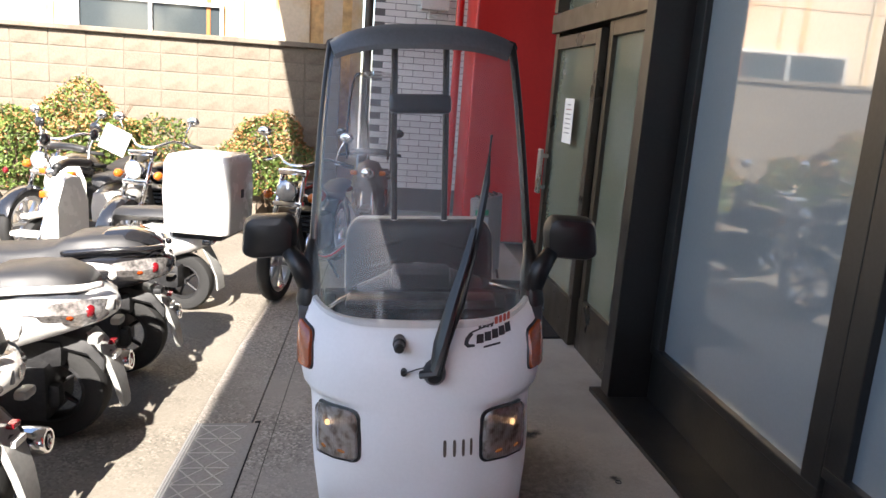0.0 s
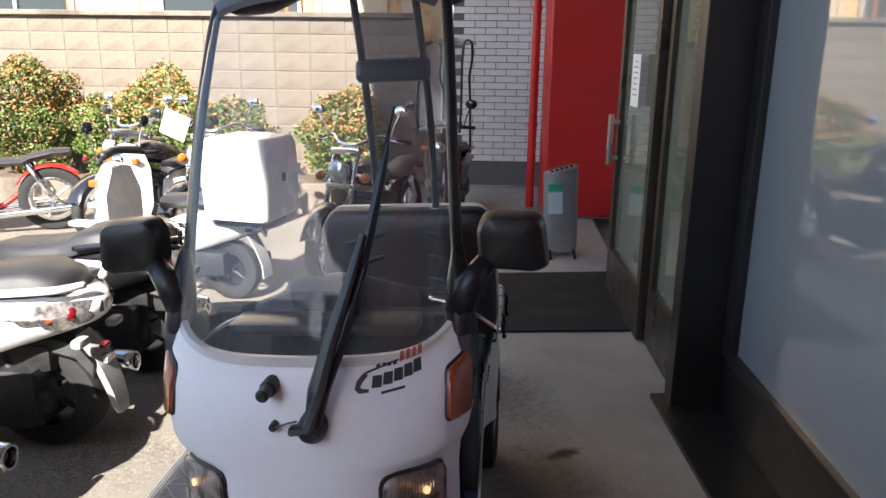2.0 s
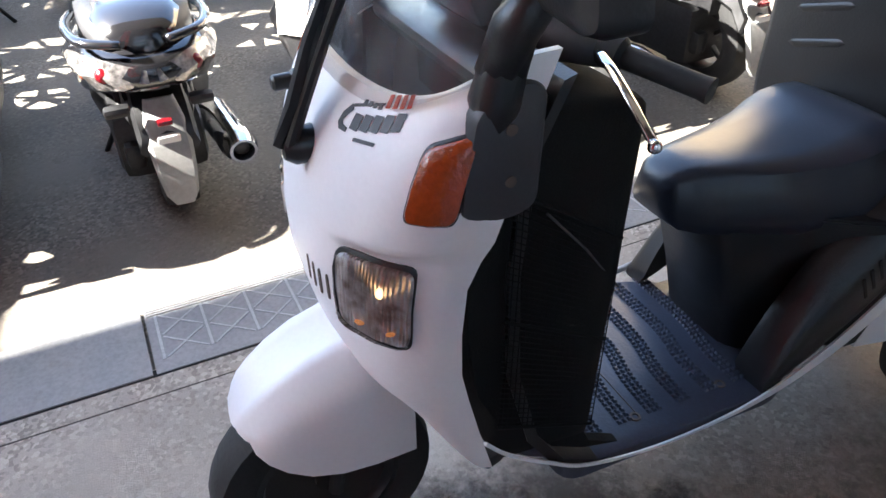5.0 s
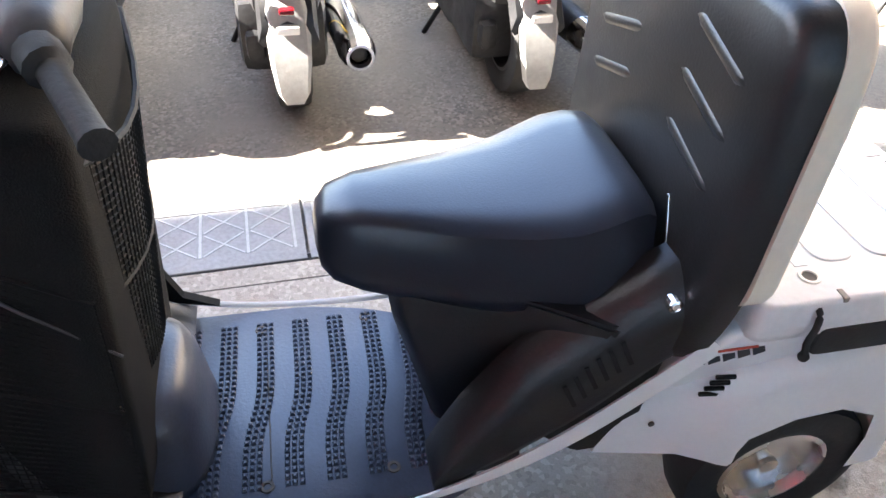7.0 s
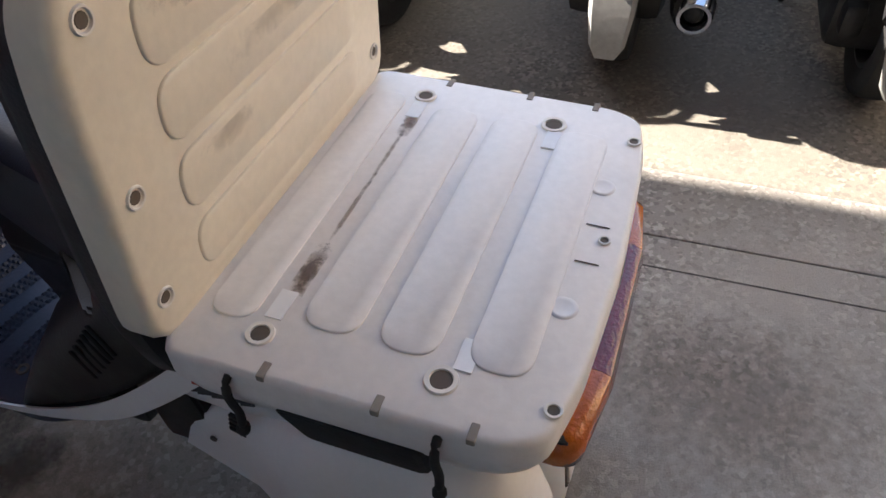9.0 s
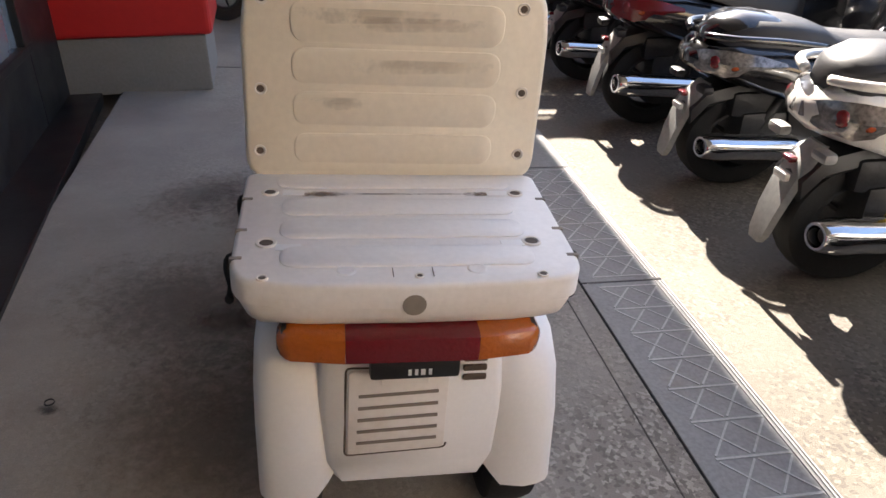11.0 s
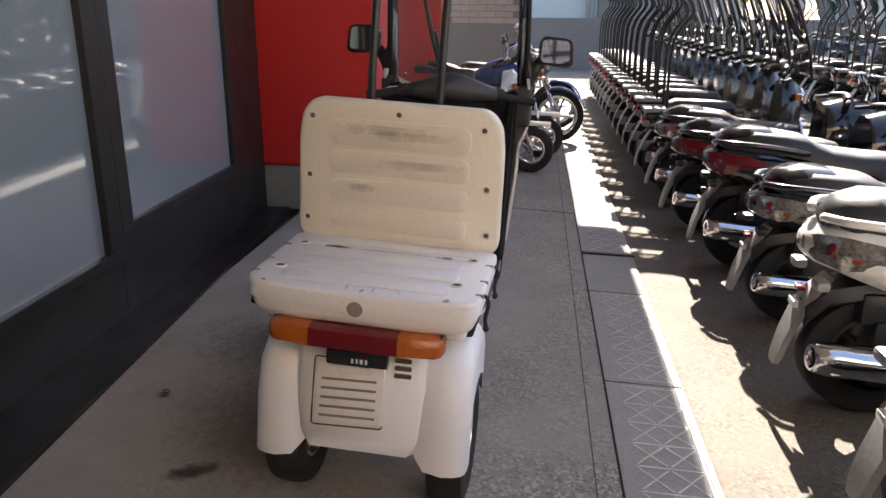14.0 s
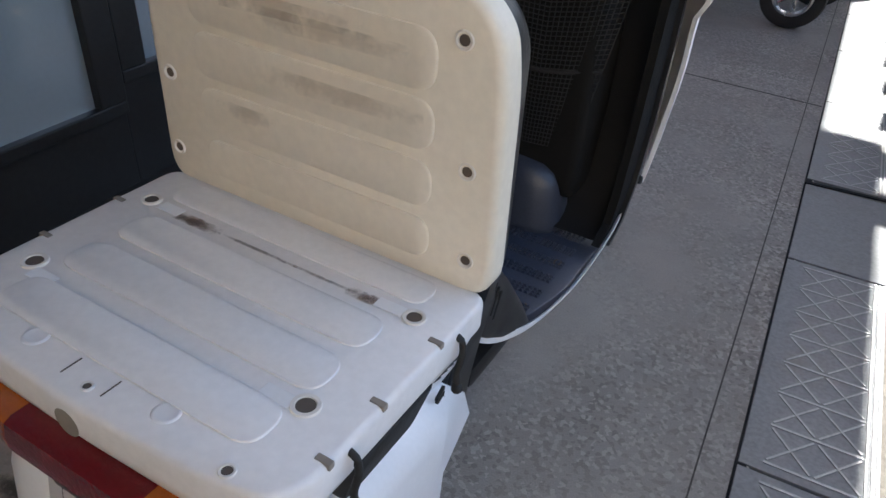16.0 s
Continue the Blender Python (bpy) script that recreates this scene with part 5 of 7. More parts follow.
            part("printed_mark", b, DARKPRINT, sb2)
        b = bmesh.new()
        box(b, s * (0.2856 + slant(0.586)), 0.05, 0.586, 0.0016, 0.07, 0.004, 0, (0, s * -19, 0))
        part("printed_mark", b, REDPRINT, sb2)
        b = bmesh.new()
        spin(b, [(0.0, 0.0), (0.0, 0.006), (0.003, 0.006), (0.003, 0.0)], "x", (0.2425, -0.035, 0.372), 10)
        if s < 0:
            b.transform(Matrix.Scale(-1, 4, (1, 0, 0)))
        part("screw", b, HOLE, sb2)
        # rear fender
        keep, LEAN[0] = LEAN[0], REAR
        b = bmesh.new()
        arch = [(-0.125, 0.29), (-0.09, 0.375), (-0.03, 0.438), (0.04, 0.485), (0.14, 0.528), (0.27, 0.552), (0.38, 0.545), (0.445, 0.495), (0.478, 0.40), (0.50, 0.215), (0.44, 0.205)]
        inn = [(0.435, 0.30), (0.39, 0.37), (0.31, 0.405), (0.22, 0.395), (0.14, 0.355), (0.07, 0.315), (-0.01, 0.285)]
        rings = []
        for xx, k, dr, lift in ((0.12, 0.06, 0.030, 0.075), (0.145, 0.03, 0.024, 0.060), (0.163, 0.012, 0.012, 0.035), (0.185, 0.0, 0.0, 0.010), (0.235, 0.0, 0.0, 0.0), (0.265, 0.012, 0.004, 0.0), (0.285, 0.036, 0.010, 0.0), (0.296, 0.07, 0.020, 0.0), (0.300, 0.11, 0.032, 0.0)):
            front = float(np.interp(xx, (0.235, 0.265, 0.285, 0.296, 0.300), (-0.2, 0.03, 0.075, 0.10, 0.12)))
            rings.append([Vector((s * xx, max(front, y + (0.28 - y) * k * 0.6 - (dr if y > 0.3 else 0)), z - k * max(0, z - 0.2) * 1.3 + (lift if z < 0.25 and y > 0.3 else 0))) for y, z in arch] + [Vector((s * xx, max(front + 0.008, y - (dr if y > 0.4 else 0)), z)) for y, z in inn])
        loft(b, rings)
        part("rear_fender", b, WHITE, t, "white rounded rear fender", smooth=50)
        LEAN[0] = keep
    # rear centre panel
    keep, LEAN[0] = LEAN[0], REAR
    b = bmesh.new()
    rings = []
    for z, y, w in ((0.615, 0.44, 0.17), (0.57, 0.455, 0.17), (0.50, 0.468, 0.175), (0.40, 0.482, 0.18), (0.30, 0.492, 0.17), (0.255, 0.49, 0.15)):
        rings.append([Vector((x, yy, z)) for x, yy in ((-w, y - 0.02), (-w * 0.9, y), (w * 0.9, y), (w, y - 0.02), (w, y - 0.2), (-w, y - 0.2))])
    loft(b, rings)
    rp = part("rear_panel", b, WHITE, t, "white rear panel with grille", smooth=50)
    fy = lambda z: float(np.interp(z, (0.255, 0.30, 0.40, 0.50, 0.57, 0.615), (0.49, 0.492, 0.482, 0.468, 0.455, 0.44)))
    b = bmesh.new()
    o = outline([(-0.062, 0.335), (0.125, 0.329), (0.119, 0.512), (-0.070, 0.505)], 0.01, 3)
    slab(b, o, lambda a, c, d: Vector((a, fy(c) + d, c)), -0.002, 0.006, 0.002)
    gr = part("grille_cover", b, AGED, rp, "cream louvred engine cover", smooth=40)
    b = bmesh.new()
    tube(b, [Vector((p.x, fy(p.y) + 0.001, p.y)) + Vector((0, 0, 0)) for p in outline([(-0.067, 0.331), (0.130, 0.324), (0.124, 0.517), (-0.075, 0.510)], 0.01, 3)] , 0.0022, 4)
    part("seam", b, HOLE, gr)
    for k in range(5):
        z = 0.358 + 0.026 * k
        b = bmesh.new()
        box(b, 0.030 - 0.001 * k, fy(z) + 0.006, z, 0.155 - 0.001 * k, 0.004, 0.006, 0.001, (0, 2, 0))
        part("louvre", b, SLOT, gr, "shaded louvre slot")
    b = bmesh.new()
    box(b, 0.015, fy(0.495) + 0.008, 0.494, 0.09, 0.006, 0.02, 0.002)
    part("latch_plate", b, AGED, gr)
    for k in range(3):
        b = bmesh.new()
        box(b, -0.118, fy(0.5) + 0.003, 0.532 - 0.022 * k, 0.046, 0.008, 0.013, 0.004)
        part("vent_slot", b, HOLE, rp, "dark slatted vent")
    b = bmesh.new()
    box(b, 0.0, 0.492, 0.538, 0.165, 0.03, 0.042, 0.008)
    ph = part("plate_holder", b, DARK, t, "black plate holder under the lamp", smooth=40)
    for k, (x, w) in enumerate(((0.025, 0.006), (0.013, 0.006), (0.001, 0.008), (-0.012, 0.006))):
        b = bmesh.new()
        box(b, x - 0.015, 0.5076, 0.534, w, 0.001, 0.013)
        part("pale_bar", b, WHITE, ph)
    LEAN[0] = keep
    # tail lamp bar
    def lamp_piece(name, x0, x1, m, lab, r0=1.0, r1=1.0):
        bm = bmesh.new()
        rings = []
        ends = ((0, 0.45), (0.006, 0.72), (0.014, 0.9), (0.024, 1.0))
        for x, k in [(x0 + d, q) for d, q in (ends if r0 < 1 else ((0, 1), (0.001, 1)))] + [(x1 - d, q) for d, q in reversed(ends if r1 < 1 else ((0, 1), (0.001, 1)))]:
            bow = 0.025 * (1 - (x / 0.24) ** 2)
            rings.append([Vector((x, 0.475 + bow + 0.03 * k * c, 0.588 + 0.030 * k * s2)) for c, s2 in ((-1.2, 1), (0.5, 1), (0.9, 0.8), (1.05, 0), (0.95, -0.8), (0.5, -1), (-1.2, -1))])
        loft(bm, rings)
        return part(name, bm, m, t, lab, smooth=50)
    lamp_piece("tail_signal", -0.236, -0.118, AMBER, "orange tail signal lens", 0.5, 1)
    lamp_piece("tail_lamp", -0.1175, 0.1175, REDLENS, "dark red tail lamp lens")
    lamp_piece("tail_signal", 0.118, 0.236, AMBER, "orange tail signal lens", 1, 0.5)
    b = bmesh.new()
    box(b, 0, 0.470, 0.588, 0.46, 0.05, 0.056, 0.01)
    part("lamp_housing", b, DARK, t, smooth=40)
    # handlebar, turned a little to the left
    body_lean = LEAN[0]
    LEAN[0] = body_lean @ Matrix.Translation((0, -0.92, 0)) @ Matrix.Rotation(radians(17), 4, "Z") @ Matrix.Translation((0, 0.92, 0))
    b = bmesh.new()
    rings = []
    for x, r in ((-0.19, 0.026), (-0.14, 0.036), (-0.07, 0.055), (0, 0.062), (0.07, 0.055), (0.14, 0.036), (0.19, 0.026)):
        rings.append([Vector((x, -0.91 + r * 1.15 * math.cos(a), 1.105 - 0.02 * abs(x) / 0.19 + r * math.sin(a))) for a in [2 * math.pi * k / 12 for k in range(12)]])
    loft(b, rings)
    hb = part("handlebar_cover", b, GREY, t, "dark grey handlebar cover", smooth="all")
    for s in (-1, 1):
        b = bmesh.new()
        tube(b, [(s * 0.185, -0.91, 1.088), (s * 0.215, -0.905, 1.082), (s * 0.222, -0.902, 1.08), (s * 0.34, -0.885, 1.062), (s * 0.352, -0.883, 1.06)], [0.026, 0.026, 0.017, 0.017, 0.019], 12)
        part("grip", b, RUBBER, t, "black ribbed rubber grip", smooth=50)
        b = bmesh.new()
        tube(b, curve([(s * 0.21, -0.945, 1.095), (s * 0.26, -0.975, 1.085), (s * 0.315, -0.995, 1.055), (s * 0.355, -1.005, 1.025)], 4), 0.0085, 8, 0.6)
        ball(b, (s * 0.357, -1.006, 1.022), 0.010, 0.010, 0.010, 10, 8)
        part("brake_lever", b, CHROME, t, "bright metal brake lever", smooth="all")
    LEAN[0] = body_lean
    b = bmesh.new()
    box(b, 0, -1.03, 1.085, 0.42, 0.10, 0.03, 0.015)
    part("dash_shelf", b, DARK, t, "black dashboard shelf behind the screen", smooth=50)
    b = bmesh.new()
    box(b, 0, -0.99, 1.145, 0.17, 0.06, 0.06, 0.02, (25, 0, 0))
    part("instrument", b, GREY, t, "grey instrument pod", smooth=50)
    # front fender, wheel and fork, steered with the bars
    LEAN[0] = Matrix.Translation((0.027, -1.22, 0)) @ Matrix.Rotation(radians(3), 4, "Z") @ Matrix.Translation((0, 1.135, 0))
    b = bmesh.new()
    rings = []
    for y, zc, zb, w in ((-1.398, 0.452, 0.446, 0.066), (-1.394, 0.468, 0.436, 0.090), (-1.378, 0.494, 0.416, 0.106), (-1.350, 0.524, 0.392, 0.118), (-1.310, 0.552, 0.372, 0.130), (-1.255, 0.579, 0.360, 0.140), (-1.190, 0.597, 0.356, 0.145), (-1.115, 0.605, 0.356, 0.146)):
        h = zc - zb
        half = [(0.0, zc - 0.006), (w * 0.30, zc - 0.001), (w * 0.42, zc + 0.004), (w * 0.52, zc - 0.004), (w * 0.80, zc - h * 0.12 - 0.008), (w * 0.95, zc - h * 0.30), (w, zc - h * 0.62), (w * 0.98, zb)]
        rings.append([Vector((-x, y + 0.02 * (x / w) ** 2, z)) for x, z in reversed(half)] + [Vector((x, y + 0.02 * (x / w) ** 2, z)) for x, z in half[1:]])
    loft(b, rings, closed=False)
    inner = [[p * 1.0 + Vector((-0.006 if p.x > 0.03 else 0.006 if p.x < -0.03 else 0, 0.006, -0.006)) for p in r] for r in rings]
    loft(b, inner, closed=False)
    loft(b, [rings[0], inner[0]], closed=False)
    for e in (0, -1):
        loft(b, [[r[e] for r in rings], [r[e] for r in inner]], closed=False)
    part("front_fender", b, WHITE, t, "white front mudguard with soft ridges", smooth=75)
    wheel(t, (0, -1.245, 0.230), 0.230, 0.112, 0.150, "front_wheel", 0, DARK)
    for s in (-1, 1):
        b = bmesh.new()
        tube(b, [(s * 0.062, -1.24, 0.230), (s * 0.062, -1.17, 0.56)], 0.016, 8)
        part("fork_leg", b, DARK, t, smooth="all")
    LEAN[0] = None
    for s in (-1, 1):
        wheel(t, (s * 0.235 + 0.022, 0.255, 0.195), 0.195, 0.115, 0.112, "rear_wheel", 0, ALLOY)
    b = bmesh.new()
    tube(b, [(-0.2, 0.255, 0.195), (0.2, 0.255, 0.195)], 0.03, 10)
    box(b, 0.02, 0.24, 0.27, 0.24, 0.26, 0.2, 0.03)
    part("rear_axle", b, DARK, t, "dark axle and engine", smooth=40)


DIRTSOFT = soft_stain("groove_dirt", (0.24, 0.16, 0.12), 0.55, (0.9, 0.7, 0), 60)
RUBSOFT = soft_stain("rubbed_grime", (0.50, 0.42, 0.33), 0.30, (1, 0, 0.8), 30)
RIM_HOLE = mat("hole_rim", (0.72, 0.68, 0.63), 0.6, vary=0.05)
trike = thing("covered_scooter", "white three-wheeled delivery scooter with a windscreen, roof and cargo deck", "scooter", TILT)
LEAN[0] = Matrix.Translation((0.027, 0, 0.745)) @ Matrix.Rotation(radians(-0.9), 4, 'Y') @ Matrix.Translation((0, 0, -0.74))
REAR = Matrix.Translation((0.022, 0, 0))   # the rear wheels' unit, which does not lean
make_front(trike)
make_top(trike)
make_body(trike)
LEAN[0] = None

# ---- other motorcycles and scooters ----
BRIGHTRED = mat("bright_red_lens", (0.6, 0.02, 0.025), 0.2, vary=0.15, fine=140, coat=0.5)
SILVER = mat("silver_paint", (0.76, 0.74, 0.70), 0.3, 0.1, vary=0.04, coat=0.6)
GLOSSWHITE = mat("gloss_white", (0.78, 0.77, 0.74), 0.25, vary=0.03, coat=0.6)
GLOSSBLACK = mat("gloss_black", (0.012, 0.012, 0.014), 0.16, vary=0.1, coat=0.8)
BLUEPAINT = mat("blue_paint", (0.03, 0.06, 0.22), 0.25, vary=0.05, coat=0.7)
REDPAINT = mat("red_frame", (0.45, 0.02, 0.015), 0.3, vary=0.05, coat=0.6)
BROWN = mat("brown_paint", (0.05, 0.032, 0.026), 0.3, vary=0.08, coat=0.5)
FLAP = mat("grey_flap", (0.30, 0.30, 0.29), 0.5, vary=0.15, scale=12, bump=0.15)
ENGINE = mat("engine_dark", (0.035, 0.035, 0.037), 0.5, 0.5, vary=0.3, scale=14, bump=0.3)
SEATM = mat("bike_seat", (0.022, 0.022, 0.024), 0.5, vary=0.12, fine=240, bump=0.25)
SMOKE = glass("smoked_lens", (0.75, 0.72, 0.68), ior=1.5)


def section(y, pts):
    """A closed ring at y from (x, z) pairs of the right half, mirrored."""
    return [Vector((x, y, z)) for x, z in pts] + [Vector((-x, y, z)) for x, z in reversed(pts) if x > 1e-4]


def bar(parent, name, pts, r, m, label="", seg=8, n=4):
    bm = bmesh.new()
    tube(bm, curve(pts, n) if len(pts) > 2 else pts, r, seg)
    return part(name, bm, m, parent, label, smooth="all")


WIDE = Matrix.Scale(1.28, 4, (1, 0, 0))


CLEARTAIL = mat("clear_tail_lens", (0.30, 0.28, 0.27), 0.10, 0.55, vary=0.7, scale=26, fine=70, coat=1.0, bump=0.3)


def maxi_scooter(body, label, lens=REDLENS, seat=SEATM, pillion=None, spring=None):
    """A large scooter, nose towards +y, tail at y = 0; wheels on the ground."""
    t = thing("scooter", label, "scooter")
    w = wheel(t, (0, 0.30, 0.262), 0.262, 0.135, 0.165, "rear_wheel", 5, ENGINE)
    wheel(t, (0, 1.62, 0.262), 0.262, 0.11, 0.165, "front_wheel", 5, ALLOY)
    b = bmesh.new()
    loft(b, [section(0.0, ((0, 0.755), (0.035, 0.75), (0.05, 0.72), (0.035, 0.685), (0, 0.675))),
             section(0.05, ((0, 0.79), (0.085, 0.78), (0.115, 0.725), (0.085, 0.655), (0, 0.635))),
             section(0.16, ((0, 0.815), (0.125, 0.80), (0.172, 0.72), (0.14, 0.62), (0, 0.585))),
             section(0.34, ((0, 0.80), (0.15, 0.79), (0.20, 0.70), (0.175, 0.56), (0, 0.52))),
             section(0.60, ((0, 0.73), (0.16, 0.72), (0.215, 0.63), (0.20, 0.48), (0, 0.44))),
             section(0.90, ((0, 0.66), (0.15, 0.65), (0.205, 0.56), (0.20, 0.38), (0, 0.33))),
             section(1.10, ((0, 0.56), (0.10, 0.55), (0.18, 0.46), (0.19, 0.30), (0, 0.25)))])
    b.transform(WIDE)
    bd = part("tail_body", b, body, t, smooth=60)
    # seat, stepped
    b = bmesh.new()
    prof = ((0.10, 0.80, 0.85, 0.09), (0.14, 0.79, 0.885, 0.12), (0.24, 0.79, 0.915, 0.145), (0.40, 0.78, 0.905, 0.158), (0.52, 0.76, 0.885, 0.16), (0.58, 0.74, 0.845, 0.155), (0.66, 0.72, 0.815, 0.16), (0.82, 0.69, 0.795, 0.155), (0.98, 0.65, 0.79, 0.12), (1.06, 0.63, 0.77, 0.08))
    loft(b, [section(y, ((0, zt), (w2 * 0.85, zt - 0.006), (w2 * 1.16, zt - 0.035), (w2 * 1.2, zb), (0, zb - 0.02))) for y, zb, zt, w2 in prof])
    part("seat", b, seat, t, "black stepped seat", smooth=60)
    if pillion:
        b = bmesh.new()
        loft(b, [section(y, ((0, zt), (w2 * 0.75, zt - 0.01), (w2, zt - 0.05), (0, zt - 0.09))) for y, zt, w2 in ((0.055, 0.86, 0.06), (0.10, 0.905, 0.11), (0.2, 0.935, 0.14), (0.32, 0.93, 0.15), (0.37, 0.90, 0.14))])
        part("seat_cowl", b, pillion, t, smooth=60)
    for s in (-1, 1):
        # wrap-round tail lamp
        b = bmesh.new()
        loft(b, [[Vector((s * x, y, z)) for x, y, z in r] for r in (
            ((0.012, -0.003, 0.745), (0.03, -0.002, 0.70), (0.012, -0.003, 0.695)),
            ((0.075, 0.028, 0.775), (0.105, 0.030, 0.722), (0.075, 0.028, 0.668)),
            ((0.135, 0.10, 0.785), (0.166, 0.105, 0.722), (0.135, 0.10, 0.652)),
            ((0.168, 0.23, 0.765), (0.190, 0.235, 0.722), (0.174, 0.23, 0.682)),
            ((0.188, 0.33, 0.735), (0.197, 0.33, 0.722), (0.190, 0.33, 0.712)))])
        b.transform(WIDE)
        lamp = part("tail_lamp", b, lens, t, "wrap-round tail lamp lens", smooth=40)
        b = bmesh.new()
        ball(b, (s * 0.135, 0.068, 0.722), 0.036, 0.028, 0.036, 12, 8)
        part("bulb_cap", b, REDLENS, lamp, "red bulb cap", smooth="all")
        b = bmesh.new()
        ball(b, (s * 0.196, 0.128, 0.716), 0.020, 0.026, 0.026, 12, 8)
        part("bulb_cap", b, DEEPAMBER, lamp, "amber bulb cap", smooth="all")
        bar(t, "grab_rail", [(s * 0.205, 0.52, 0.80), (s * 0.225, 0.30, 0.835), (s * 0.185, 0.10, 0.845), (s * 0.07, 0.04, 0.835)], 0.018, body)
        bar(t, "mirror_stem", [(s * 0.28, 1.40, 1.03), (s * 0.34, 1.40, 1.14), (s * 0.36, 1.39, 1.20)], 0.008, GLOSSBLACK)
        b = bmesh.new()
        ball(b, (s * 0.38, 1.40, 1.22), 0.075, 0.022, 0.045, 12, 8)
        part("mirror", b, GLOSSBLACK, t, "black oval mirror", smooth="all")
        bar(t, "grip", [(s * 0.18, 1.35, 1.03), (s * 0.33, 1.28, 1.0)], 0.017, RUBBER)
        bar(t, "shock_absorber", [(s * 0.12, 0.30, 0.27), (s * 0.125, 0.44, 0.56)], 0.020, spring or ENGINE)
        b = bmesh.new()
        box(b, s * 0.135, 0.045, 0.585, 0.085, 0.05, 0.042, 0.018)
        part("turn_signal", b, FLAP if body is not GLOSSBLACK else ENGINE, t, "pale turn signal", smooth=50)
    # plate hanger and long grey flap
    b = bmesh.new()
    rings = []
    for y, z, w2 in ((0.10, 0.58, 0.05), (0.045, 0.50, 0.07), (0.01, 0.42, 0.074), (-0.02, 0.32, 0.068), (-0.04, 0.22, 0.055), (-0.045, 0.185, 0.036)):
        rings.append([Vector((-w2, y + 0.02, z)), Vector((-w2 * 0.8, y, z)), Vector((w2 * 0.8, y, z)), Vector((w2, y + 0.02, z)), Vector((w2 * 0.8, y + 0.014, z)), Vector((-w2 * 0.8, y + 0.014, z))])
    loft(b, rings)
    fl = part("mud_flap", b, FLAP, t, "grey plastic rear flap", smooth=50)
    b = bmesh.new()
    box(b, 0, 0.005, 0.455, 0.075, 0.02, 0.03, 0.006)
    part("lamp_mount", b, GLOSSWHITE, fl, smooth=40)
    b = bmesh.new()
    box(b, 0, 0.02, 0.52, 0.05, 0.03, 0.022, 0.006)
    part("plate_lamp", b, REDLENS, fl, "small red lamp")
    # engine, swing arm and muffler
    b = bmesh.new()
    box(b, -0.02, 0.72, 0.30, 0.32, 0.95, 0.30, 0.05)
    box(b, -0.12, 0.40, 0.28, 0.07, 0.4, 0.12, 0.03)
    box(b, 0, 0.42, 0.48, 0.24, 0.44, 0.14, 0.04)
    part("engine", b, ENGINE, t, "dark engine and swing arm", smooth=40)
    b = bmesh.new()
    a0, a1 = Vector((0.19, 0.62, 0.27)), Vector((0.235, 0.02, 0.325))
    tube(b, [a0, a0.lerp(a1, 0.12), a0.lerp(a1, 0.3), a0.lerp(a1, 0.82)], [0.03, 0.055, 0.070, 0.066], 16)
    mf = part("muffler", b, ENGINE if body is GLOSSWHITE else CHROME, t, "fat exhaust silencer", smooth=50)
    b = bmesh.new()
    d = (a1 - a0).normalized()
    u, v = frame_of(d)
    rings = []
    for k, r in ((0.80, 0.068), (0.90, 0.068), (0.99, 0.056), (1.005, 0.050), (1.005, 0.040), (0.97, 0.036), (0.9, 0.034)):
        c = a0.lerp(a1, k)
        rings.append([c + u * r * math.cos(2 * math.pi * i / 16) + v * r * math.sin(2 * math.pi * i / 16) for i in range(16)])
    loft(b, rings, cap=False)
    part("muffler_tip", b, CHROME, mf, "polished muffler tip", smooth=40)
    b = bmesh.new()
    c = a0.lerp(a1, 0.95)
    ball(b, c, 0.03, 0.008, 0.03, 10, 6)
    part("muffler_bore", b, BLACK, mf)
    # front apron, floor, screen and bars
    b = bmesh.new()
    loft(b, [section(1.22, ((0, 0.98), (0.10, 0.97), (0.20, 0.80), (0.22, 0.5), (0.16, 0.28), (0, 0.26))),
             section(1.36, ((0, 1.04), (0.12, 1.02), (0.23, 0.82), (0.24, 0.52), (0.15, 0.34), (0, 0.33))),
             section(1.55, ((0, 1.0), (0.12, 0.97), (0.21, 0.82), (0.20, 0.60), (0.12, 0.50), (0, 0.50))),
             section(1.72, ((0, 0.86), (0.07, 0.84), (0.14, 0.76), (0.12, 0.66), (0.06, 0.60), (0, 0.59)))])
    part("front_apron", b, body, t, smooth=60)
    b = bmesh.new()
    box(b, 0, 1.12, 0.28, 0.42, 0.36, 0.07, 0.02)
    part("floor", b, DARK, t, smooth=40)
    # lower fairing added to block sky light and deepen the shade underneath
    b = bmesh.new()
    loft(b, [section(y, ((0, zt), (w2 * 0.8, zt), (w2, (zt + 0.16) / 2 + 0.05), (w2 * 0.8, 0.16), (0, 0.14))) for y, zt, w2 in ((0.46, 0.50, 0.16), (0.60, 0.52, 0.225), (0.95, 0.46, 0.24), (1.30, 0.42, 0.235), (1.42, 0.40, 0.18))])
    part("lower_fairing", b, DARK, t, "black lower fairing added to deepen the shade beneath", smooth=50)
    b = bmesh.new()
    loft(b, [section(y, ((0, zt), (0.085, zt - 0.015), (0.10, zt - 0.07), (0.085, zt - 0.09), (0, zt - 0.05))) for y, zt in ((0.03, 0.47), (0.10, 0.56), (0.26, 0.60), (0.45, 0.56), (0.58, 0.44))])
    part("inner_fender", b, DARK, t, "black inner rear fender", smooth=50)
    b = bmesh.new()
    box(b, 0, 1.62, 0.55, 0.13, 0.42, 0.05, 0.02, (-8, 0, 0))
    part("front_fender", b, body, t, smooth=40)
    bar(t, "fork_leg", [(0.07, 1.62, 0.26), (0.06, 1.50, 0.62)], 0.02, CHROME)
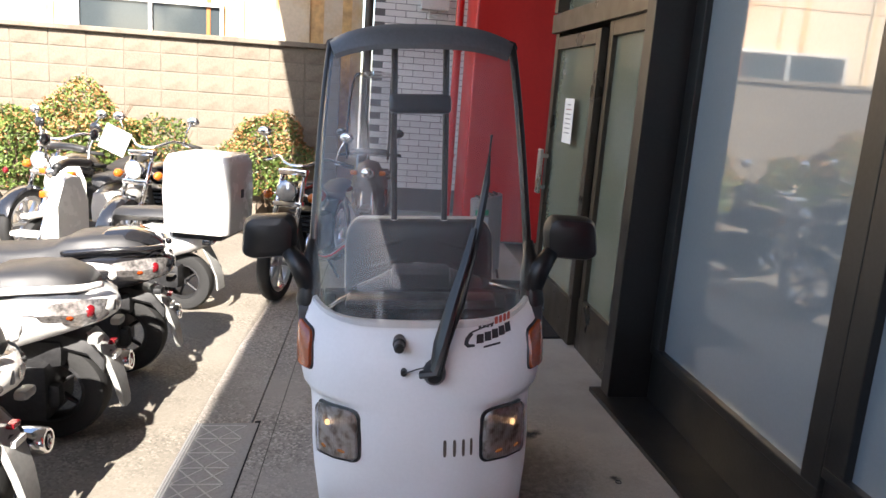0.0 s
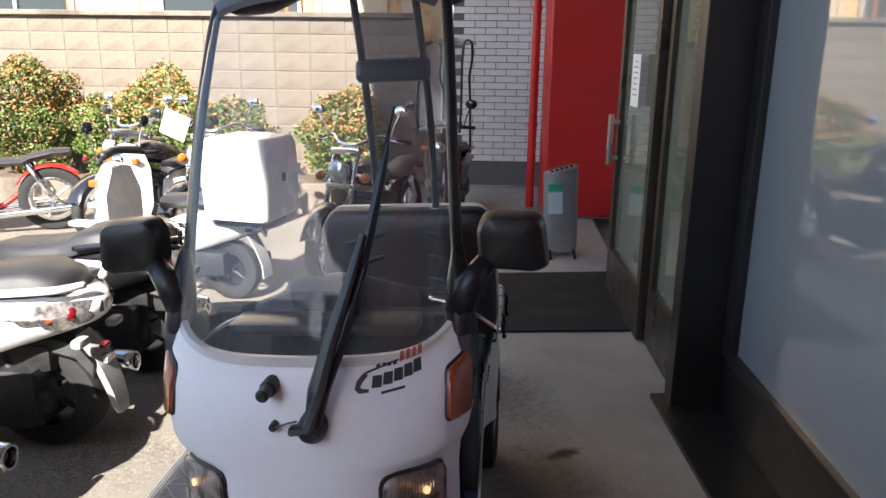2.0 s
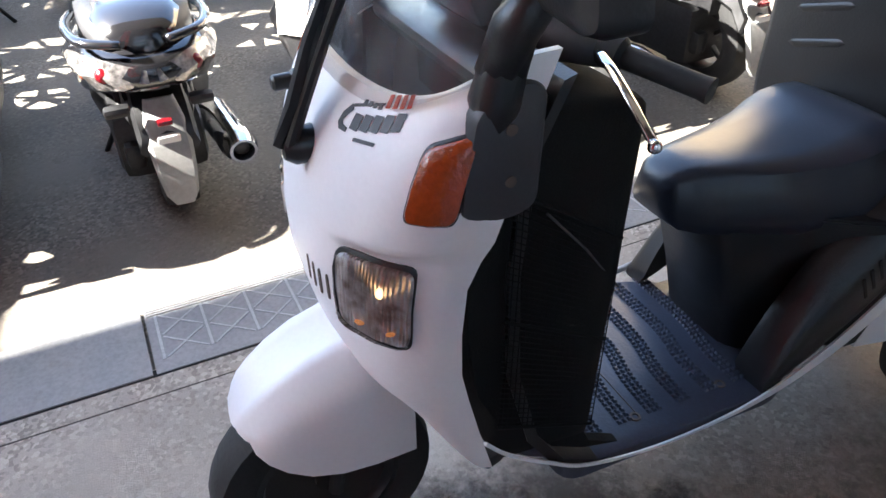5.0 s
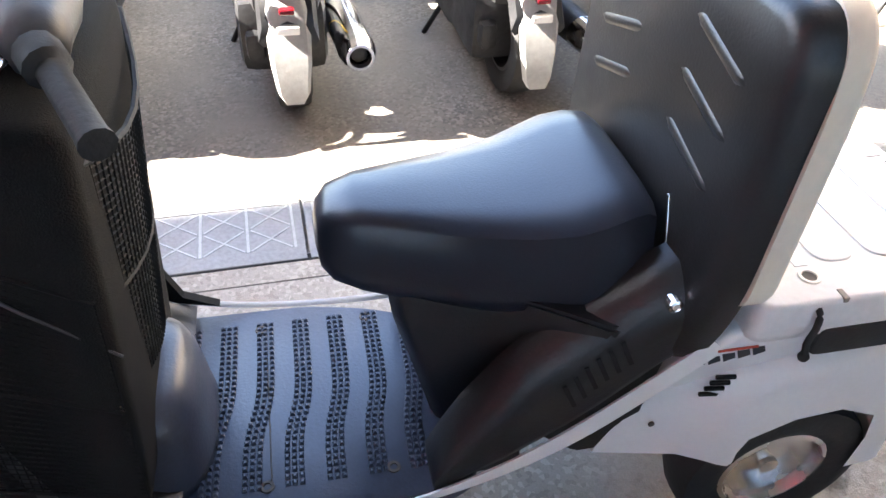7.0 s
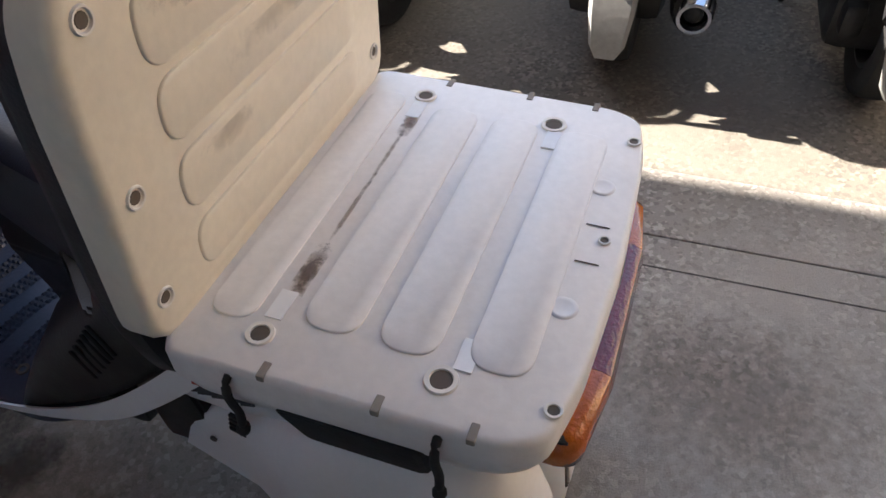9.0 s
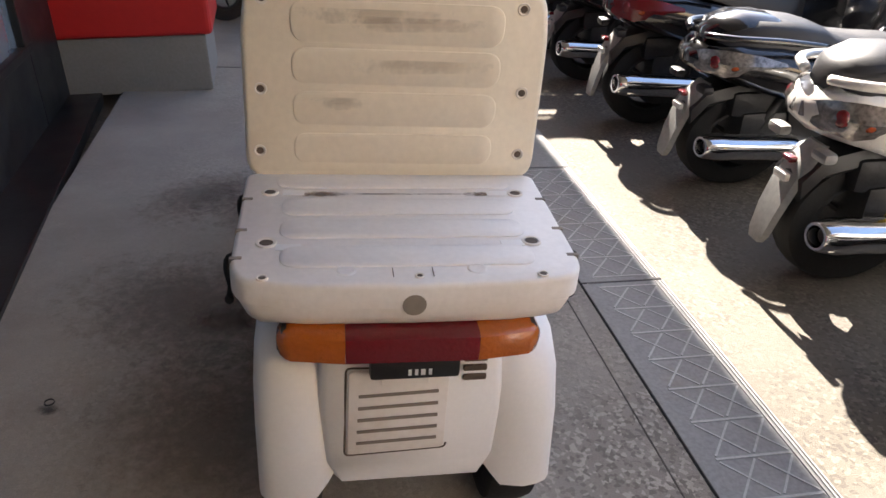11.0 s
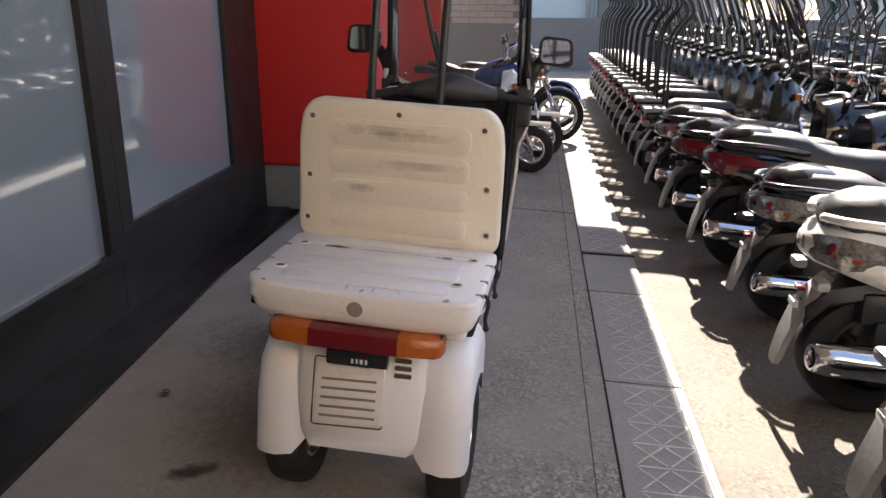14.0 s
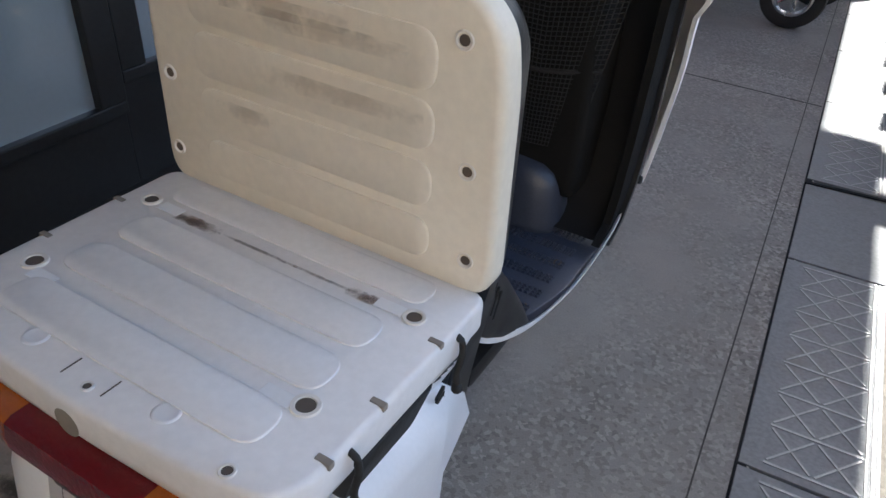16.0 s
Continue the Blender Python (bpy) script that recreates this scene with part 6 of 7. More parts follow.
    bar(t, "fork_leg", [(-0.07, 1.62, 0.26), (-0.06, 1.50, 0.62)], 0.02, CHROME)
    bar(t, "handlebar", [(-0.2, 1.34, 1.03), (0, 1.38, 1.05), (0.2, 1.34, 1.03)], 0.03, DARK)
    b = bmesh.new()
    loft(b, [[Vector((x, 1.56 - 0.10 * k + 0.05 * x * x * 4, 1.0 + 0.24 * k)) for x in (-0.15 + 0.03 * k, -0.08, 0, 0.08, 0.15 - 0.03 * k)] for k in (0, 0.5, 1.0)], closed=False)
    part("fly_screen", b, SMOKE, t, "smoked fly screen", smooth="all")
    b = bmesh.new()
    box(b, 0, 1.73, 0.755, 0.16, 0.05, 0.09, 0.025)
    part("headlamp", b, CHROME, t, smooth=50)
    bar(t, "stand", [(-0.10, 0.75, 0.30), (-0.24, 0.80, 0.0)], 0.012, ENGINE, n=1)
    return t


def cruiser(paint, label, bars="wide", spoked=True, lampr=0.085, screen=False):
    """A naked motorcycle, nose towards +y, front axle at y = 1.55."""
    t = thing("motorcycle", label, "motorcycle")
    wheel(t, (0, 0.10, 0.31), 0.31, 0.13, 0.21, "rear_wheel", 7 if spoked else 5, ALLOY)
    wheel(t, (0, 1.60, 0.31), 0.31, 0.10, 0.235, "front_wheel", 9 if spoked else 5, ALLOY)
    for s in (-1, 1):
        bar(t, "fork_leg", [(s * 0.095, 1.60, 0.31), (s * 0.095, 1.48, 0.56)], 0.030, CHROME, "bright fork leg", 10)
        bar(t, "fork_tube", [(s * 0.095, 1.48, 0.56), (s * 0.095, 1.28, 0.98)], 0.021, CHROME, "", 10)
        b = bmesh.new()
        ball(b, (s * 0.19, 1.36, 0.80), 0.04, 0.05, 0.04, 12, 8)
        part("turn_signal", b, AMBER, t, "round orange turn signal", smooth="all")
        bar(t, "signal_stem", [(s * 0.10, 1.33, 0.82), (s * 0.17, 1.34, 0.80)], 0.010, CHROME)
        wd = 0.40 if bars == "wide" else 0.33
        bar(t, "grip", [(s * (wd - 0.10), 1.02, 1.06), (s * wd, 0.95, 1.03)], 0.018, RUBBER)
        bar(t, "lever", [(s * (wd - 0.13), 1.07, 1.06), (s * (wd - 0.02), 1.03, 1.03)], 0.006, CHROME)
        bar(t, "mirror_stem", [(s * (wd - 0.13), 1.05, 1.07), (s * (wd - 0.09), 1.07, 1.18), (s * (wd - 0.05), 1.05, 1.26)], 0.006, CHROME)
        b = bmesh.new()
        ball(b, (s * (wd - 0.04), 1.05, 1.28), 0.062, 0.020, 0.042, 12, 8)
        part("mirror", b, CHROME, t, "chrome mirror", smooth="all")
        bar(t, "shock_absorber", [(s * 0.12, 0.10, 0.34), (s * 0.12, 0.28, 0.66)], 0.024, CHROME)
        bar(t, "exhaust_pipe", [(s * 0.07, 1.05, 0.45), (s * 0.10, 1.12, 0.30), (s * 0.14, 0.8, 0.19), (s * 0.16, 0.2, 0.22), (s * 0.16, -0.2, 0.25)], 0.034, CHROME, "chrome exhaust pipe", 10)
    bar(t, "handlebar", [(-0.32, 1.0, 1.055), (-0.2, 1.10, 1.09), (-0.08, 1.22, 1.04), (0.08, 1.22, 1.04), (0.2, 1.10, 1.09), (0.32, 1.0, 1.055)], 0.013, CHROME, "chrome handlebar")
    b = bmesh.new()
    box(b, 0, 1.28, 0.99, 0.24, 0.09, 0.05, 0.015)
    part("fork_yoke", b, CHROME, t, smooth=40)
    b = bmesh.new()
    box(b, 0, 1.38, 0.74, 0.24, 0.09, 0.05, 0.015)
    part("fork_yoke", b, CHROME, t, smooth=40)
    b = bmesh.new()
    spin(b, [(1.30, 0.0), (1.31, 0.04), (1.36, lampr * 0.85), (1.43, lampr), (1.445, lampr * 1.02), (1.452, lampr * 0.94)], "y", (0, 0, 0.85), 22)
    hl = part("headlamp", b, CHROME, t, "round chrome headlamp", smooth=40)
    b = bmesh.new()
    spin(b, [(1.448, lampr * 0.94), (1.470, lampr * 0.5), (1.475, 0.0)], "y", (0, 0, 0.85), 22)
    part("lens", b, mat("lamp_lens", (0.5, 0.52, 0.54), 0.08, 0.6, vary=0.2, fine=50, bump=0.5), hl, "clear ribbed lens", smooth="all")
    b = bmesh.new()
    loft(b, [section(y, ((0, zt), (w2 * 0.6, zt - 0.015), (w2, (zt + zb) / 2), (w2 * 0.7, zb), (0, zb))) for y, zt, zb, w2 in ((0.55, 0.72, 0.66, 0.05), (0.65, 0.80, 0.64, 0.11), (0.85, 0.88, 0.64, 0.15), (1.05, 0.89, 0.68, 0.145), (1.18, 0.85, 0.74, 0.07))])
    part("tank", b, paint, t, "painted fuel tank", smooth=60)
    b = bmesh.new()
    loft(b, [section(y, ((0, zt), (w2 * 0.8, zt - 0.01), (w2, zt - 0.04), (0, zt - 0.09))) for y, zt, w2 in ((-0.10, 0.80, 0.08), (0.05, 0.80, 0.12), (0.25, 0.755, 0.13), (0.32, 0.72, 0.15), (0.5, 0.72, 0.16), (0.62, 0.74, 0.09))])
    part("seat", b, SEATM, t, "black seat", smooth=60)
    b = bmesh.new()
    box(b, 0, 0.80, 0.42, 0.26, 0.42, 0.32, 0.05)
    en = part("engine", b, ENGINE, t, "dark finned engine", smooth=40)
    for k in range(5):
        b = bmesh.new()
        box(b, 0, 0.98, 0.44 + 0.04 * k, 0.24, 0.20, 0.014, 0.004, (20, 0, 0))
        part("fin", b, ENGINE, en)
    for y, r, s0, s1, nm in ((0.10, 0.345, 0.15, 0.75, "rear_fender"), (1.60, 0.335, 0.12, 0.60, "front_fender")):
        b = bmesh.new()
        rings = []
        for k in range(9):
            a = math.pi * (s0 + (s1 - s0) * k / 8) if nm == "front_fender" else math.pi * (0.25 + 0.6 * k / 8)
            cy, cz = y - math.cos(a) * r * (-1 if nm == "front_fender" else 1) , 0.31 + math.sin(a) * r
            rings.append([Vector((-0.075, cy, cz - 0.03)), Vector((-0.05, cy, cz)), Vector((0.05, cy, cz)), Vector((0.075, cy, cz - 0.03)), Vector((0.045, cy, cz - 0.012)), Vector((-0.045, cy, cz - 0.012))])
        loft(b, rings)
        part(nm, b, paint, t, smooth=50)
    bar(t, "frame", [(0, 1.25, 0.90), (0, 1.02, 0.30), (0, 0.6, 0.24), (0, 0.3, 0.45), (0, 0.1, 0.62)], 0.025, paint if paint is REDPAINT else ENGINE)
    bar(t, "stand", [(-0.08, 0.75, 0.25), (-0.28, 0.82, 0.0)], 0.012, ENGINE, n=1)
    b = bmesh.new()
    ball(b, (0, -0.22, 0.68), 0.06, 0.03, 0.035, 10, 8)
    part("tail_lamp", b, REDLENS, t, smooth="all")
    b = bmesh.new()
    for k in range(5):
        z = 0.48 + 0.05 * k
        tube(b, [(0.06, 1.10, 0.80), (0.10, 1.20 + 0.02 * k, 0.7), (0.05, 1.3, z + 0.3)], 0.005, 5)
    part("cable", b, BLACK, t)
    return t


def delivery_scooter(label, paint, boxed=False, canopy=False):
    """A small step-through scooter, nose towards +y, tail at y = 0."""
    t = thing("delivery_scooter", label, "scooter")
    wheel(t, (0, 0.22, 0.215), 0.215, 0.10, 0.13, "rear_wheel", 5, ENGINE)
    wheel(t, (0, 1.38, 0.215), 0.215, 0.09, 0.13, "front_wheel", 5, ALLOY)
    b = bmesh.new()
    loft(b, [section(0.0, ((0, 0.64), (0.07, 0.63), (0.09, 0.58), (0.05, 0.52), (0, 0.51))), section(0.15, ((0, 0.66), (0.12, 0.65), (0.15, 0.56), (0.10, 0.46), (0, 0.44))),
             section(0.45, ((0, 0.64), (0.13, 0.63), (0.16, 0.5), (0.13, 0.36), (0, 0.32))), section(0.68, ((0, 0.56), (0.10, 0.55), (0.13, 0.42), (0.12, 0.28), (0, 0.24)))])
    part("tail_body", b, paint, t, smooth=60)
    b = bmesh.new()
    loft(b, [section(y, ((0, zt), (w2 * 0.8, zt - 0.01), (w2, zt - 0.05), (0, zt - 0.11))) for y, zt, w2 in ((0.16, 0.72, 0.10), (0.24, 0.755, 0.135), (0.5, 0.75, 0.14), (0.7, 0.735, 0.10), (0.74, 0.70, 0.06))])
    part("seat", b, SEATM, t, "black seat", smooth=60)
    b = bmesh.new()
    box(b, 0, 0.90, 0.26, 0.34, 0.42, 0.06, 0.02)
    part("floor", b, DARK, t, smooth=40)
    b = bmesh.new()
    loft(b, [section(1.07, ((0, 0.92), (0.10, 0.90), (0.19, 0.72), (0.19, 0.42), (0.12, 0.26), (0, 0.25))), section(1.16, ((0, 0.94), (0.09, 0.92), (0.17, 0.72), (0.17, 0.45), (0.10, 0.36), (0, 0.35))), section(1.25, ((0, 0.86), (0.05, 0.84), (0.09, 0.72), (0.09, 0.55), (0.05, 0.5), (0, 0.5)))])
    part("front_apron", b, paint, t, smooth=60)
    b = bmesh.new()
    box(b, 0, 1.38, 0.46, 0.11, 0.34, 0.04, 0.018)
    part("front_fender", b, paint, t, smooth=40)
    for s in (-1, 1):
        bar(t, "fork_leg", [(s * 0.06, 1.38, 0.215), (s * 0.05, 1.26, 0.60)], 0.016, CHROME)
        bar(t, "grip", [(s * 0.16, 1.08, 0.99), (s * 0.32, 1.0, 0.97)], 0.017, RUBBER)
        bar(t, "mirror_stem", [(s * 0.22, 1.08, 0.99), (s * 0.26, 1.09, 1.10), (s * 0.29, 1.07, 1.18)], 0.006, CHROME if not canopy else BLACK)
        b = bmesh.new()
        ball(b, (s * 0.30, 1.07, 1.205), 0.058, 0.018, 0.045, 12, 8)
        part("mirror", b, GLOSSBLACK, t, smooth="all")
        b = bmesh.new()
        box(b, s * 0.11, 0.0, 0.55, 0.07, 0.06, 0.045, 0.014)
        part("turn_signal", b, FLAP if canopy else CHROME, t, smooth=50)
        b = bmesh.new()
        box(b, s * 0.15, 1.19, 0.80, 0.07, 0.05, 0.05, 0.015)
        part("turn_signal", b, AMBER, t, smooth=50)
    bar(t, "handlebar", [(-0.2, 1.06, 1.0), (0, 1.10, 1.02), (0.2, 1.06, 1.0)], 0.032, DARK)
    b = bmesh.new()
    ball(b, (0, 1.24, 0.80), 0.075, 0.045, 0.06, 14, 10)
    part("headlamp", b, CHROME, t, "round headlamp", smooth="all")
    b = bmesh.new()
    box(b, 0, -0.01, 0.57, 0.12, 0.05, 0.07, 0.02)
    part("tail_lamp", b, BRIGHTRED if canopy else REDLENS, t, "bright red tail lamp", smooth=50)
    b = bmesh.new()
    loft(b, [[Vector((x, y, z)) for x in (-0.06, 0.06)] + [Vector((x, y + 0.012, z)) for x in (0.06, -0.06)] for y, z in ((0.06, 0.50), (0.0, 0.40), (-0.05, 0.28), (-0.06, 0.18))])
    part("mud_flap", b, FLAP, t, smooth=50)
    b = bmesh.new()
    box(b, -0.02, 0.42, 0.27, 0.22, 0.42, 0.18, 0.04)
    part("engine", b, ENGINE, t, smooth=40)
    bar(t, "muffler", [(0.13, 0.50, 0.24), (0.15, 0.35, 0.25), (0.155, 0.02, 0.28)], 0.045, FLAP if canopy else ENGINE, "exhaust silencer", 12)
    bar(t, "stand", [(-0.08, 0.55, 0.22), (-0.16, 0.52, 0.0)], 0.012, ENGINE, n=1)
    if boxed:
        b = bmesh.new()
        loft(b, [[Vector((x * k, 0.02 + y * k, z)) for x, y in outline([(-0.26, -0.23), (0.26, -0.23), (0.26, 0.26), (-0.26, 0.26)], 0.06)] for z, k in ((0.625, 0.93), (0.64, 0.97), (0.9, 1.0), (1.11, 0.96), (1.16, 0.88), (1.17, 0.80))])
        bx = part("cargo_box", b, GLOSSWHITE, t, "large white plastic delivery box", smooth=50)
        b = bmesh.new()
        box(b, 0, -0.205, 0.9, 0.05, 0.02, 0.06, 0.006)
        part("latch", b, DARK, bx)
        b = bmesh.new()
        box(b, 0, 0.05, 0.60, 0.36, 0.36, 0.05, 0.01)
        part("carrier", b, DARK, t)
    if canopy:
        for s in (-1, 1):
            bar(t, "canopy_post", [(s * 0.13, 0.16, 0.62), (s * 0.14, 0.16, 1.20), (s * 0.16, 0.30, 1.45), (s * 0.17, 0.16, 1.62), (s * 0.17, 0.14, 1.78)], 0.014, BLACK, "black bent canopy post", 6)
            bar(t, "canopy_rail", [(s * 0.17, 0.10, 1.79), (s * 0.19, 0.55, 1.82), (s * 0.20, 0.85, 1.76), (s * 0.21, 1.05, 1.55), (s * 0.22, 1.2, 1.20), (s * 0.21, 1.26, 0.95)], 0.013, BLACK, "", 6)
        b = bmesh.new()
        loft(b, [[Vector((x, y, z + 0.02 * (1 - (x / 0.2) ** 2))) for x in (-0.19, -0.1, 0, 0.1, 0.19)] for y, z in ((0.85, 1.76), (1.05, 1.55), (1.2, 1.20), (1.26, 0.96))], closed=False)
        o = part("windscreen", b, SHIELD, t, "clear curved windscreen", smooth="all")
        b = bmesh.new()
        loft(b, [[Vector((x, y, z + 0.03 * (1 - (x / 0.2) ** 2))) for x in (-0.2, -0.1, 0, 0.1, 0.2)] for y, z in ((0.06, 1.79), (0.55, 1.82), (0.85, 1.765))], closed=False)
        sm = part("roof_sheet", b, SMOKE, t, "smoked roof sheet", smooth="all")
        b = bmesh.new()
        box(b, 0, 0.12, 1.79, 0.42, 0.05, 0.02, 0.006)
        part("roof_edge", b, FLAP, t)
        b = bmesh.new()
        box(b, 0, 0.10, 0.665, 0.30, 0.26, 0.035, 0.01)
        part("rack", b, FLAP, t, "pale grey rear rack")
    return t


def tail_at(y):
    return -1.38 + 0.09 * min(1.6, max(0.0, -1.45 - y)) + 0.035 * max(0.0, -3.05 - y)


LOW = Matrix.Diagonal((1.0, 1.0, 0.92, 1.0))


ROW = "scooters in the yard row"
w1 = maxi_scooter(GLOSSWHITE, "white maxi scooter with black seat and red and amber tail lamps", CLEARTAIL)
w1.matrix_basis = yard(tail_at(0.2), 0.27, 0, 0, 0, 92) @ LOW
w1["group"] = ROW
w2 = maxi_scooter(SILVER, "pale silver maxi scooter with black seat and clear tail lamps", CLEARTAIL, pillion=SEATM, spring=mat("gold_spring", (0.6, 0.42, 0.05), 0.35, 0.6))
w2.matrix_basis = yard(tail_at(-0.7), -0.60, 0, 0, 0, 90) @ LOW
w2["group"] = ROW
k1 = maxi_scooter(GLOSSBLACK, "black maxi scooter with clear tail lamps", CLEARTAIL, pillion=GLOSSBLACK)
k1.matrix_basis = yard(tail_at(1.03), 1.08, 0, 0, 0, 94) @ LOW
k1["group"] = ROW
k2 = maxi_scooter(GLOSSBLACK, "black maxi scooter with dark red tail lamps", REDLENS, pillion=GLOSSBLACK)
k2.matrix_basis = yard(tail_at(-2.29), -2.29, 0, 0, 0, 89) @ LOW
k2["group"] = ROW
copy_thing(k1, yard(tail_at(-1.45), -1.45, 0, 0, 0, 91) @ LOW)
copy_thing(k2, yard(tail_at(-3.12), -3.12, 0, 0, 0, 91) @ LOW)
copy_thing(k1, yard(tail_at(-3.93), -3.93, 0, 0, 0, 90) @ LOW)


def tall(k):
    """Canopies grow a little taller along the row."""
    return Matrix.Diagonal((1.0, 1.0, k, 1.0))


# screened delivery scooters in long rows
cano = delivery_scooter("black delivery scooter with a bent canopy frame and red tail lamp", GLOSSBLACK, canopy=True)
cano.matrix_basis = yard(tail_at(-4.5), -4.55, 0, 0, 0, 90) @ tall(1.035)
cano["group"] = "canopy scooters in rows"
rnd = random.Random(4)
for k in range(1, 15):
    y = -4.55 - 0.58 * k
    copy_thing(cano, yard(tail_at(y), y, 0, 0, 0, 90 + rnd.uniform(-2, 2)) @ tall(1.035 + 0.007 * k))
for k in range(16):
    y = -4.2 - 0.66 * k
    copy_thing(cano, yard(-4.45 + rnd.uniform(-0.1, 0.1) + 0.02 * k, y, 0, 0, 0, 90 + rnd.uniform(-3, 3)) @ tall(1.045 + 0.005 * k))
for k in range(9):
    y = -3.0 - 0.9 * k
    copy_thing(cano, yard(-7.3 + rnd.uniform(-0.1, 0.1), y, 0, 0, 0, 90 + rnd.uniform(-4, 4)) @ tall(1.05))
# bikes that face the row
nk = cruiser(GLOSSBLACK, "black naked motorcycle with chrome trim", "wide")
nk.matrix_basis = yard(-5.0, -0.55, 0, 0, 0, -88)
nk["group"] = "motorcycles behind the row"
for k, (x, y, a) in enumerate(((-4.95, -1.15, -92), (-5.1, -1.8, -86), (-4.95, -2.4, -90), (-5.0, -3.05, -94), (-5.05, -3.65, -90), (-5.0, 0.1, -90), (-5.0, 0.75, -87))):
    copy_thing(nk, yard(x, y, 0, 0, 0, a))
nb = cruiser(BLUEPAINT, "blue naked motorcycle with alloy wheels", "narrow", False)
nb.matrix_basis = on_apron(1.22, -6.6, 0, 0, 0, 92)
nb["group"] = "motorcycles beside the column"
copy_thing(nb, yard(-7.5, -1.0, 0, 0, 0, -88))
copy_thing(nb, yard(-7.6, -2.0, 0, 0, 0, -93))
copy_thing(nb, on_apron(1.25, -7.6, 0, 0, 0, 95))
sc = delivery_scooter("silver and black commuter scooter with alloy wheels", SILVER)
sc.matrix_basis = on_apron(1.2, -4.72, 0, 0, 0, 92)
sc["group"] = "motorcycles beside the column"
copy_thing(sc, on_apron(1.12, -5.5, 0, 0, 0, 93))
copy_thing(sc, yard(-8.2, -3.4, 0, 0, 0, -92))
copy_thing(sc, on_apron(1.2, -8.6, 0, 0, 0, 90))

# ---- back of the yard ----
bx = delivery_scooter("white delivery scooter with a large white cargo box", GLOSSWHITE, boxed=True)
bx.matrix_basis = yard(-1.47, 2.28, 0, 0, 0, 82)
c1 = cruiser(GLOSSBLACK, "black cruiser motorcycle with chrome forks and round headlamp")
c1.matrix_basis = yard(-0.75, 4.25, 0, 0, 0, 168)
c1["group"] = "cruisers at the yard end"
copy_thing(c1, yard(-2.25, 4.95, 0, 0, 0, 170))
copy_thing(c1, yard(-3.05, 5.15, 0, 0, 0, 165))
ws = delivery_scooter("white step-through scooter with a black seat", GLOSSWHITE)
ws.matrix_basis = yard(-2.7, 4.55, 0, 0, 0, 160)
rb = cruiser(REDPAINT, "black motorcycle with a red frame parked by the planter", "narrow", False)
rb.matrix_basis = yard(-4.15, 4.1, 0, 0, 0, 118)
copy_thing(nk, yard(-5.3, 2.6, 0, 0, 0, 165))
brown = delivery_scooter("dark brown covered scooter with windscreen beside the tiled wall", BROWN, canopy=True)
brown.matrix_basis = on_apron(-0.40, 5.85, 0, 0, 0, 176)
tag = bmesh.new()
box(tag, -2.62, 3.45, 1.02, 0.22, 0.01, 0.24, 0.003, (20, 25, 10))
tagged(part("paper_tag", tag, bpy.data.materials["paper"]), "white paper price card hanging on a motorcycle", "card")

# ---- planting before the block wall ----
LEAF = mat("leaf_green", (0.10, 0.15, 0.03), 0.55, vary=0.35, scale=3, island=0.5)
DRYLEAF = mat("leaf_reddish", (0.36, 0.18, 0.07), 0.6, vary=0.3, scale=3, island=0.45)
b = bmesh.new()
box(b, -5.6, 5.35, 0.08, 8.5, 0.10, 0.34, 0.01)
tagged(part("planter_kerb", b, BLOCK, m=MB), "low concrete planter kerb", "kerb", kind="structure")
b = bmesh.new()
box(b, -5.6, 5.95, 0.04, 8.5, 1.1, 0.25)
tagged(part("soil", b, mat("soil", (0.11, 0.08, 0.055), 0.95, vary=0.4, bump=1), m=MB), "dry brown planter soil", "soil", kind="structure")


TWIG = mat("twig", (0.12, 0.08, 0.05), 0.9)


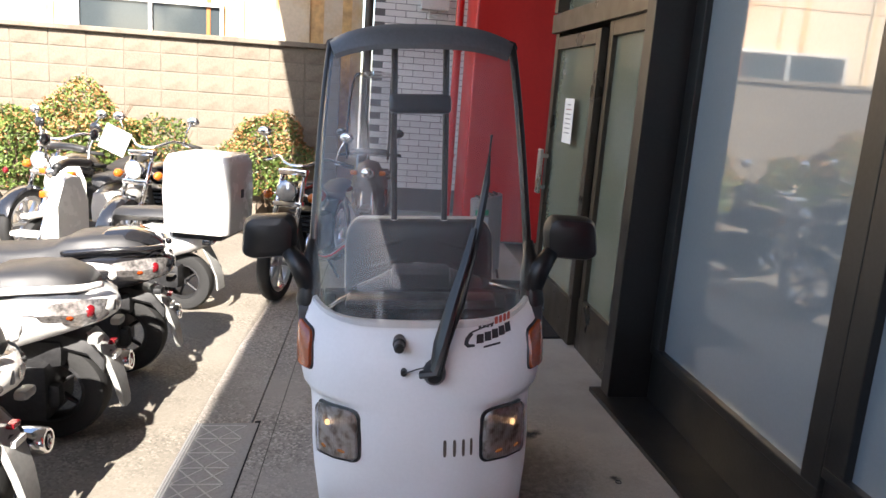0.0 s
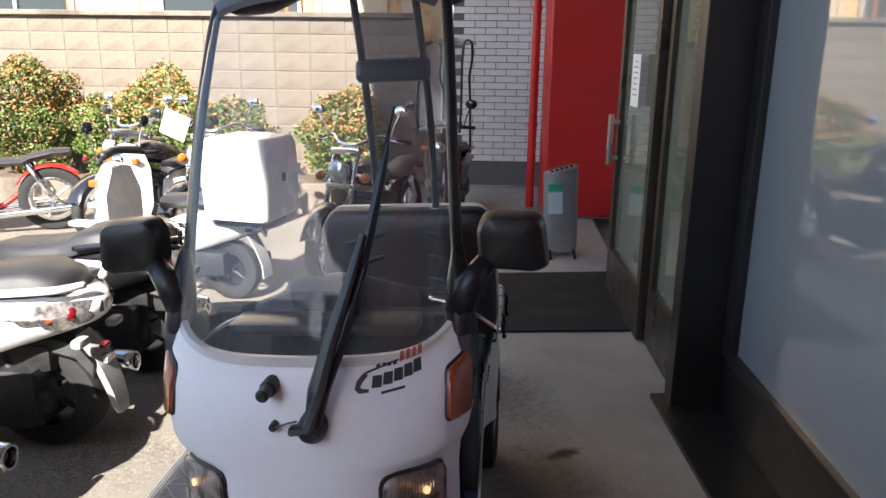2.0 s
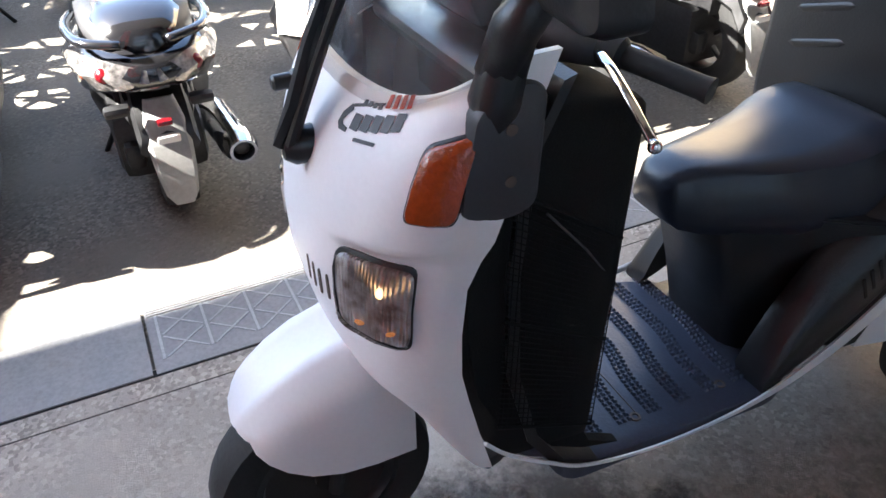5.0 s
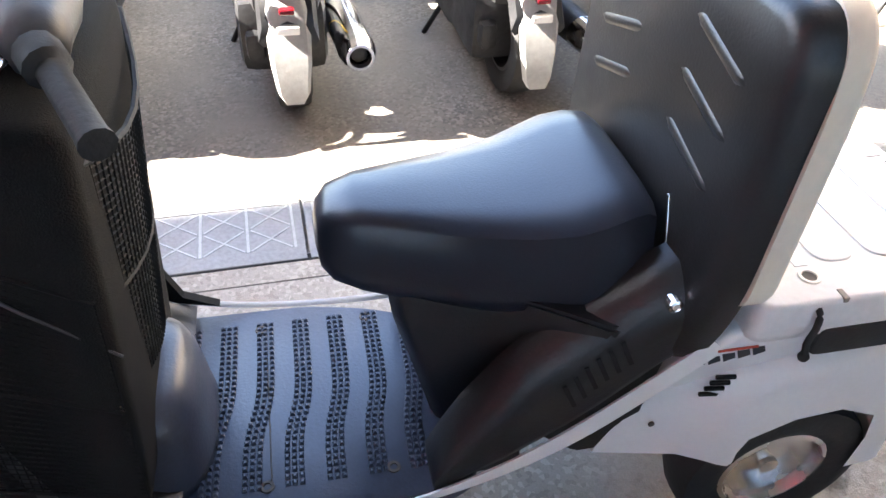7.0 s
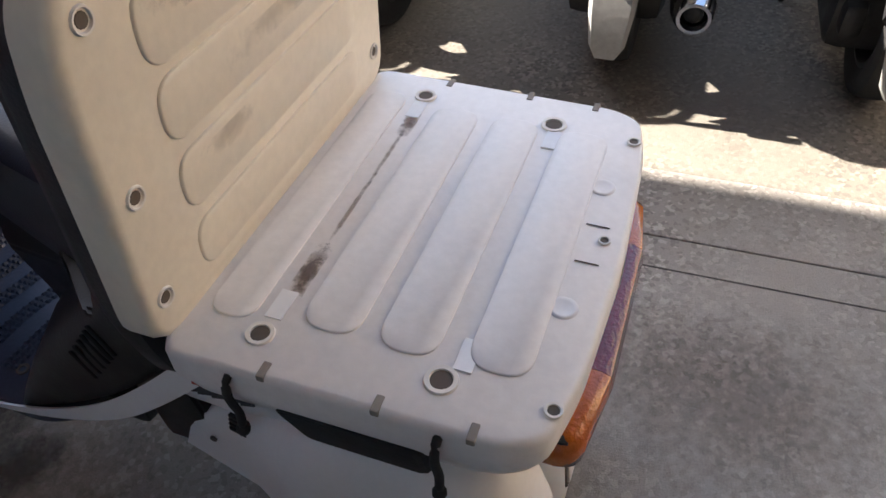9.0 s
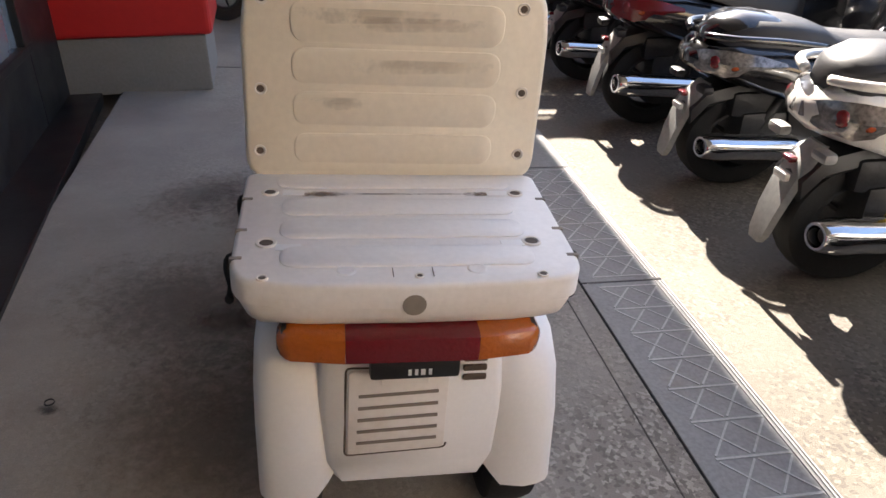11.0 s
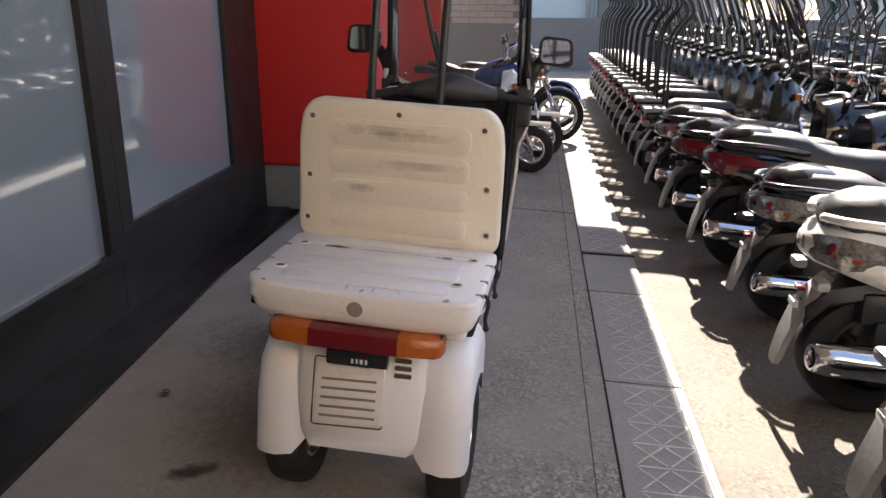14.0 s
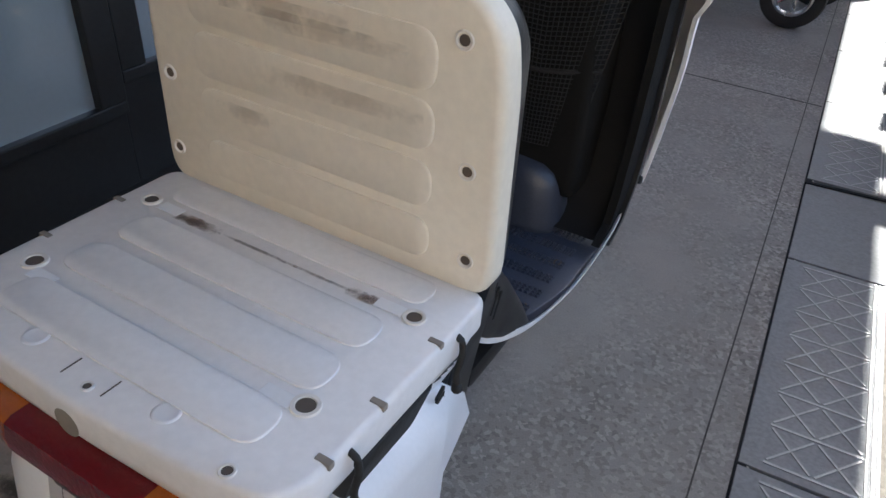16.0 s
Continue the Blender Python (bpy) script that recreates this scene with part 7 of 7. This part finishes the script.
def bush(x, y, rx, ry, h, seed, dry):
    rd = random.Random(seed)
    rx, h = rx * 1.22, h * 1.14
    t = thing("bush", "clipped green hedge bush with reddish tips", "bush", at(x, y, 0.12), "bushes by the block wall")
    for k in range(9):
        a = rd.uniform(0, 6.28)
        b = bmesh.new()
        tube(b, [(0.1 * rx * math.cos(a), 0.1 * ry * math.sin(a), 0), (0.4 * rx * math.cos(a), 0.4 * ry * math.sin(a), h * 0.5), (0.75 * rx * math.cos(a + 0.4), 0.7 * ry * math.sin(a + 0.4), h * 0.85)], [0.015, 0.01, 0.004], 5)
        part("stem", b, TWIG, t)
    def leaves(n, m, nm, top):
        vs, fs = [], []
        for _ in range(n):
            u, v, w = rd.gauss(0, 1), rd.gauss(0, 1), rd.gauss(0, 1)
            l = math.sqrt(u * u + v * v + w * w) or 1
            lump = 0.86 + 0.16 * math.sin(5 * u / l + seed) * math.sin(4 * v / l + 2 * seed) + 0.1 * math.sin(9 * w / l + seed)
            q = lump * rd.uniform(0.62, 1.0) ** 0.5 * (1.04 if top else 1)
            c = Vector((rx * u / l * q, ry * v / l * q, h * 0.5 + h * 0.52 * w / l * q))
            if top and (w / l < 0.15 and rd.random() < 0.75):
                continue
            s = rd.uniform(0.014, 0.030)
            d1 = Vector((rd.gauss(0, 1), rd.gauss(0, 1), rd.gauss(0, 0.7))).normalized()
            d2 = d1.cross(Vector((rd.gauss(0, 1), rd.gauss(0, 1), rd.gauss(0, 1)))).normalized()
            i = len(vs)
            vs.extend([(c + d1 * s) * S, (c + d2 * s * 0.5) * S, (c - d1 * s) * S, (c - d2 * s * 0.5) * S])
            fs.append((i, i + 1, i + 2, i + 3))
        me = bpy.data.meshes.new(nm)
        me.from_pydata(vs, [], fs)
        me.materials.append(m)
        o = new(nm, me)
        o.parent = t
        o["kind"] = "stuff"
    leaves(int(11000 * rx * h), LEAF, "foliage", False)
    leaves(int(dry * 7000 * rx * h), DRYLEAF, "reddish_foliage", True)


for i, (x, y, rx, ry, h, dry) in enumerate(((-5.55, 5.6, 0.62, 0.45, 1.35, 0.9), (-4.55, 5.65, 0.40, 0.38, 0.95, 0.25), (-3.85, 5.7, 0.62, 0.42, 1.15, 0.9), (-2.95, 5.7, 0.36, 0.36, 0.88, 0.35), (-1.75, 5.85, 0.50, 0.40, 1.0, 1.1), (-6.8, 5.6, 0.6, 0.45, 1.2, 0.5))):
    bush(x, y, rx, ry, h, i + 3, dry)

# ---- street side, far beyond the yard ----
HOUSE = mat("house_grey", (0.27, 0.265, 0.255), 0.8, vary=0.08, scale=0.6, fine=20, bump=0.2)
APT = mat("apartment_white", (0.62, 0.65, 0.64), 0.8, vary=0.06, scale=0.5)
TEAL = mat("teal_panel", (0.36, 0.60, 0.53), 0.7, vary=0.06, scale=0.5)
FARGLASS = mat("far_pane", (0.10, 0.13, 0.15), 0.1, vary=0.2, scale=1, coat=0.4)
POLE = mat("pole_concrete", (0.40, 0.41, 0.42), 0.8)
SIGNBLUE = mat("sign_blue", (0.03, 0.10, 0.42), 0.5)
PLAINWHITE = mat("sign_white", (0.8, 0.8, 0.8), 0.5)
SIGNRED = mat("sign_red", (0.6, 0.03, 0.03), 0.5)
# tan tiled wall past the shop
b = bmesh.new()
box(b, 0.98, -13.2, 2.75, 3.1, 1.2, 5.5)
tan = tagged(part("wall_tan", b, mat("tan_grout", (0.25, 0.22, 0.2), 0.9), m=MB), "tan brick-tiled wall past the shop", "wall", kind="structure")
b = bmesh.new()
box(b, 0, 0, 0, 0.32, 0.02, 0.10, 0.004, seg=1)
tt = part("tile", b, TAN_TILE, tan)
tt.matrix_basis = at(-0.40, -12.59, 1.3)
for r in range(36):
    for c in range(4):
        if r or c:
            twin(tt, "tile", -0.40 + 0.335 * c + (0.16 if r % 2 else 0) + 0.0, -12.59, 1.3 + 0.115 * r, parent=tan)
house = thing("grey_house", "two-storey grey rendered house with aluminium windows", "house", at(0, 0, YZ), kind="structure")
b = bmesh.new()
box(b, -4.6, -34.5, 2.2, 6.0, 5.0, 4.4)
part("wall", b, HOUSE, house)
b = bmesh.new()
box(b, -4.6, -33.9, 7.6, 6.1, 6.2, 6.4)
up = part("upper_wall", b, HOUSE, house)
b = bmesh.new()
box(b, -4.6, -30.6, 5.9, 6.2, 0.3, 2.5, 0.02)
part("balcony", b, mat("balcony_grey", (0.36, 0.36, 0.355), 0.7, vary=0.15, scale=0.7, fine=12), house)
b = bmesh.new()
box(b, -4.5, -33.8, 10.9, 6.8, 6.8, 0.25)
part("roof", b, mat("roof_grey", (0.2, 0.2, 0.21), 0.8), house)
for x, z, w, h, y in ((-4.6, 8.05, 3.0, 1.0, -30.78), (-3.4, 3.3, 2.4, 1.3, -31.98), (-6.2, 3.2, 1.5, 1.6, -31.98), (-6.9, 9.9, 0.6, 0.4, -30.78)):
    b = bmesh.new()
    box(b, x, y, z, w, 0.1, h, 0.01)
    wn2 = part("window", b, mat("alu_frame", (0.45, 0.46, 0.47), 0.5, 0.4), house)
    for k in range(3):
        b = bmesh.new()
        box(b, x - w / 2 + w * (k + 0.5) / 3, y + 0.04, z, w / 3 - 0.06, 0.06, h - 0.1)
        part("pane", b, FARGLASS, wn2)
for k in range(3):
    b = bmesh.new()
    box(b, -3.6 - 1.0 * k, -30.44, 6.6, 0.25, 0.03, 0.25)
    part("vent", b, BLACK, house)
pale = thing("pale_building", "pale rendered building beside the grey house", "building", at(0, 0, YZ), kind="structure")
b = bmesh.new()
box(b, 0.8, -33.5, 6.0, 4.4, 5.0, 12.0)
part("wall", b, mat("pale_render", (0.5, 0.53, 0.53), 0.8, vary=0.05), pale)
for z in (7.6, 10.0):
    b = bmesh.new()
    box(b, 0.2, -30.98, z, 1.6, 0.08, 1.3, 0.01)
    wn2 = part("window", b, bpy.data.materials["alu_frame"], pale)
    b = bmesh.new()
    box(b, 0.2, -30.93, z, 1.4, 0.05, 1.1)
    part("pane", b, FARGLASS, wn2)
for x in (-1.15, -1.45):
    b = bmesh.new()
    tube(b, [(x, -30.7, 0), (x, -30.7, 11)], 0.09, 8)
    part("drain_pipe", b, HOUSE, pale)

apt = thing("apartment_building", "long white and teal apartment building with balconies", "building", yard(-33.2, -42.0, 0, 0, 0, -38), kind="structure")
b = bmesh.new()
box(b, 0, -4, 5.9, 40, 8, 11.8)
part("wall", b, APT, apt)
b = bmesh.new()
box(b, 0, -3.6, 11.95, 40.6, 9.6, 0.35)
part("roof", b, APT, apt)
for st in range(3):
    z0 = 2.4 + 3.1 * st
    b = bmesh.new()
    box(b, 0, 0.9, z0 + 1.75, 40, 1.5, 0.22)
    part("floor_band", b, APT, apt)
    for k in range(13):
        x = -18.5 + 3.0 * k
        b = bmesh.new()
        box(b, x, 1.6, z0 + 2.45, 2.7, 0.08, 1.05, 0.02)
        part("balcony", b, TEAL if (k + st) % 4 == 0 else APT, apt)
        b = bmesh.new()
        box(b, x - 0.1, 0.04, z0 + 0.5, 1.7, 0.1, 1.7)
        w = part("window", b, APT, apt)
        b = bmesh.new()
        box(b, x - 0.1, 0.08, z0 + 0.5, 1.5, 0.08, 1.5)
        part("pane", b, FARGLASS, w)
        b = bmesh.new()
        box(b, x + 1.42, 0.85, z0 + 0.3, 0.10, 1.5, 2.9)
        part("divider", b, TEAL if k % 3 == st else APT, apt)
        if st == 0:
            b = bmesh.new()
            box(b, x + 0.2, 0.06, 1.1, 1.2, 0.1, 1.2)
            part("window", b, FARGLASS, apt)
tall = thing("distant_block", "distant tall beige apartment block", "building", at(0, 0, YZ), kind="structure")
b = bmesh.new()
box(b, -38, -75, 11, 26, 10, 22)
part("wall", b, mat("beige_block", (0.55, 0.5, 0.44), 0.8), tall)
for r in range(7):
    for k in range(8):
        b = bmesh.new()
        box(b, -49 + 3.1 * k, -69.95, 3 + 2.9 * r, 1.9, 0.15, 1.4)
        part("window", b, FARGLASS, tall)


def utility_pole(x, y, r=0.17, h=12):
    p = thing("utility_pole", "grey concrete utility pole with boxes", "pole", yard(x, y))
    b = bmesh.new()
    tube(b, [(0, 0, 0), (0, 0, h)], [r, r * 0.75], 12)
    part("shaft", b, POLE, p, smooth="all")
    b = bmesh.new()
    box(b, 0, 0, h * 0.82, 1.6, 0.1, 0.1)
    part("crossarm", b, POLE, p)
    return p


up1 = utility_pole(-8.75, -28.0)
up2 = utility_pole(-15.5, -28.0, 0.19)
for dx in (0.9, 2.2):
    b = bmesh.new()
    box(b, -dx, 0.1, 7.9, 0.75, 0.4, 1.5, 0.05)
    part("transformer", b, POLE, up2)
sig = thing("traffic_light", "traffic light on a dark arm showing red", "traffic light", yard(-13.6, -28.0))
b = bmesh.new()
tube(b, [(0, 0, 0), (0, 0, 9)], 0.09, 10)
tube(b, [(0, 0, 7.7), (0.9, 0.1, 7.9), (1.6, 0.2, 7.7)], 0.05, 8)
part("pole", b, mat("pole_dark", (0.07, 0.07, 0.08), 0.6), sig, smooth=40)
b = bmesh.new()
box(b, 1.0, 0.3, 7.45, 1.15, 0.2, 0.42, 0.1)
hd = part("signal_head", b, mat("signal_grey", (0.3, 0.32, 0.32), 0.6), sig, smooth=40)
for k in range(3):
    b = bmesh.new()
    spin(b, [(0.40, 0.0), (0.41, 0.14), (0.36, 0.16)], "y", (0.65 + 0.36 * k, 0, 7.45), 16)
    part("signal_lens", b, emit("red_signal", (1.0, 0.12, 0.10), 1.2) if k == 0 else mat("dark_lens", (0.04, 0.07, 0.07), 0.3), hd, "red lit lens" if k == 0 else "")
b = bmesh.new()
spin(b, [(0.30, 0.0), (0.30, 0.36), (0.26, 0.36)], "y", (2.05, 0, 7.45), 24)
sg = part("round_sign", b, SIGNBLUE, sig, "blue round arrow sign")
b = bmesh.new()
box(b, 2.08, 0.31, 7.42, 0.07, 0.02, 0.42)
box(b, 2.0, 0.31, 7.40, 0.22, 0.02, 0.07)
part("sign_arrow", b, PLAINWHITE, sg)
os_ = thing("one_way_sign", "blue arrow street sign on the pole", "sign", at(-8.95, -27.83, 5.1))
b = bmesh.new()
box(b, -0.35, 0, 0, 0.95, 0.04, 0.48, 0.01)
part("panel", b, SIGNBLUE, os_)
b = bmesh.new()
slab(b, [Vector(p) for p in ((0.0, 0.06), (-0.42, 0.06), (-0.42, 0.15), (-0.68, 0.0), (-0.42, -0.15), (-0.42, -0.06), (0.0, -0.06))], lambda a, c, d: Vector((a, d, c)), 0.01, 0.03)
part("arrow", b, PLAINWHITE, os_)
ns = thing("round_sign_post", "round red-rimmed traffic sign on a thin post", "sign", yard(-15.0, -26.5))
b = bmesh.new()
tube(b, [(0, 0, 0), (0, 0, 5.2)], 0.04, 8)
part("post", b, POLE, ns)
b = bmesh.new()
spin(b, [(0.05, 0.0), (0.05, 0.32), (0.0, 0.32)], "y", (0, 0, 4.9), 20)
part("rim", b, SIGNRED, ns)
b = bmesh.new()
spin(b, [(0.07, 0.0), (0.07, 0.23), (0.05, 0.23)], "y", (0, 0, 4.9), 20)
part("face", b, PLAINWHITE, ns)
b = bmesh.new()
for z, x1 in ((8.9, 6), (9.3, 7), (9.8, 6.5), (10.2, 8)):
    tube(b, curve([(-40, -28, z + 1.5), (-15.5, -28, z), (-8.75, -28, z), (x1, -30, z + 0.3)], 4), 0.02, 5)
tagged(part("cable", b, BLACK), "black overhead street cables", "cables")
# truck waiting in the street
truck = thing("flatbed_truck", "dark blue and purple flatbed truck in the street", "truck", yard(-13.1, -26.0, 1.45, 0, 0, 32) @ Matrix.Diagonal((0.80, 0.80, 0.80, 1.0)))
TRP = mat("truck_purple", (0.02, 0.017, 0.055), 0.35, vary=0.05, coat=0.4)
b = bmesh.new()
box(b, 0, 0, 1.75, 2.2, 2.0, 2.3, 0.15, seg=3)
part("cab", b, TRP, truck, smooth=40)
b = bmesh.new()
box(b, 0, 1.0, 2.25, 1.9, 0.06, 0.85, 0.02)
part("windscreen", b, FARGLASS, truck)
b = bmesh.new()
box(b, 0, 0.2, 3.05, 1.7, 1.1, 0.3, 0.1)
part("roof_fairing", b, TRP, truck, smooth=40)
b = bmesh.new()
box(b, 0, 1.02, 1.05, 2.1, 0.12, 0.5, 0.05)
part("bumper", b, PLAINWHITE, truck)
b = bmesh.new()
box(b, 0, -3.6, 1.15, 2.3, 4.8, 0.25, 0.02)
part("bed", b, TRP, truck)
for x in (-1.1, 1.1):
    b = bmesh.new()
    for z in (1.35, 1.8, 2.3):
        box(b, x, -3.6, z, 0.06, 4.6, 0.09)
    for k in range(9):
        box(b, x, -5.85 + 0.56 * k, 1.83, 0.05, 0.08, 1.0)
    part("stake_panel", b, PLAINWHITE, truck, "white slatted side gate")
for x in (-0.95, 0.95):
    for y in (0.2, -3.4, -5.6):
        wheel(truck, (x, y, 0.45), 0.45, 0.28, 0.26, "wheel", 0, ALLOY)
def car(x, y, rz, paint, label):
    c = thing("car", label, "car", yard(x, y, 1.45, 0, 0, rz), "cars in the street")
    b = bmesh.new()
    loft(b, [[Vector((w, yy, z)) for w, z in ((-0.8, 0.25), (0.8, 0.25), (0.85, 0.6), (0.8, 0.9), (-0.8, 0.9), (-0.85, 0.6))] for yy in (-2.1, -2.0, 2.0, 2.1)])
    part("body", b, paint, c, smooth=40)
    b = bmesh.new()
    loft(b, [[Vector((w, yy, z)) for w, yy, z in r] for r in (((-0.78, -1.7, 0.9), (0.78, -1.7, 0.9), (0.78, 1.2, 0.9), (-0.78, 1.2, 0.9)), ((-0.65, -1.2, 1.45), (0.65, -1.2, 1.45), (0.65, 0.5, 1.45), (-0.65, 0.5, 1.45)))])
    part("cabin", b, FARGLASS, c, smooth=30)
    b = bmesh.new()
    box(b, 0, -0.35, 1.46, 1.3, 1.7, 0.05, 0.02)
    part("roof", b, paint, c)
    for xx in (-0.75, 0.75):
        for yy in (-1.3, 1.3):
            wheel(c, (xx, yy, 0.3), 0.3, 0.18, 0.18, "wheel", 0, ALLOY)
    return c


car(-20.5, -22.5, 80, GLOSSWHITE, "white car passing in the street")
car(-27, -25.5, 84, SILVER, "silver car parked along the street")
# street tree and fence
tree = thing("street_tree", "green street tree behind the pole", "tree", yard(-9.6, -44))
b = bmesh.new()
tube(b, [(0, 0, 0), (0.1, 0, 2.5), (0, 0.1, 4.5)], [0.2, 0.15, 0.08], 8)
for k in range(7):
    a = k * 0.9
    tube(b, [(0.05, 0, 2.4 + 0.25 * k), (0.8 * math.cos(a), 0.8 * math.sin(a), 3.4 + 0.35 * k), (1.3 * math.cos(a + 0.2), 1.3 * math.sin(a + 0.2), 4.0 + 0.4 * k)], [0.07, 0.04, 0.015], 5)
part("trunk", b, mat("bark", (0.10, 0.08, 0.06), 0.9), tree)
vs, fs = [], []
rd = random.Random(8)
for k in range(26):
    c = Vector((rd.gauss(0, 0.8), rd.gauss(0, 0.8), rd.uniform(2.6, 7.0)))
    for _ in range(90):
        p = c + Vector((rd.gauss(0, 0.33), rd.gauss(0, 0.33), rd.gauss(0, 0.33)))
        d1 = Vector((rd.gauss(0, 1), rd.gauss(0, 1), rd.gauss(0, 1))).normalized()
        d2 = d1.cross(Vector((rd.gauss(0, 1), rd.gauss(0, 1), rd.gauss(0, 1)))).normalized()
        i = len(vs)
        vs.extend([(p + d1 * 0.12) * S, (p + d2 * 0.06) * S, (p - d1 * 0.12) * S, (p - d2 * 0.06) * S])
        fs.append((i, i + 1, i + 2, i + 3))
me = bpy.data.meshes.new("crown")
me.from_pydata(vs, [], fs)
me.materials.append(LEAF)
cr = new("crown", me)
cr.parent = tree
cr["kind"] = "stuff"
fence = thing("street_fence", "pale low street railing", "fence", at(0, 0, YZ), kind="structure")
b = bmesh.new()
for z in (0.4, 1.0):
    tube(b, [(-45, -31, z), (-8.8, -31, z)], 0.04, 6)
part("rail", b, PLAINWHITE, fence)
b = bmesh.new()
tube(b, [(0, 0, 0), (0, 0, 1.05)], 0.035, 6)
p0 = part("post", b, PLAINWHITE, fence)
p0.matrix_basis = at(-9, -31, 0)
for k in range(1, 60):
    twin(p0, "post", -9 - 0.6 * k, -31, 0, parent=fence)
